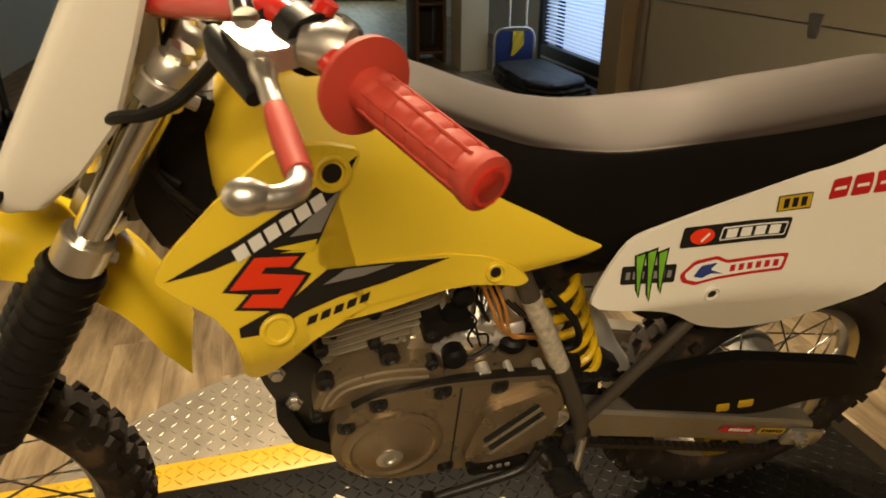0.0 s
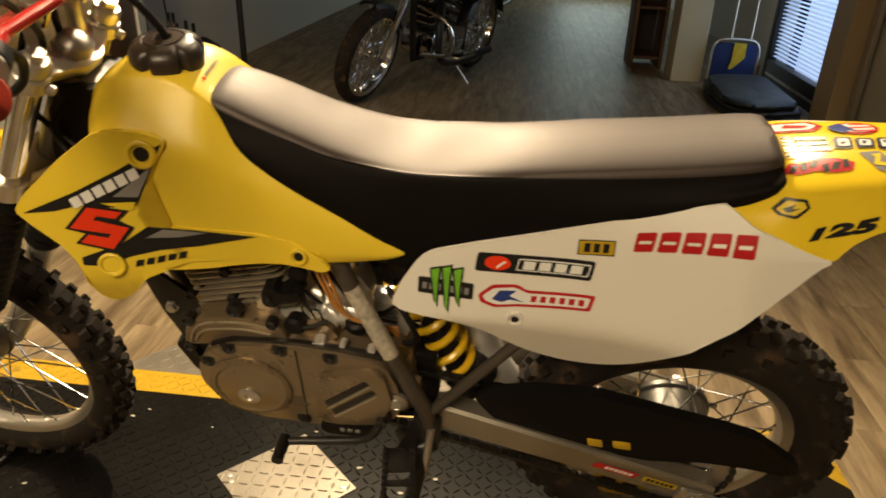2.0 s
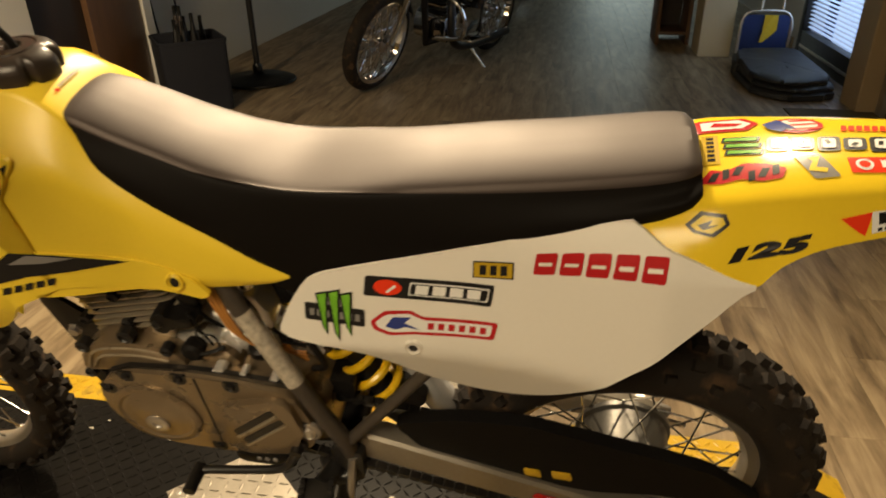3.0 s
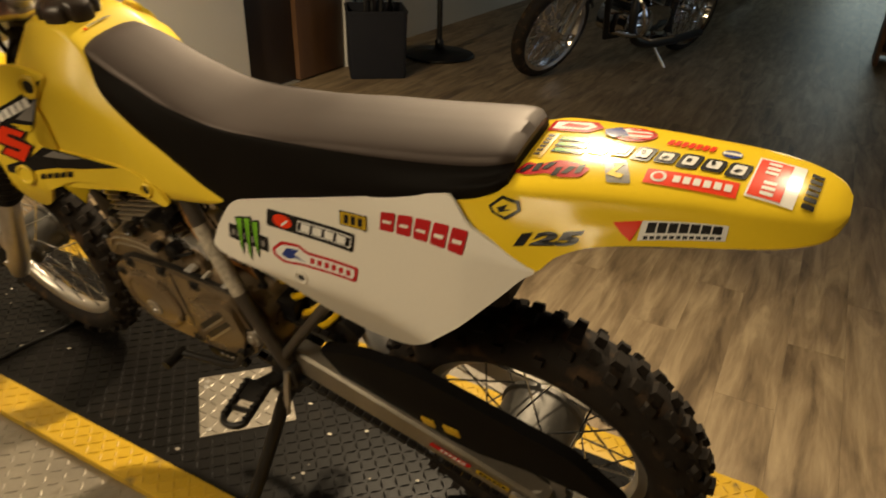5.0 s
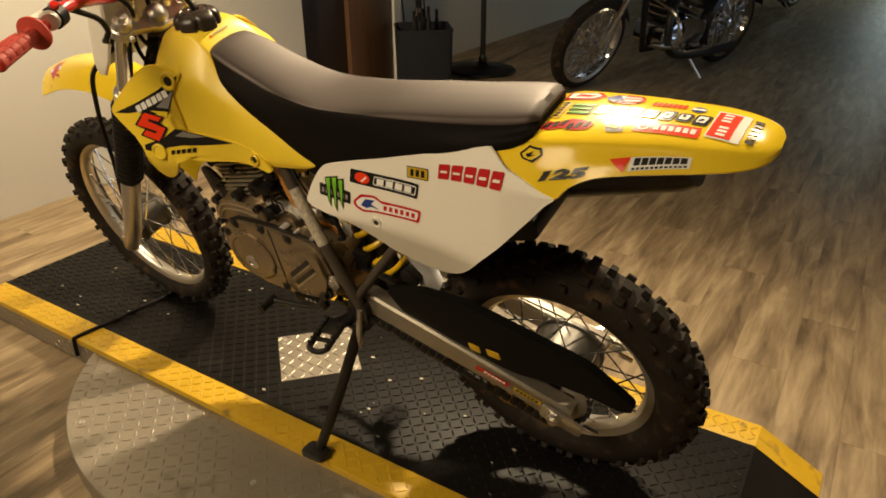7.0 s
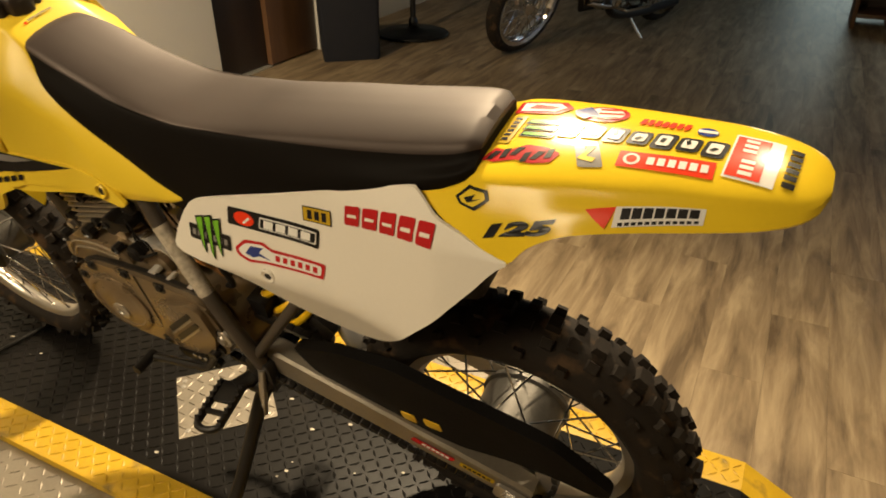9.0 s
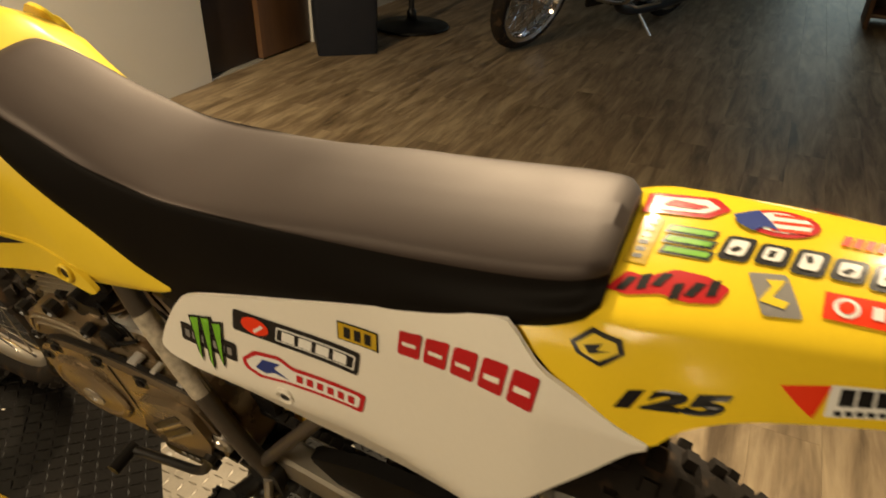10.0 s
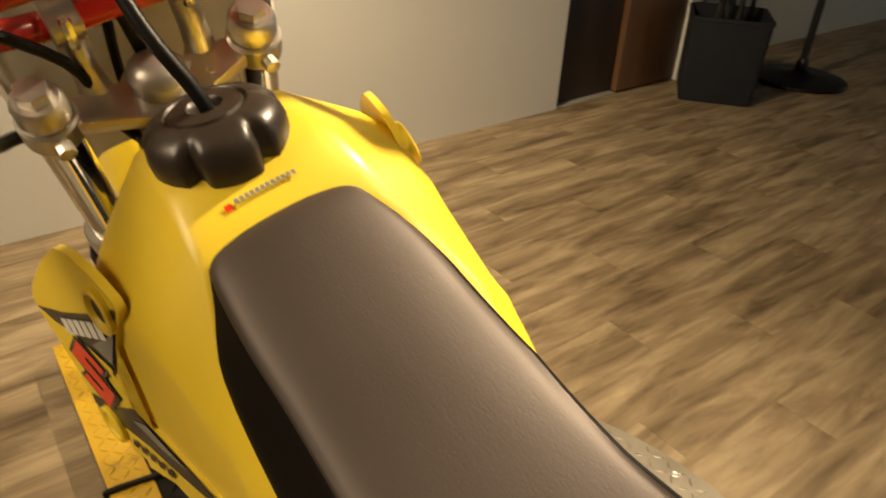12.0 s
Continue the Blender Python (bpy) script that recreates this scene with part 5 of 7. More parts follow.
for sgn in (-1, 1):
    T_ = lambda x, v, l, sgn=sgn: tail_side(x, v, l, sgn)
    ss = lambda nm, pts, mt, lf=0.0012: sticker(nm, pts, T_, mt, tail, lf)
    ss("diamond_edge", [(0.793, 0.66), (0.807, 0.92), (0.829, 0.93), (0.833, 0.80), (0.819, 0.58), (0.800, 0.56)], DECALBLACK)
    ss("diamond_field", [(0.798, 0.67), (0.809, 0.87), (0.826, 0.88), (0.829, 0.80), (0.817, 0.63), (0.803, 0.61)], DECALYELLOW, 0.0017)
    ss("diamond_mark", [(0.804, 0.70), (0.817, 0.83), (0.814, 0.73), (0.823, 0.78), (0.809, 0.65)], DECALBLACK, 0.0021)
    TL_ = lambda x, v, l, sgn=sgn: tail_side(x, v + (x - 0.995) * 2.4, l, sgn)
    sl_ = lambda nm, pts, mt, lf=0.0012: sticker(nm, pts, TL_, mt, tail, lf)
    sl_("label_field", [(0.957, 0.30), (1.034, 0.26), (1.034, 0.90), (0.957, 0.90)], DECALWHITE, 0.0012)
    sl_("label_red", [(0.930, 0.86), (0.9575, 0.90), (0.951, 0.28)], DECALRED, 0.0018)
    bars("label_lettering", 0.996, 0.70, 0.068, 0.32, 7, TL_, DECALBLACK, tail, 0, 0, 0.0018, 0.16)
    bars("label_small_print", 0.996, 0.39, 0.070, 0.11, 12, TL_, DECALBLACK, tail, 0, 0, 0.0018, 0.3)

# the number on the tail sides
for sgn in (-1, 1):
    txt = bpy.data.curves.new("displacement_number", "FONT")
    txt.body, txt.size, txt.align_x, txt.align_y, txt.shear, txt.offset = "125", 0.036, "CENTER", "CENTER", 0.2, 0.0026
    txt.space_character = 1.08
    tmp = new("displacement_number", txt)
    bpy.context.view_layer.update()
    me = bpy.data.meshes.new_from_object(tmp.evaluated_get(bpy.context.evaluated_depsgraph_get()))
    bpy.data.objects.remove(tmp)
    bm = bmesh.new()
    bm.from_mesh(me)
    lo, hi = min(v.co.x for v in bm.verts), max(v.co.x for v in bm.verts)
    zlo, zhi = min(v.co.y for v in bm.verts), max(v.co.y for v in bm.verts)
    for v in bm.verts:
        a, b = (v.co.x - lo) / (hi - lo) - 0.5, (v.co.y - zlo) / (zhi - zlo) - 0.5
        x = 0.8695 - sgn * a * 0.072
        zl, wl, zr, wr, zt = smooth_at(TAIL, x)
        z = 0.836 + b * 0.0115 + (x - 0.8695) * 0.26
        v.co = tail_side(x, (z - zl) / max(zr - zl, 1e-4), 0.0014, sgn)
    part("displacement_number", bm, DECALBLACK, tail, "black number 125")

# -- engine --
eng = part("crankcase", slabbm(rounded([(0.06, 0.47), (0.085, 0.535), (0.13, 0.562), (0.24, 0.562), (0.33, 0.535), (0.37, 0.51), (0.375, 0.41), (0.30, 0.385), (0.12, 0.392), (0.075, 0.425)], 0.02), -0.10, 0.10, "y", 0.01), BRONZE, bike, "bronze painted engine crankcase")
COVER = rounded([(0.041, 0.47), (0.046, 0.515), (0.068, 0.545), (0.104, 0.561), (0.20, 0.564), (0.26, 0.558), (0.33, 0.546), (0.351, 0.50), (0.355, 0.44), (0.33, 0.402), (0.27, 0.384), (0.12, 0.39), (0.066, 0.42)], 0.02)
bm = slabbm(COVER, -0.128, -0.101, "y", 0.008)
cover = part("side_cover", bm, BRONZE, eng, "bronze painted engine side cover")
T_ENG = lambda x, z, y: Matrix.Translation((x, y, z)) @ Matrix.Rotation(radians(90), 4, "X")
part("round_cover", lathe(bmesh.new(), [(0.066, -0.001), (0.066, 0.003), (0.062, 0.006), (0.055, 0.0065), (0.052, 0.004), (0.044, 0.004), (0.04, 0.0055), (0.0, 0.006)], 48, T_ENG(0.120, 0.468, -0.128)), BRONZE, cover)
part("inspection_plug", lathe(bmesh.new(), [(0.018, 0.005), (0.018, 0.008), (0.015, 0.0095), (0.008, 0.0095), (0.006, 0.007)], 24, T_ENG(0.1155, 0.450, -0.128)), STEEL, cover, "silver slotted plug")
for x, z in ((0.101, 0.553), (0.18, 0.558), (0.254, 0.551), (0.062, 0.52), (0.338, 0.475), (0.268, 0.398), (0.195, 0.398), (0.075, 0.425)):
    # bolt notch as a thin black sheet, its shade in the colour
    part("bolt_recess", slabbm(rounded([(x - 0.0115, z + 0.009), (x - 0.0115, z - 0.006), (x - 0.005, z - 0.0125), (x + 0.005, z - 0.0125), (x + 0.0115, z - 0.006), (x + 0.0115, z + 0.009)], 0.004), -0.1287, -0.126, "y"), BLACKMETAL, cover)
    part("bolt", lathe(bmesh.new(), [(0.0066, 0.0), (0.0066, 0.0035), (0.005, 0.0045), (0.0035, 0.003)], 8, T_ENG(x, z, -0.128)), BLACKMETAL, cover)
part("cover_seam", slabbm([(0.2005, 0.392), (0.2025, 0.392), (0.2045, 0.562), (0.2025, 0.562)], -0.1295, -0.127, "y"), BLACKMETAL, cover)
sprocket_cover = part("sprocket_cover", slabbm(rounded([(0.215, 0.43), (0.235, 0.511), (0.245, 0.519), (0.315, 0.541), (0.334, 0.53), (0.343, 0.47), (0.32, 0.415), (0.255, 0.405), (0.225, 0.41)], 0.008), -0.139, -0.1275, "y", 0.005), BRONZE, cover)
for d in (0.0, 0.019):
    part("vent_slot", slabbm(rounded([(0.238 + d * 0.5, 0.462 - d), (0.305 + d * 0.5, 0.520 - d), (0.311 + d * 0.5, 0.513 - d), (0.243 + d * 0.5, 0.4515 - d)], 0.003), -0.1402, -0.138, "y"), BLACKMETAL, sprocket_cover)
    part("vent_rib", slabbm(rounded([(0.240 + d * 0.5, 0.4485 - d), (0.311 + d * 0.5, 0.5105 - d), (0.313 + d * 0.5, 0.5075 - d), (0.243 + d * 0.5, 0.4455 - d)], 0.001), -0.1418, -0.138, "y"), FINS, sprocket_cover)
part("shift_shaft", lathe(bmesh.new(), [(0.014, 0.0), (0.014, 0.006), (0.009, 0.008), (0.009, 0.02)], 16, T_ENG(0.325, 0.428, -0.128)), BLACKMETAL, eng)
# cylinder, leaning forward
CYL = pose(0.135, 0, 0.55, 0, -13)
# core coloured black to give the shade between the fins
cyl = part("cylinder", slabbm(rounded([(-0.072, -0.072), (0.072, -0.072), (0.072, 0.072), (-0.072, 0.072)], 0.02), -0.02, 0.185, "z", 0, CYL), BLACKMETAL, eng, "finned cast alloy cylinder, core black for shade between fins")
for k in range(15):
    z = 0.022 + 0.0108 * k
    w, d = 0.083 + 0.004 * math.sin(k * 0.6), 0.082
    f = slabbm(rounded([(-w, -d), (w, -d), (w, d), (-w, d)], 0.022, 3), z, z + 0.0024, "z", 0.0008, CYL)
    part("fin", f, FINS, cyl)
part("cylinder_base", slabbm(rounded([(-0.075, -0.085), (0.08, -0.085), (0.08, 0.085), (-0.075, 0.085)], 0.02), -0.035, 0.012, "z", 0.004, CYL), BRONZE, cyl)
part("head_cover", slabbm(rounded([(-0.07, -0.07), (0.075, -0.07), (0.075, 0.07), (-0.07, 0.07)], 0.025), 0.188, 0.235, "z", 0.01, CYL), FINS, cyl, "rocker cover under the tank")
for y in (-0.075, 0.075):
    for x in (-0.06, 0.062):
        part("stud_nut", lathe(bmesh.new(), [(0.008, 0.012), (0.008, 0.02), (0.005, 0.023)], 6, CYL @ Matrix.Translation((x, y, 0))), BLACKMETAL, cyl)
for x, z in ((0.04, 0.668), (0.103, 0.664), (0.104, 0.613), (0.041, 0.613)):
    part("stud_nut", lathe(bmesh.new(), [(0.0085, -0.02), (0.0085, 0.004), (0.0055, 0.006), (0.005, 0.003)], 6, T_ENG(x, z, -0.083)), BLACKMETAL, cyl)
# black strip painting the shade above the cover's upper edge
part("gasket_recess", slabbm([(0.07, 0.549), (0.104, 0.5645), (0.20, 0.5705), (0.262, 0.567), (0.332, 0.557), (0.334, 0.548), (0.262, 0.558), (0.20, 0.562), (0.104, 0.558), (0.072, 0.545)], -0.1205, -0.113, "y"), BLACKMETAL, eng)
for x, z, w in ((0.236, 0.568, 0.010), (0.270, 0.564, 0.006), (0.312, 0.558, 0.008)):
    part("case_lug", slabbm(rounded([(x - w, z - 0.004), (x - w * 0.6, z + 0.003), (x + w * 0.6, z + 0.004), (x + w, z - 0.003)], 0.002), -0.118, -0.10, "y", 0.002), POLISHED, eng)
part("starter_housing", slabbm(rounded([(0.200, 0.560), (0.206, 0.584), (0.236, 0.592), (0.254, 0.580), (0.262, 0.556)], 0.008), -0.098, -0.05, "y", 0.006), BRONZE, eng, "bronze starter housing")
part("case_top", slabbm(rounded([(0.150, 0.55), (0.153, 0.602), (0.238, 0.598), (0.256, 0.578), (0.26, 0.55)], 0.006), -0.086, 0.06, "y", 0.004), POLISHED, eng, "bright cast alloy top of the crankcase")
part("intake_port", slabbm(rounded([(0.140, 0.600), (0.158, 0.588), (0.172, 0.592), (0.178, 0.622), (0.166, 0.632), (0.148, 0.626)], 0.006), -0.090, -0.04, "y", 0.006), FINS, eng, "cast intake port block")
foot = part("cylinder_foot", slabbm(rounded([(0.024, 0.535), (0.034, 0.575), (0.062, 0.596), (0.125, 0.604), (0.168, 0.60), (0.188, 0.576), (0.186, 0.556), (0.10, 0.556), (0.064, 0.541)], 0.01), -0.112, -0.078, "y", 0.006), BRONZE, eng, "bronze cylinder foot with raised ribs")
for d in (0.0, 0.014):
    part("rib", tubebm(spline([(0.036 + d * 0.6, -0.113, 0.545 + d * 0.2), (0.048 + d * 0.5, -0.113, 0.572 - d * 0.6), (0.072, -0.113, 0.588 - d), (0.12, -0.113, 0.594 - d), (0.165, -0.113, 0.588 - d)], 5), 0.0021, 6), FINS, foot)
for x, z, r in ((0.042, 0.588, 0.011), (0.117, 0.617, 0.012), (0.168, 0.594, 0.009), (0.03, 0.53, 0.009)):
    part("bolt", lathe(bmesh.new(), [(r, -0.008), (r, 0.006), (r * 0.7, 0.008), (r * 0.55, 0.005), (0.0, 0.005)], 8, T_ENG(x, z, -0.108)), BLACKMETAL, foot)
coil_block = part("ignition_connector", slabbm(rounded([(0.158, 0.626), (0.160, 0.652), (0.178, 0.660), (0.186, 0.650), (0.216, 0.654), (0.217, 0.638), (0.186, 0.634), (0.174, 0.620)], 0.004), -0.104, -0.07, "y", 0.003), BLACK, eng, "black cable connector")
for x, z in ((0.167, 0.640),):
    part("screw", lathe(bmesh.new(), [(0.007, 0.0), (0.007, 0.003), (0.004, 0.004), (0.003, 0.002)], 10, T_ENG(x, z, -0.104)), BLACKMETAL, coil_block)
for k in range(3):
    part("thin_wire", tubebm(spline([(0.212, -0.098, 0.66 - 0.006 * k), (0.222, -0.10, 0.645 - 0.01 * k), (0.214 + 0.012 * k, -0.10, 0.62), (0.222 + 0.01 * k, -0.099, 0.60)], 5), 0.0016, 6), BLACK, eng)
carb_side = part("carburettor_side", slabbm(rounded([(0.248, 0.612), (0.262, 0.668), (0.29, 0.672), (0.312, 0.632), (0.306, 0.604), (0.268, 0.598)], 0.01), -0.070, -0.03, "y", 0.006), ALU, bike, "bright alloy carburettor body")
for k in range(3):
    part("groove", tubebm([(0.262 + 0.009 * k, -0.0708, 0.650 - 0.006 * k), (0.292 + 0.006 * k, -0.0708, 0.612 - 0.002 * k)], 0.0013, 6), BLACKMETAL, carb_side)
part("slide_cap", lathe(bmesh.new(), [(0.017, 0.0), (0.018, 0.006), (0.014, 0.016), (0.007, 0.02)], 18, pose(0.272, -0.05, 0.668, 0, 14)), CHROME, carb_side)
part("clutch_rod_boss", lathe(bmesh.new(), [(0.019, -0.003), (0.018, 0.004), (0.013, 0.006), (0.011, 0.003), (0.009, 0.008), (0.0, 0.0085)], 20, T_ENG(0.347, 0.462, -0.126)), ALU, eng, "pale round clutch rod boss")
slider = part("chain_slider", slabbm(rounded([(0.222, 0.398), (0.30, 0.404), (0.318, 0.39), (0.31, 0.372), (0.228, 0.376)], 0.006), -0.137, -0.126, "y", 0.002), BLACK, eng, "black slider with three pale marks")
for k in range(3):
    part("pale_mark", lathe(bmesh.new(), [(0.0045, 0.0), (0.004, 0.0012), (0.0, 0.0012)], 10, T_ENG(0.258 + 0.0125 * k, 0.389, -0.137)), DECALGREY, slider)
part("filler_plug", lathe(bmesh.new(), [(0.014, -0.01), (0.016, 0.002), (0.016, 0.009), (0.011, 0.013), (0.0, 0.013)], 16, T_ENG(0.200, 0.588, -0.097)), BLACK, eng)
part("plug_lead", tubebm(spline([(0.20, -0.105, 0.588), (0.222, -0.106, 0.590), (0.248, -0.10, 0.600)], 5), 0.0028, 6), BLACK, eng)
part("exhaust_bend", tubebm(spline([(0.44, 0.03, 0.53), (0.455, 0.025, 0.49), (0.485, 0.012, 0.43), (0.513, 0.0, 0.388), (0.53, 0.015, 0.34)], 4), [0.018] * 5 + [0.025] * 12, 20), POLISHED, bike, "shiny steel pipe behind the shock")
part("spark_lead", tubebm(spline([(0.06, -0.075, 0.62), (0.03, -0.06, 0.66), (0.05, -0.02, 0.70), (0.1, 0.0, 0.72)], 5), 0.004, 8), BLACK, eng)
# carburettor, hoses, intake
carb = part("carburettor", lathe(bmesh.new(), [(0.03, -0.04), (0.034, -0.036), (0.034, 0.01), (0.03, 0.014), (0.03, 0.04), (0.022, 0.046)], 24, pose(0.268, -0.01, 0.625)), ALU, bike, "silver carburettor")
part("throat", tubebm([(0.215, -0.01, 0.63), (0.24, -0.01, 0.63), (0.30, -0.01, 0.63), (0.335, -0.01, 0.635)], [0.024, 0.027, 0.027, 0.03], 18), BLACK, carb)
part("float_bowl", lathe(bmesh.new(), [(0.02, -0.075), (0.028, -0.07), (0.031, -0.042), (0.03, -0.04)], 20, pose(0.268, -0.01, 0.625)), ALU, carb)
part("airbox_boot", tubebm([(0.335, 0.0, 0.635), (0.36, 0.0, 0.64), (0.38, 0.0, 0.645), (0.42, 0.0, 0.65)], [0.032, 0.035, 0.03, 0.034], 18), BLACK, bike, "black rubber intake boot")
part("starter_motor", tubebm([(0.235, -0.06, 0.575), (0.24, -0.055, 0.575), (0.30, -0.05, 0.58), (0.305, -0.05, 0.58)], [0.018, 0.024, 0.024, 0.018], 18), POLISHED, bike, "pale silver starter motor")
part("fuel_tap", slabbm(rounded([(0.195, 0.66), (0.225, 0.66), (0.225, 0.70), (0.195, 0.70)], 0.006), -0.075, -0.045, "y", 0.004), FINS, bike)
part("tap_knob", lathe(bmesh.new(), [(0.012, 0.0), (0.014, 0.004), (0.014, 0.01), (0.008, 0.014)], 16, T_ENG(0.21, 0.67, -0.075)), BLACK, bike)
part("oil_filler_cap", lathe(bmesh.new(), [(0.016, 0.0), (0.018, 0.003), (0.018, 0.014), (0.013, 0.018)], 18, pose(0.285, -0.075, 0.565)), BLACK, eng)
random.seed(12)
for k in range(3):
    d = 0.008 * k
    part("fuel_hose", tubebm(spline([(0.225 + d, -0.07, 0.70), (0.245 + d, -0.082 - d * 0.3, 0.65), (0.262 + d, -0.085, 0.61 - d), (0.30 + d, -0.075, 0.575), (0.345, -0.07, 0.565 - d)], 6), 0.0024, 8), ORANGEHOSE, bike, "translucent orange hose")
for k in range(4):
    part("wire", tubebm(spline([(0.19 + 0.02 * k, -0.055, 0.70), (0.21 + 0.025 * k, -0.07, 0.63 + 0.01 * k), (0.25 + 0.02 * k, -0.06, 0.585), (0.34, -0.055, 0.56 + 0.012 * k)], 5), 0.0028, 6), BLACK, bike)
pale = part("carburettor_body", slabbm(rounded([(0.285, 0.515), (0.345, 0.505), (0.362, 0.545), (0.35, 0.585), (0.30, 0.59)], 0.01), -0.045, 0.03, "y", 0.006), POLISHED, bike, "pale silver carburettor body")
tray = part("battery_tray", slabbm(rounded([(0.325, 0.50), (0.345, 0.66), (0.47, 0.65), (0.45, 0.48)], 0.008), 0.035, 0.07, "y", 0.004), POLISHED, bike, "pale metal tray behind the frame tube")
for k in range(2):
    part("seam", tubebm([(0.335 + 0.005 * k, 0.0345, 0.62 - 0.06 * k), (0.46 - 0.004 * k, 0.0345, 0.60 - 0.06 * k)], 0.0016, 6), BLACKMETAL, tray)
part("copper_band", tubebm([(0.296, -0.05, 0.578), (0.312, -0.052, 0.545), (0.322, -0.05, 0.52)], 0.0038, 8), ORANGEHOSE, pale)
part("band_screw", boxbm((0.318, -0.058, 0.530), (0.334, -0.046, 0.537), 0.001), BLACK, pale)
part("intake_manifold", tubebm([(0.19, -0.035, 0.605), (0.215, -0.042, 0.60), (0.235, -0.046, 0.592), (0.262, -0.05, 0.588)], [0.026, 0.022, 0.021, 0.026], 18), ALU, bike, "bright alloy intake manifold")
part("slide_housing", tubebm([(0.243, -0.05, 0.60), (0.246, -0.05, 0.64), (0.247, -0.05, 0.655), (0.247, -0.05, 0.662)], [0.017, 0.017, 0.02, 0.016], 16), CHROME, bike, "shiny carburettor slide housing")
part("drain_bowl", slabbm(rounded([(0.222, 0.556), (0.262, 0.552), (0.268, 0.585), (0.228, 0.592)], 0.008), -0.075, -0.035, "y", 0.004), ALU, bike)
part("clamp_ring", tubebm([(0.352, -0.01, 0.55), (0.372, -0.012, 0.54)], [0.034, 0.034], 20), CHROME, pale)
for k in range(5):
    part("choke_link", tubebm([(0.215 + 0.012 * k, -0.05 + 0.006 * (k % 2), 0.605 + 0.009 * (k % 3)), (0.232 + 0.013 * k, -0.052, 0.59 + 0.012 * (k % 2))], 0.0045, 8), (ALU, BLACK, CHROME)[k % 3], bike)
part("overflow_hose", tubebm(spline([(0.33, -0.06, 0.64), (0.365, -0.085, 0.60), (0.375, -0.085, 0.56), (0.355, -0.08, 0.545)], 6), 0.005, 8), BLACK, bike)
part("clamp_block", slabbm(rounded([(0.358, 0.455), (0.398, 0.46), (0.403, 0.505), (0.363, 0.508)], 0.01), -0.07, -0.03, "y", 0.004), BLACK, bike)
# radiator-side dark mass under the tank front, filled in with one black block
part("frame_gusset", slabbm(rounded([(-0.06, 0.80), (-0.03, 0.70), (0.0, 0.63), (0.04, 0.60), (0.06, 0.70), (0.05, 0.85), (-0.02, 0.90)], 0.02), -0.045, 0.045, "y", 0.008), BLACK, bike, "black block under the tank front")

# -- frame --
part("down_tube", tubebm(spline([(-0.075, 0, 0.84), (-0.05, 0, 0.72), (-0.02, 0, 0.60), (0.01, 0, 0.50)], 4), 0.021, 14), FRAMEPAINT, bike)
for sgn in (-1, 1):
    sx = sgn
    plate = part("engine_mount", slabbm(rounded([(-0.045, 0.625), (-0.02, 0.63), (0.04, 0.57), (0.075, 0.50), (0.07, 0.455), (0.02, 0.44), (-0.012, 0.49), (-0.03, 0.545)], 0.012), sx * 0.052, sx * 0.06, "y", 0.002), BLACKMETAL, bike, "black engine mounting plate")
    for x, z in ((-0.012, 0.56), (0.005, 0.50), (0.05, 0.53)):
        m = Matrix.Translation((x, sx * 0.06, z)) @ Matrix.Rotation(radians(90 if sx < 0 else -90), 4, "X")
        part("bolt", lathe(bmesh.new(), [(0.011, 0), (0.011, 0.003), (0.008, 0.003), (0.008, 0.009), (0.006, 0.0095)], 6, m), STEEL, plate)
    y0 = sgn
    main = part("frame_tube", tubebm(spline([(0.20, y0 * 0.06, 0.80), (0.255, y0 * 0.078, 0.735), (0.29, y0 * 0.095, 0.665), (0.345, y0 * 0.112, 0.545), (0.375, y0 * 0.118, 0.475), (0.392, y0 * 0.118, 0.43), (0.395, y0 * 0.112, 0.38), (0.385, y0 * 0.10, 0.345)], 6), 0.0128, 14), FRAMEPAINT, bike, "dark painted frame tube")
    part("sub_frame_tube", tubebm(spline([(0.394, y0 * 0.116, 0.425), (0.45, y0 * 0.112, 0.50), (0.532, y0 * 0.100, 0.606), (0.60, y0 * 0.078, 0.69)], 5), 0.009, 12), FRAMEPAINT, bike)
    part("seat_rail", tubebm([(0.25, y0 * 0.06, 0.745), (0.5, y0 * 0.066, 0.735), (0.75, y0 * 0.066, 0.80)], 0.011, 10), FRAMEPAINT, bike)
    if sgn < 0:
        part("warning_label", tubebm(spline([(0.2885, -0.0945, 0.6685), (0.316, -0.104, 0.609), (0.341, -0.1113, 0.553)], 5), 0.0133, 14), mat("worn_paper_label", (0.44, 0.39, 0.31), 0.5, var=0.55, scale=120, bump=0.1), main, "worn pale warning label wrapped round the tube")
part("skid_plate", slabbm(rounded([(0.0, 0.50), (0.02, 0.44), (0.07, 0.40), (0.12, 0.378), (0.34, 0.368), (0.40, 0.375), (0.40, 0.362), (0.33, 0.352), (0.11, 0.362), (0.05, 0.388), (0.0, 0.43), (-0.02, 0.49)], 0.006), -0.075, 0.075, "y", 0.004), BLACK, bike, "black skid plate under the engine")
part("air_box", slabbm(rounded([(0.42, 0.72), (0.44, 0.60), (0.50, 0.56), (0.58, 0.62), (0.70, 0.72), (0.70, 0.80), (0.45, 0.74)], 0.02), -0.072, 0.072, "y", 0.008), BLACK, bike, "black plastic air box")
part("inner_fender", slabbm(rounded([(0.52, 0.60), (0.56, 0.55), (0.60, 0.585), (0.68, 0.625), (0.80, 0.66), (0.80, 0.70), (0.62, 0.66)], 0.01), -0.065, 0.065, "y", 0.006), BLACK, bike, "black plastic inner mudguard")
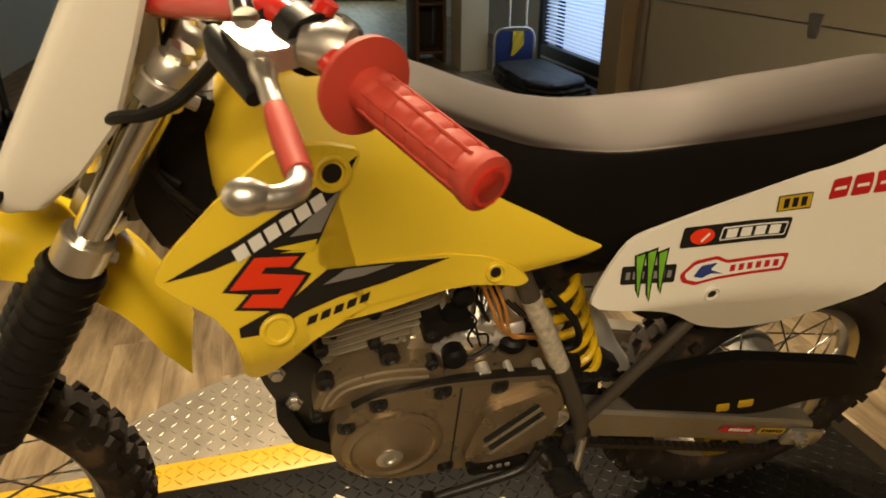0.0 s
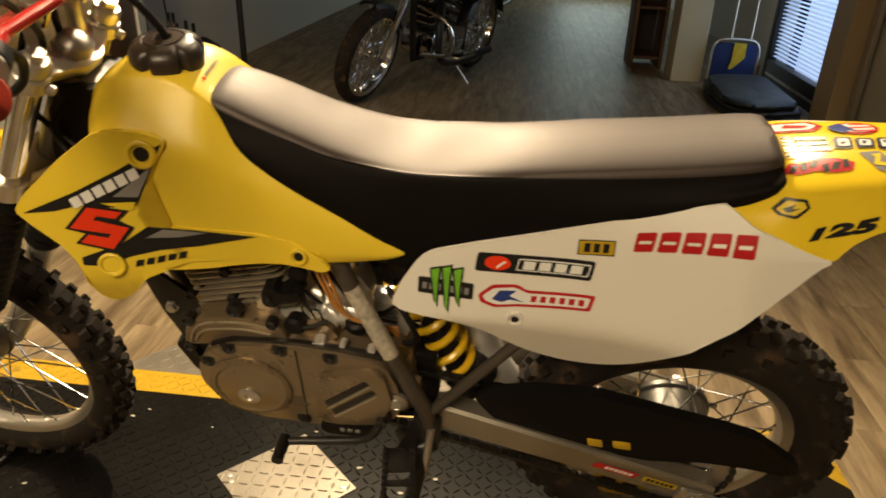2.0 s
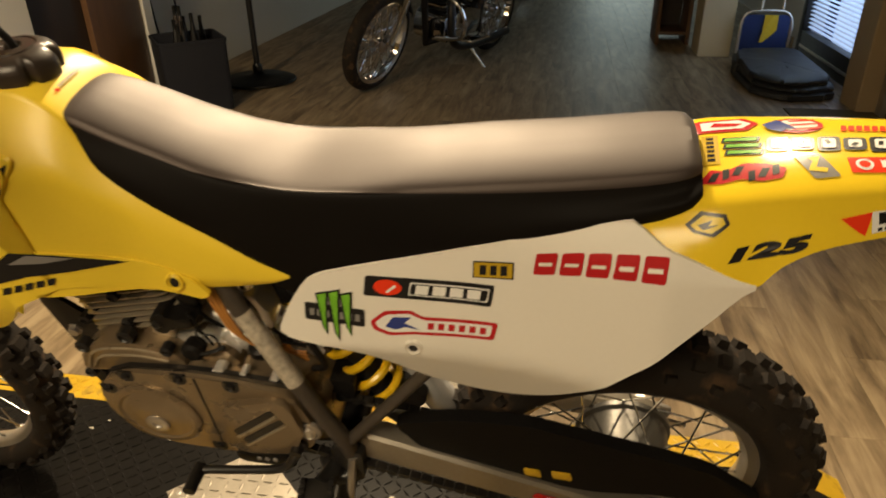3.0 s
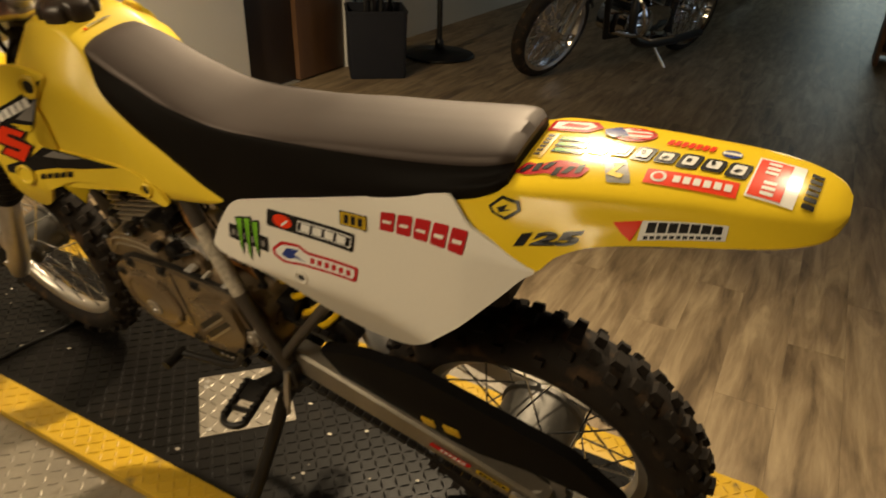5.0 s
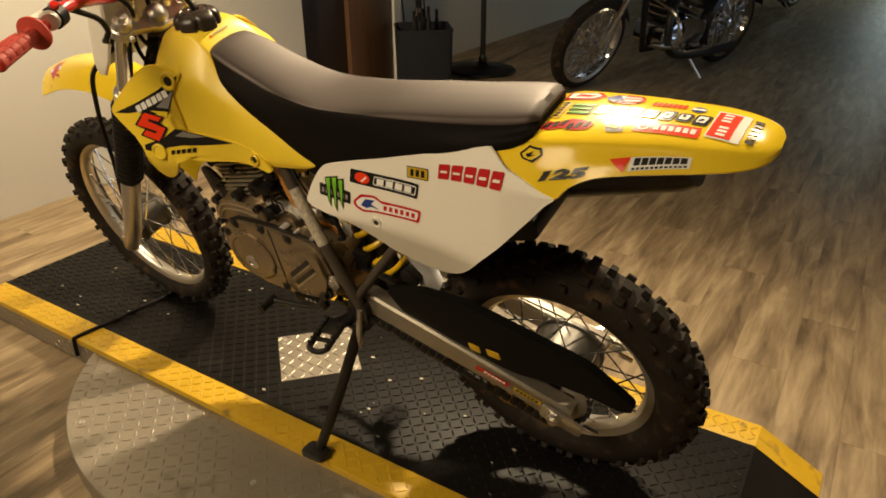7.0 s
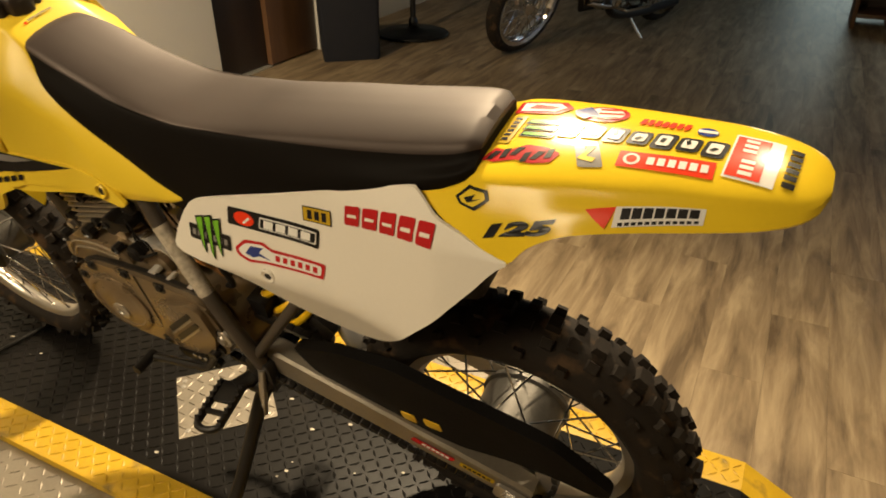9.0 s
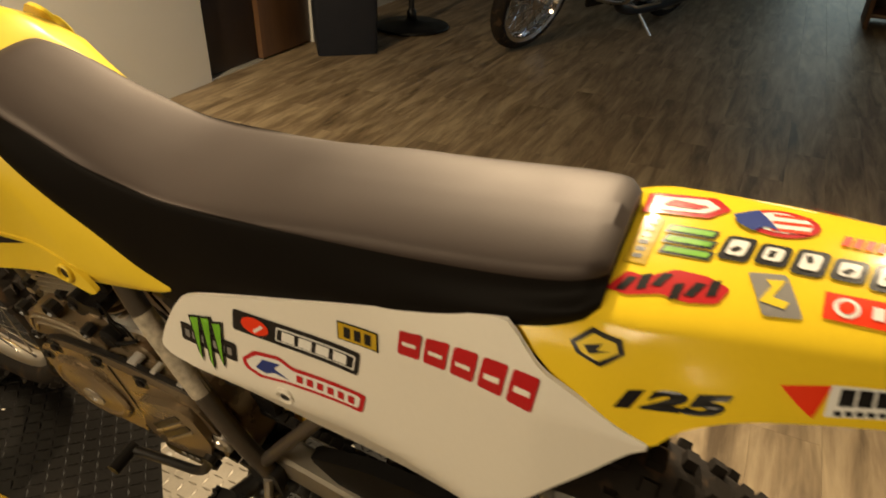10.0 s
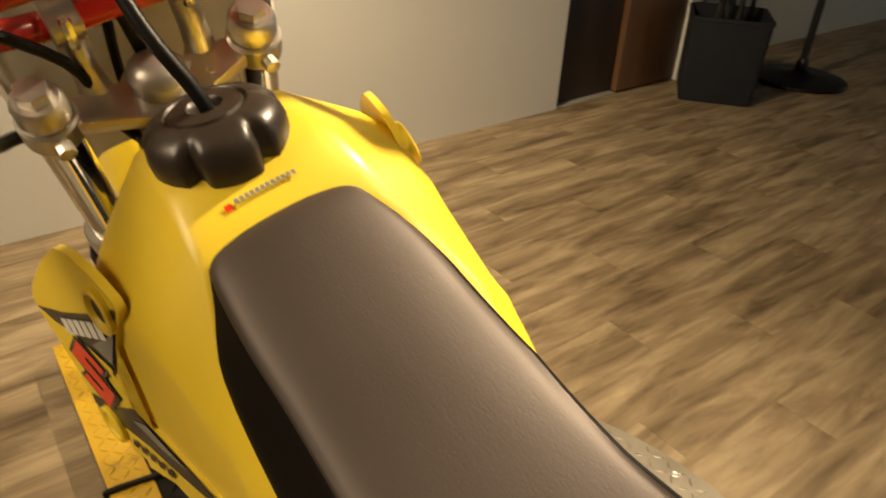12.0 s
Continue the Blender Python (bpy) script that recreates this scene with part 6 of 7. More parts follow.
part("tail_light_bracket", slabbm(rounded([(0.75, 0.82), (0.80, 0.79), (0.92, 0.835), (0.98, 0.862), (0.78, 0.84)], 0.006), -0.05, 0.05, "y", 0.004), BLACK, bike)

# -- shock --
SH_A, SH_B = V(0.335, -0.011, 0.668), V(0.447, -0.022, 0.39)
ax = (SH_B - SH_A).normalized()
u_ = ax.orthogonal().normalized()
w_ = ax.cross(u_)
shock = part("shock_absorber", tubebm([SH_A, SH_A + ax * 0.03, SH_A + ax * 0.031, SH_B - ax * 0.03, SH_B - ax * 0.029, SH_B + ax * 0.02], [0.03, 0.03, 0.02, 0.02, 0.032, 0.02], 18), BLACKMETAL, bike, "rear shock absorber")
coil, turns = [], 6.5
for k in range(int(turns * 16) + 1):
    a = 2 * math.pi * k / 16
    t = 0.12 + 0.76 * k / (turns * 16)
    coil.append(SH_A.lerp(SH_B, t) + (u_ * math.cos(a) + w_ * math.sin(a)) * 0.0335)
part("spring", tubebm(coil, 0.0068, 8), SPRING, shock, "yellow coil spring")
part("linkage", slabbm(rounded([(0.42, 0.40), (0.47, 0.395), (0.50, 0.43), (0.46, 0.46)], 0.012), -0.035, 0.035, "y", 0.004), BLACKMETAL, bike)

# -- swing arm, chain, guards --
for sgn in (-1, 1):
    a_, b_ = V(0.40, sgn * 0.088, 0.405), V(0.86, sgn * 0.092, 0.262)
    d = (b_ - a_).normalized()
    n_ = V(-d.z, 0, d.x)
    bm = bmesh.new()
    rs = []
    for t in (0.0, 0.02, 0.5, 0.98, 1.0):
        c = a_.lerp(b_, t)
        h = (0.030 - 0.004 * t) * (0.85 if t in (0.0, 1.0) else 1)
        rs.append([c + n_ * h + V(0, 0.013, 0), c + n_ * (h - 0.005) + V(0, 0.018, 0), c - n_ * (h - 0.005) + V(0, 0.018, 0), c - n_ * h + V(0, 0.013, 0), c - n_ * h - V(0, 0.013, 0), c - n_ * (h - 0.005) - V(0, 0.018, 0), c + n_ * (h - 0.005) - V(0, 0.018, 0), c + n_ * h - V(0, 0.013, 0)])
    rings(bm, rs)
    arm = part("swing_arm", bm, ARMALLOY, bike, "flat-sided dull aluminium swing arm")
    if sgn < 0:
        sa_surf = lambda u, v, l: V(u, -0.092 - 0.0185 - l + (0.86 - u) * 0.0087, v)
        sticker("arm_script", rounded(rect(0.70, 0.315, 0.075, 0.015, -17.3, 0.3), 0.004), sa_surf, DECALDARKRED, arm, 0.0016)
        bars("arm_script_lettering", 0.705, 0.3135, 0.05, 0.007, 6, sa_surf, DECALWHITE, arm, -17.3, 0.2, 0.0022)
        sticker("arm_label", rect(0.775, 0.292, 0.06, 0.014, -17.3), sa_surf, DECALGOLD, arm, 0.0016)
        bars("arm_label_lettering", 0.775, 0.292, 0.05, 0.007, 6, sa_surf, DECALBLACK, arm, -17.3, 0, 0.0022)
    part("chain_adjuster", slabbm(rounded([(0.80, 0.255), (0.885, 0.228), (0.892, 0.262), (0.81, 0.292)], 0.008), sgn * 0.112, sgn * 0.118, "y", 0.002), STEEL, bike)
    m = Matrix.Translation((0.835, sgn * 0.118, 0.268)) @ Matrix.Rotation(radians(90 if sgn < 0 else -90), 4, "X")
    part("axle_nut", lathe(bmesh.new(), [(0.017, 0), (0.017, 0.003), (0.0135, 0.003), (0.0135, 0.012), (0.008, 0.0125), (0.008, 0.017)], 6, m), STEEL, bike, "shiny rear axle nut")
    part("adjuster_bolt", tubebm([(0.885, sgn * 0.1, 0.245), (0.915, sgn * 0.1, 0.236)], 0.005, 8), CHROME, bike)
guard = part("chain_guard", slabbm(rounded([(0.46, 0.455), (0.55, 0.48), (0.65, 0.483), (0.73, 0.462), (0.86, 0.428), (0.90, 0.415), (0.985, 0.348), (0.972, 0.325), (0.90, 0.338), (0.83, 0.342), (0.75, 0.332), (0.66, 0.345), (0.58, 0.376), (0.50, 0.40)], 0.012), -0.098, -0.078, "y", 0.004), mat("matt_black_guard", (0.006, 0.0053, 0.005), 0.6, var=0.3, scale=12, bump=0.15, fine=160, spec=0.12), bike, "black plastic chain guard")
for x0, x1 in ((0.646, 0.674), (0.686, 0.718)):
    part("guide_face", slabbm(rounded([(x0, 0.378), (x1 - 0.004, 0.376), (x1, 0.358), (x0 + 0.004, 0.360)], 0.003), -0.0995, -0.097, "y", 0.0006), DECKYELLOW, guard, "yellow plastic guide face")
part("sprocket", ring_lathe(bmesh.new(), [(0.062, -0.003), (0.092, -0.003), (0.092, 0.003), (0.062, 0.003)], 56, Matrix.Translation((0.80, -0.078, 0.293)) @ Matrix.Rotation(radians(90), 4, "X")), STEEL, bike, "steel rear sprocket")
for k in range(5):
    a = 2 * math.pi * k / 5
    part("sprocket_arm", tubebm([V(0.80 + 0.03 * math.cos(a), -0.063, 0.293 + 0.03 * math.sin(a)), V(0.80 + 0.068 * math.cos(a), -0.065, 0.293 + 0.068 * math.sin(a))], 0.009, 8), STEEL, bike)
links_path = []
for k in range(29):
    t = k / 28
    links_path.append((V(0.335, -0.066, 0.475).lerp(V(0.80, -0.066, 0.387), t), -math.atan2(0.088, 0.465)))
for k in range(14):
    a = math.pi / 2 - math.pi * (k + 0.5) / 14
    links_path.append((V(0.80 + 0.094 * math.cos(a), -0.08, 0.293 + 0.094 * math.sin(a)), a - math.pi / 2))
for k in range(29):
    t = k / 28
    links_path.append((V(0.80, -0.092, 0.207).lerp(V(0.335, -0.114, 0.395), t), math.atan2(-0.188, 0.465)))
chain = part("drive_chain", tubebm([(0.335, -0.066, 0.475), (0.336, -0.066, 0.475)], 0.003, 6), BLACKMETAL, bike, "black roller chain")
proto = None
for c, a in links_path:
    if proto is None:
        bm = slabbm(rounded([(-0.0085, -0.005), (0.0085, -0.005), (0.0085, 0.005), (-0.0085, 0.005)], 0.004, 2), -0.006, 0.006)
        proto = part("link", bm, BLACKMETAL, chain)
        o = proto
    else:
        o = again(proto, Matrix.Identity(4), chain)
    o.matrix_basis = Matrix.Translation(c) @ Matrix.Rotation(-a, 4, "Y")
guide = part("chain_guide", slabbm(rounded([(0.665, 0.30), (0.775, 0.27), (0.765, 0.215), (0.735, 0.20), (0.69, 0.205), (0.675, 0.25)], 0.01), -0.085, -0.05, "y", 0.003), GOLD, bike, "gold chain guide bracket")
for x, z in ((0.70, 0.235), (0.738, 0.222)):
    part("guide_window", slabbm(rounded([(x - 0.014, z + 0.02), (x + 0.014, z + 0.012), (x + 0.012, z - 0.012), (x - 0.008, z - 0.008)], 0.004), -0.0862, -0.0845, "y"), BLACK, guide)
part("brake_arm", tubebm([(0.80, -0.06, 0.293), (0.73, -0.075, 0.36), (0.60, -0.06, 0.37)], 0.007, 8), STEEL, bike)

# -- exhaust --
part("exhaust_header", tubebm(spline([(0.06, 0.03, 0.63), (0.0, 0.05, 0.60), (0.0, 0.095, 0.52), (0.08, 0.125, 0.50), (0.25, 0.125, 0.52), (0.42, 0.105, 0.47), (0.46, 0.10, 0.50), (0.52, 0.105, 0.58)], 6), 0.016, 14), CHROME, bike, "chrome exhaust header pipe")
part("heat_shield", tubebm(spline([(0.44, 0.06, 0.44), (0.47, 0.055, 0.50), (0.50, 0.06, 0.58), (0.53, 0.065, 0.63)], 4), [0.022, 0.028, 0.03, 0.03, 0.03, 0.03, 0.03, 0.03, 0.03, 0.03, 0.03, 0.03, 0.024], 16), WHITE, bike, "pale silver heat shield")
mf = part("muffler", tubebm([(0.52, 0.105, 0.58), (0.56, 0.11, 0.60), (0.62, 0.112, 0.625), (0.985, 0.098, 0.745), (1.005, 0.097, 0.752)], [0.018, 0.03, 0.043, 0.043, 0.036], 22), BLACKMETAL, bike, "black muffler under the tail")
part("tailpipe", tubebm([(1.0, 0.097, 0.75), (1.022, 0.096, 0.757)], 0.014, 14), BLACKMETAL, mf)

# -- stand, pegs, levers --
ks = part("side_stand", tubebm(spline([(0.388, -0.108, 0.352), (0.382, -0.14, 0.325), (0.36, -0.22, 0.21), (0.335, -0.305, 0.098)], 5), [0.017, 0.017, 0.016, 0.015, 0.014, 0.013, 0.013, 0.0125, 0.0125, 0.012, 0.012, 0.012, 0.012, 0.012, 0.012, 0.0115], 12), BLACKMETAL, bike, "black side stand, folded out")
part("stand_foot", slabbm(rounded([(-0.03, -0.022), (0.03, -0.02), (0.03, 0.02), (-0.03, 0.022)], 0.01), 0.0, 0.013, "z", 0.003, Matrix.Translation((0.332, -0.318, 0.0885)) @ pose(0, 0, 0, -LEAN_DEG)), BLACKMETAL, ks)
part("stand_spring", tubebm([(0.40, -0.125, 0.40), (0.388, -0.15, 0.30)], 0.0065, 8), STEEL, ks)
part("stand_mount", slabbm(rounded([(0.365, 0.33), (0.41, 0.335), (0.415, 0.41), (0.37, 0.42)], 0.01), -0.125, -0.09, "y", 0.004), BLACKMETAL, bike)
for sgn in (-1, 1):
    peg = part("foot_peg", tubebm([(0.372, sgn * 0.105, 0.358), (0.364, sgn * 0.135, 0.366), (0.356, sgn * 0.158, 0.372)], [0.016, 0.014, 0.013], 12), BLACKMETAL, bike, "wide black foot peg with saw teeth")
    lean_in = Matrix.Translation((0.352, sgn * 0.152, 0.376)) @ Matrix.Rotation(radians(8), 4, "Z")
    for x in (-0.021, 0.021):
        rail = part("peg_rail", boxbm((x - 0.004, min(0, sgn * 0.082), -0.007), (x + 0.004, max(0, sgn * 0.082), 0.006), 0.0015), BLACKMETAL, peg)
        rail.matrix_basis = lean_in
        for k in range(7):
            y = sgn * (0.008 + 0.0115 * k)
            tooth = part("tooth", slabbm([(y - 0.0045, 0.004), (y, 0.0115), (y + 0.0045, 0.004)], x - 0.0035, x + 0.0035, "x"), BLACKMETAL, rail, smooth=False)
            tooth.matrix_basis = Matrix.Identity(4)
    end = part("peg_end", tubebm([V(0.021 * math.cos(math.pi * k / 8), sgn * (0.08 + 0.013 * math.sin(math.pi * k / 8)), 0) for k in range(9)], 0.0062, 8), BLACKMETAL, peg)
    web = part("peg_web", boxbm((-0.018, min(0.0, sgn * 0.04), -0.005), (0.018, max(0.0, sgn * 0.04), 0.003), 0.001), BLACKMETAL, peg)
    cross = part("peg_bar", boxbm((-0.018, sgn * 0.06 - 0.004, -0.004), (0.018, sgn * 0.06 + 0.004, 0.004), 0.001), BLACKMETAL, peg)
    for o in (end, web, cross):
        o.matrix_basis = lean_in
part("peg_bracket", tubebm(spline([(0.345, -0.10, 0.352), (0.365, -0.128, 0.348), (0.39, -0.125, 0.352), (0.41, -0.105, 0.365)], 5), 0.012, 10), BLACKMETAL, bike, "black tube bracket of the foot peg")
sl = part("shift_lever", tubebm(spline([(0.325, -0.142, 0.425), (0.30, -0.150, 0.392), (0.24, -0.152, 0.378), (0.185, -0.155, 0.372), (0.168, -0.158, 0.372)], 4), 0.0068, 10), BLACKMETAL, bike, "black folding gear lever")
part("lever_tip", tubebm([(0.166, -0.150, 0.372), (0.166, -0.195, 0.374)], 0.0098, 10), BLACK, sl)
part("brake_pedal", tubebm(spline([(0.35, 0.12, 0.36), (0.28, 0.14, 0.355), (0.20, 0.145, 0.375)], 4), 0.008, 8), STEEL, bike)

# ---- the motorcycle lift ----
DECK, X0, X1, Y0, Y1 = 0.084, -1.09, 1.175, -0.305, 0.332
lift = empty("motorcycle_lift", pose(0, 0, 0), "low black motorcycle lift with yellow edge stripes, scuffed", "lift")
part("deck", boxbm((X0, Y0 + 0.078, 0.066), (X1, Y1 - 0.082, DECK), 0.0015), DECKBLACK, lift, "black painted tread plate deck")
part("edge_stripe", boxbm((X0, Y0, 0.066), (X1, Y0 + 0.0775, DECK + 0.0004), 0.0015), DECKYELLOW, lift, "yellow painted edge stripe")
part("edge_stripe", boxbm((X0, Y1 - 0.0815, 0.066), (X1, Y1, DECK + 0.0004), 0.0015), DECKYELLOW, lift, "yellow painted edge stripe")
part("skirt", boxbm((X0, Y0 + 0.001, 0.004), (X1, Y0 + 0.005, 0.0655)), PLATE, lift, "bare tread plate skirt")
part("skirt", boxbm((X0, Y1 - 0.005, 0.004), (X1, Y1 - 0.001, 0.0655)), PLATE, lift, "bare tread plate skirt")
part("front_skirt", boxbm((X0, Y0 + 0.006, 0.004), (X0 + 0.004, Y1 - 0.006, 0.0655)), DECKBLACK, lift)
for y0, y1, mt in ((Y0, Y0 + 0.0775, DECKYELLOW), (Y0 + 0.078, Y1 - 0.082, DECKBLACK), (Y1 - 0.0815, Y1, DECKYELLOW)):
    part("ramp", slabbm([(X1, DECK - 0.001), (X1 + 0.147, 0.006), (X1 + 0.147, 0.0), (X1, 0.06)], y0, y1, "y"), mt, lift)
CX, CY, CR = 0.06, 0.028, 0.65
disc = part("turntable", lathe(bmesh.new(), [(CR, 0.003), (CR, 0.05), (CR - 0.002, 0.052), (CR - 0.03, 0.052), (0.0, 0.052)], 96, pose(CX, CY, 0.013)), PLATE, lift, "round bare tread plate turntable under the deck")
for k in range(20):
    a = 2 * math.pi * (k + 0.3) / 20
    r = CR - 0.035 if k % 2 else CR - 0.16
    x, y = CX + r * math.cos(a), CY + r * math.sin(a)
    if y < Y0 - 0.01 or y > Y1 + 0.01:
        part("screw", lathe(bmesh.new(), [(0.008, 0.0648), (0.008, 0.0665), (0.006, 0.0672), (0.003, 0.066)], 10, Matrix.Translation((x, y, 0))), STEEL, disc)
SQ = [(-0.078, 0.003), (0.076, -0.143), (0.222, 0.008), (0.068, 0.154)]
hatch = part("hatch", slabbm(SQ, DECK + 0.0006, DECK + 0.003, "z"), PLATE, lift, "bare tread plate hatch")
for u, v in ((0.09, 0.09), (0.91, 0.09), (0.09, 0.91), (0.91, 0.91), (0.18, 0.07)):
    p = V(*SQ[0], 0) + (V(*SQ[1], 0) - V(*SQ[0], 0)) * u + (V(*SQ[3], 0) - V(*SQ[0], 0)) * v
    part("screw", lathe(bmesh.new(), [(0.006, DECK + 0.003), (0.006, DECK + 0.0042), (0.004, DECK + 0.0046)], 10, Matrix.Translation((p.x, p.y, 0))), STEEL, hatch)


def lugs(name, inside, x0, x1, y0, y1, z, material, parent, pitch=0.0215, turn=0.0, size=(0.0122, 0.0034, 0.0024), label="raised tread plate lugs", vertical=False):
    """Raised lozenges in the crossed pattern of tread plate."""
    verts, faces = [], []
    L, W, H = size
    c, s = math.cos(radians(turn)), math.sin(radians(turn))
    n = int(max(x1 - x0, y1 - y0) / pitch * 1.5) + 2
    mx, my = (x0 + x1) / 2, (y0 + y1) / 2
    for i in range(-n, n + 1):
        for j in range(-n, n + 1):
            u, v = i * pitch, j * pitch
            x, y = mx + u * c - v * s, my + u * s + v * c
            if not (x0 < x < x1 and y0 < y < y1 and inside(x, y)):
                continue
            a = radians(turn + (45 if (i + j) % 2 else -45))
            d, e = (math.cos(a), math.sin(a)), (-math.sin(a), math.cos(a))
            k = len(verts)
            for q, r, h in ((-1, 0, 0), (0, -1, 0), (1, 0, 0), (0, 1, 0), (-0.55, 0, 1), (0.55, 0, 1)):
                px, py = x + d[0] * q * L + e[0] * r * W, y + d[1] * q * L + e[1] * r * W
                verts.append((px, z - h * H, py) if vertical else (px, py, z + h * H))
            faces += [(k, k + 1, k + 5, k + 4), (k + 1, k + 2, k + 5), (k + 2, k + 3, k + 4, k + 5), (k + 3, k, k + 4)]
    me = bpy.data.meshes.new(name)
    me.from_pydata(verts, [], faces)
    me.materials.append(material)
    ob = new(name, me)
    ob.parent = parent
    return tagged(ob, label, "", "", "stuff")


def in_square(x, y):
    p = V(x, y, 0) - V(*SQ[0], 0)
    a, b = V(*SQ[1], 0) - V(*SQ[0], 0), V(*SQ[3], 0) - V(*SQ[0], 0)
    u, v = p.dot(a) / a.length_squared, p.dot(b) / b.length_squared
    return 0.03 < u < 0.97 and 0.03 < v < 0.97


def near_square(x, y):
    p = V(x, y, 0) - V(*SQ[0], 0)
    a, b = V(*SQ[1], 0) - V(*SQ[0], 0), V(*SQ[3], 0) - V(*SQ[0], 0)
    u, v = p.dot(a) / a.length_squared, p.dot(b) / b.length_squared
    return -0.06 < u < 1.06 and -0.06 < v < 1.06


lugs("deck_tread", lambda x, y: not near_square(x, y), X0, X1, Y0 + 0.08, Y1 - 0.084, DECK, DECKBLACK, lift)
lugs("stripe_tread", lambda x, y: True, X0, X1, Y0 + 0.004, Y0 + 0.074, DECK + 0.0004, DECKYELLOW, lift)
lugs("stripe_tread", lambda x, y: True, X0, X1, Y1 - 0.078, Y1 - 0.004, DECK + 0.0004, DECKYELLOW, lift)
lugs("hatch_tread", in_square, -0.1, 0.24, -0.16, 0.17, DECK + 0.003, PLATE, lift, 0.024, -43)
lugs("turntable_tread", lambda x, y: math.hypot(x - CX, y - CY) < CR - 0.012 and (y < Y0 - 0.012 or y > Y1 + 0.012), CX - CR, CX + CR, CY - CR, CY + CR, 0.065, PLATE, lift, 0.027, 0, (0.0125, 0.0032, 0.0019))
lugs("skirt_tread", lambda x, y: True, X0, X1, 0.01, 0.062, Y0 + 0.001, PLATE, lift, 0.02, 0, (0.0095, 0.003, 0.0018), vertical=True)

# pale flecks and scuffs lying on the deck
random.seed(33)
verts, faces = [], []
for k in range(46):
    x, y, r = random.uniform(X0 + 0.1, X1 - 0.05), random.uniform(Y0 + 0.09, Y1 - 0.1), random.uniform(0.0015, 0.0045)
    n0 = len(verts)
    turn_ = random.uniform(0, 6.28)
    for c in range(5):
        a = turn_ + 2 * math.pi * c / 5
        q = r * random.uniform(0.5, 1.3)
        verts.append((x + q * 1.7 * math.cos(a), y + q * math.sin(a), DECK + 0.0028))
    faces.append(tuple(range(n0, n0 + 5)))
me = bpy.data.meshes.new("deck_debris")
me.from_pydata(verts, [], faces)
me.materials.append(mat("pale_grit", (0.42, 0.38, 0.31), 0.8, var=0.3, scale=90))
ob = new("deck_debris", me)
ob.parent = lift
tagged(ob, "pale grit and scuffs on the black deck", "", "", "stuff")

# tie-down strap from the front wheel over the deck edge
strap = tagged(link("tie_down_strap", tubebm(spline([(-0.53, 0.03, 0.098), (-0.545, -0.08, 0.093), (-0.56, -0.2, 0.091), (-0.575, -0.3, 0.0895), (-0.577, -0.311, 0.078), (-0.577, -0.313, 0.03)], 6), 0.0055, 8), BLACK), "thin black tie-down strap across the lift deck", "strap")

# ---- parked cruiser motorcycles ----


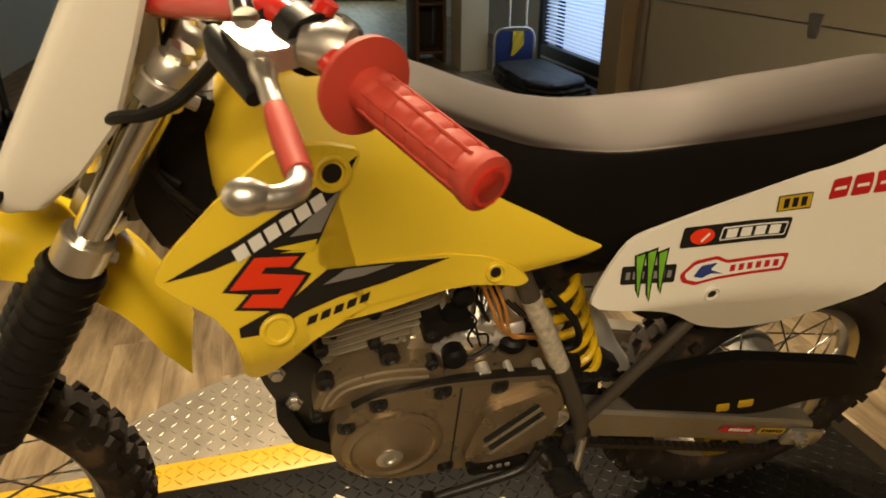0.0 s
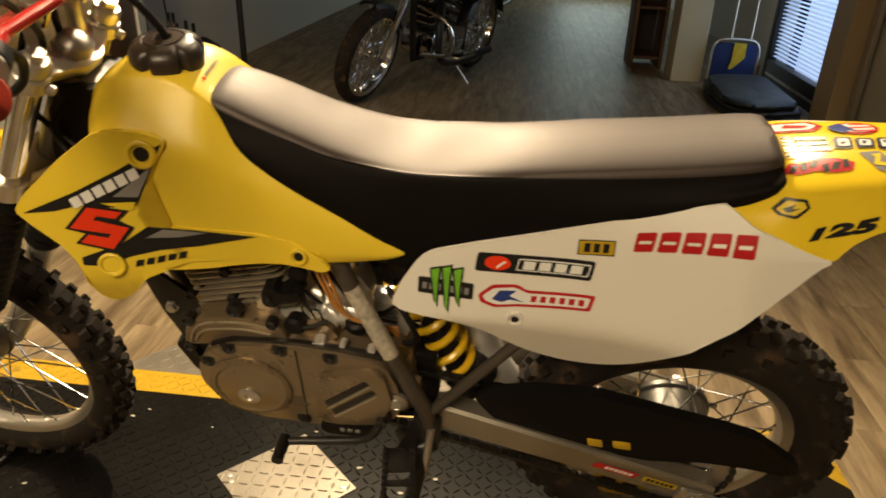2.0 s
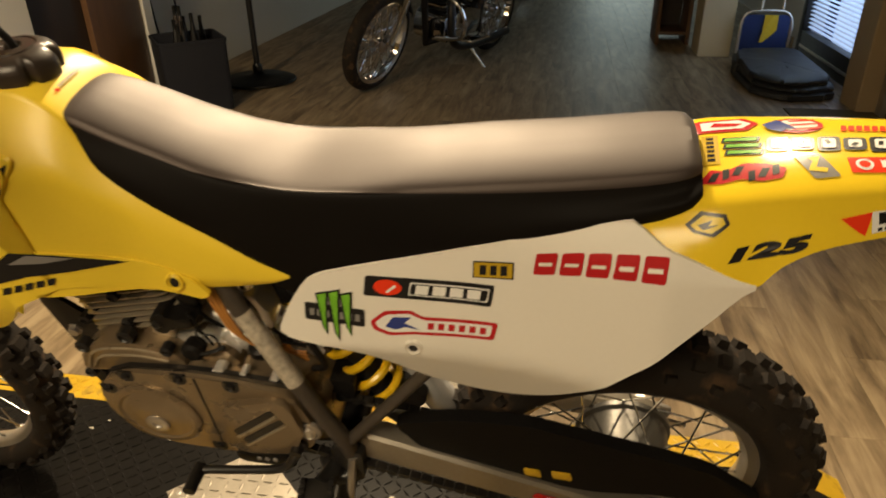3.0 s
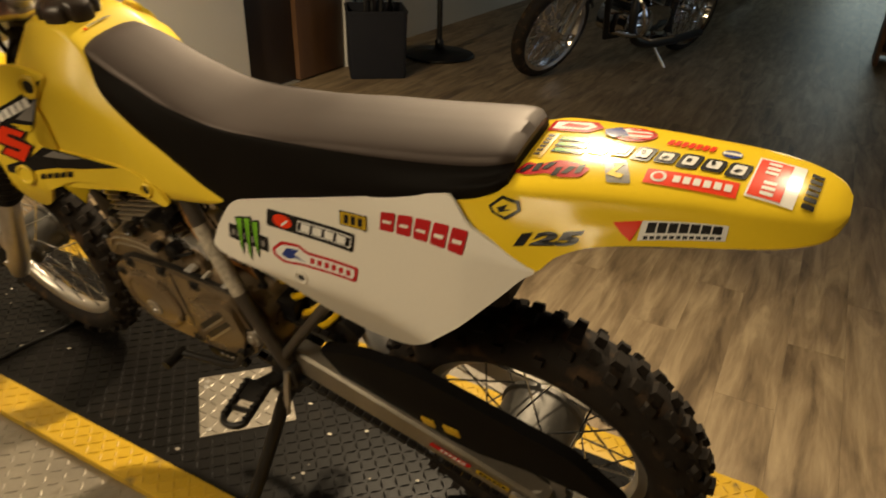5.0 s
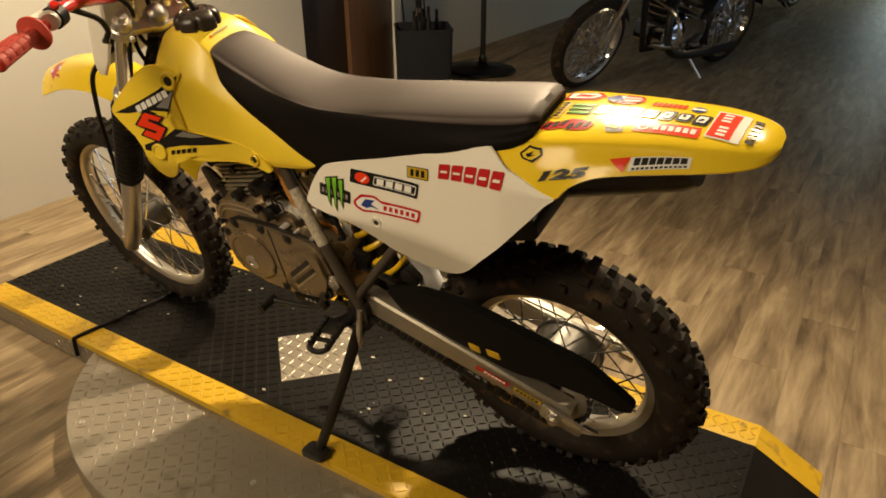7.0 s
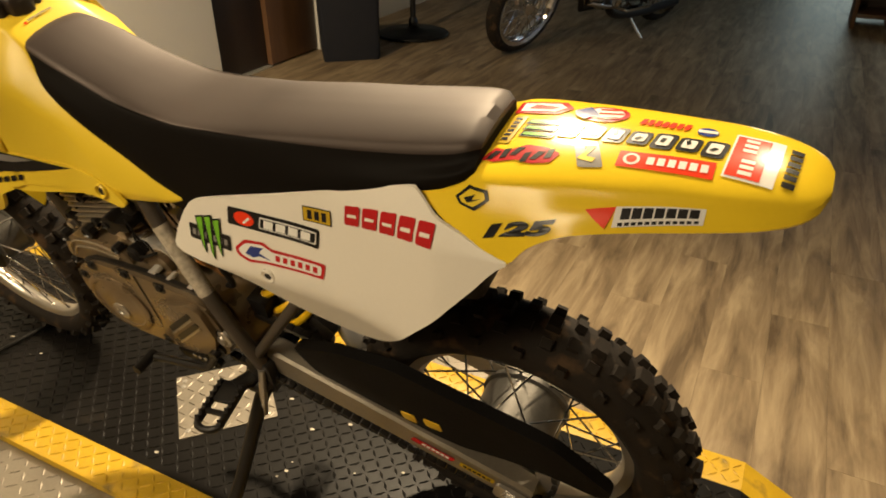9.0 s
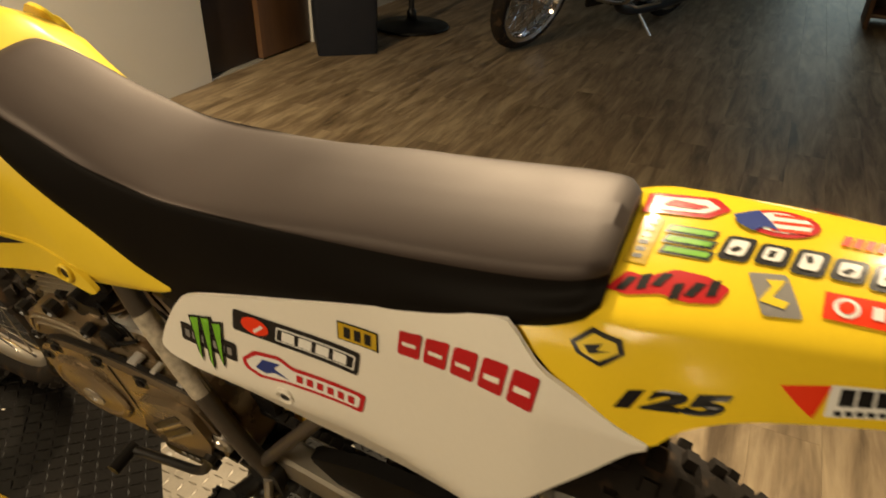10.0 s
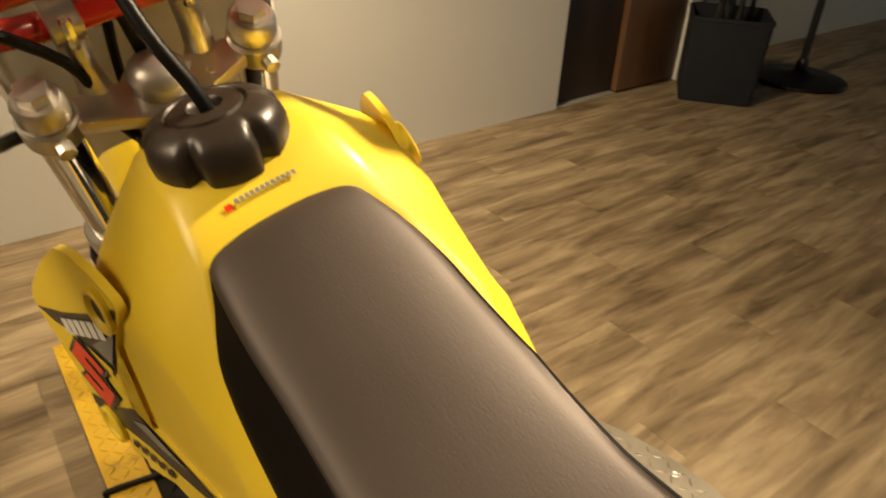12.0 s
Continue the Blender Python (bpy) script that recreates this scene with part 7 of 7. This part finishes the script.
def cruiser(m, group):
    """A dark cruiser with laced chrome wheels, seen from its front left."""
    c = empty("cruiser_motorcycle", m, "black and chrome cruiser motorcycle parked on its stand", "motorcycle", group)

    def cw(x, R, y=0.0, steer=0.0, tip=0.0):
        T = pose(x, y, R, tip, 0, steer) @ Matrix.Rotation(radians(90), 4, "X")
        r = part("wheel", ring_lathe(bmesh.new(), [(R - 0.085, -0.038), (R - 0.06, -0.046), (R - 0.06, 0.046), (R - 0.085, 0.038), (R - 0.1, 0)], 48, T), CHROME, c)
        bm = bmesh.new()
        ring_lathe(bm, [((R - 0.045) + 0.045 * math.cos(2 * math.pi * k / 14), 0.05 * math.sin(2 * math.pi * k / 14)) for k in range(14)], 48, T)
        part("tyre", bm, RUBBER, r)
        part("hub", lathe(bmesh.new(), [(0.03, -0.07), (0.055, -0.055), (0.035, -0.03), (0.035, 0.03), (0.055, 0.055), (0.03, 0.07)], 20, T), CHROME, r)
        for k in range(40):
            a = 2 * math.pi * k / 40
            s = 1 if k % 2 else -1
            o = 0.5 if (k // 2) % 2 else -0.5
            part("spoke", tubebm([T @ V(0.05 * math.cos(a + o), 0.05 * math.sin(a + o), s * 0.045), T @ V((R - 0.085) * math.cos(a), (R - 0.085) * math.sin(a), 0)], 0.0042, 5), CHROME, r)
        part("brake_disc", ring_lathe(bmesh.new(), [(0.08, -0.062), (0.14, -0.062), (0.14, -0.057), (0.08, -0.057)], 36, T), STEEL, r)
    cw(0.0, 0.33, 0, 2, 9)
    cw(1.6, 0.33)
    for y in (-0.1, 0.1):
        part("fork_leg", tubebm([(0.0, y, 0.33), (0.17, y, 0.62), (0.40, y, 1.02)], [0.03, 0.027, 0.022], 12), CHROME, c)
    part("front_fender", ring_lathe_arc(0.36, 0.07, 25, 100, (0, 0, 0.33)), BLACKMETAL, c)
    part("down_tube", tubebm([(0.45, 0, 0.95), (0.52, 0, 0.55), (0.60, 0, 0.22), (1.2, 0, 0.22), (1.35, 0, 0.5)], 0.025, 10), BLACKMETAL, c)
    part("engine_block", slabbm(rounded([(0.62, 0.24), (1.12, 0.24), (1.15, 0.42), (0.9, 0.46), (0.62, 0.42)], 0.05), -0.13, 0.13, "y", 0.02), CHROME, c)
    for x, t in ((0.76, -20), (0.98, 22)):
        for k in range(9):
            part("fin", slabbm(rounded([(-0.075, -0.085), (0.075, -0.085), (0.075, 0.085), (-0.075, 0.085)], 0.03), 0.03 * k, 0.03 * k + 0.012, "z", 0, pose(x, 0, 0.44, 0, t)), BLACKMETAL if k % 2 else CHROME, c)
    for y in (-0.135, 0.135):
        part("round_cover", lathe(bmesh.new(), [(0.12, 0), (0.115, 0.02), (0.07, 0.035), (0.0, 0.04)], 28, Matrix.Translation((0.78, y, 0.33)) @ Matrix.Rotation(radians(90 if y < 0 else -90), 4, "X")), CHROME, c)
    part("exhaust_pipe", tubebm(spline([(0.74, -0.1, 0.62), (0.6, -0.18, 0.5), (0.66, -0.2, 0.26), (1.0, -0.2, 0.2), (1.5, -0.2, 0.22)], 5), 0.03, 12), BLACKMETAL, c)
    part("highway_bar", tubebm(spline([(0.52, -0.05, 0.62), (0.5, -0.3, 0.55), (0.55, -0.32, 0.35), (0.6, -0.06, 0.27)], 5), 0.014, 8), CHROME, c)
    part("foot_board", boxbm((0.62, -0.36, 0.30), (0.9, -0.24, 0.32), 0.006), CHROME, c)
    part("kick_stand", tubebm([(0.92, -0.12, 0.25), (1.0, -0.33, 0.012)], 0.011, 8), STEEL, c)
    part("tank", tubebm([(0.42, 0, 0.93), (0.5, 0, 0.92), (0.75, 0, 0.88), (0.98, 0, 0.82), (1.02, 0, 0.80)], [0.05, 0.11, 0.14, 0.08, 0.03], 20), BLACKMETAL, c)
    part("seat", tubebm([(1.0, 0, 0.72), (1.1, 0, 0.71), (1.3, 0, 0.7), (1.45, 0, 0.76), (1.5, 0, 0.78)], [0.06, 0.13, 0.15, 0.12, 0.05], 18), BLACKVINYL, c)
    part("rear_fender", ring_lathe_arc(0.38, 0.09, 20, 160, (1.6, 0, 0.33)), BLACKMETAL, c)
    part("handlebar", tubebm(spline([(0.55, -0.4, 1.1), (0.46, -0.3, 1.13), (0.42, -0.1, 1.05), (0.42, 0.1, 1.05), (0.46, 0.3, 1.13), (0.55, 0.4, 1.1)], 5), 0.0125, 10), CHROME, c)
    part("headlamp", lathe(bmesh.new(), [(0.03, -0.1), (0.08, -0.05), (0.09, 0.0), (0.085, 0.01), (0.0, 0.015)], 24, pose(0.27, 0, 0.92, 0, -80)), CHROME, c)
    return c


def ring_lathe_arc(R, w, a0, a1, at):
    bm, rs = bmesh.new(), []
    for k in range(17):
        a = radians(a0 + (a1 - a0) * k / 16)
        row = []
        for r, y in ((R, 0), (R - 0.012, w * 0.8), (R - 0.04, w), (R - 0.044, w - 0.004), (R - 0.016, w * 0.75), (R - 0.006, 0), (R - 0.016, -w * 0.75), (R - 0.044, -w + 0.004), (R - 0.04, -w), (R - 0.012, -w * 0.8)):
            row.append(V(at[0] + r * math.cos(a), at[1] + y, at[2] + r * math.sin(a)))
        rs.append(row)
    rings(bm, rs)
    return bm


one = cruiser(pose(-0.575, 3.55, 0, 9, 0, 68), "parked cruisers")
two = copy_thing(one, pose(-0.35, 7.35, 0, 9, 0, 75))

# ---- floor planks, last ----
PW, PL = 0.152, 0.914
base = None
random.seed(21)
near, far = [], []
nx = int((2.5 + 1.83) / PW) + 2
for i in range(-1, nx):
    x = -2.0 + i * PW
    off = (i * 0.37 % 1.0) * PL
    for j in range(-1, 18):
        y = -3.3 + j * PL + off
        if y + PL < -3.3 or y > 12.2 or x > 2.5:
            continue
        (near if (-1.9 < x < 1.7 and -1.3 < y + PL / 2 < 4.6) else far).append((x, y))
for x, y in near[:295]:
    if base is None:
        bm = boxbm((0.0002, 0.0002, -0.004), (PW - 0.0002, PL - 0.0002, 0.0), 0.0003)
        base = part("plank", bm, WOOD, floor, smooth=False)
        base.matrix_basis = pose(x, y, 0)
    else:
        again(base, pose(x, y, 0), floor)
verts, faces = [], []
for x, y in far + near[295:]:
    k = len(verts)
    y1 = min(y + PL, 12.2)
    for a, b in ((x + 0.0006, y + 0.0006), (x + PW - 0.0006, y + 0.0006), (x + PW - 0.0006, y1 - 0.0006), (x + 0.0006, y1 - 0.0006)):
        verts += [(a, b, 0.0), (a, b, -0.004)]
    faces += [(k, k + 2, k + 4, k + 6), (k, k + 1, k + 3, k + 2), (k + 2, k + 3, k + 5, k + 4), (k + 4, k + 5, k + 7, k + 6), (k + 6, k + 7, k + 1, k)]
me = bpy.data.meshes.new("floor_boards")
me.from_pydata(verts, [], faces)
me.materials.append(WOOD)
ob = new("floor_boards", me)
ob.parent = floor
tagged(ob, "rustic brown vinyl planks farther off", "", "", "stuff")
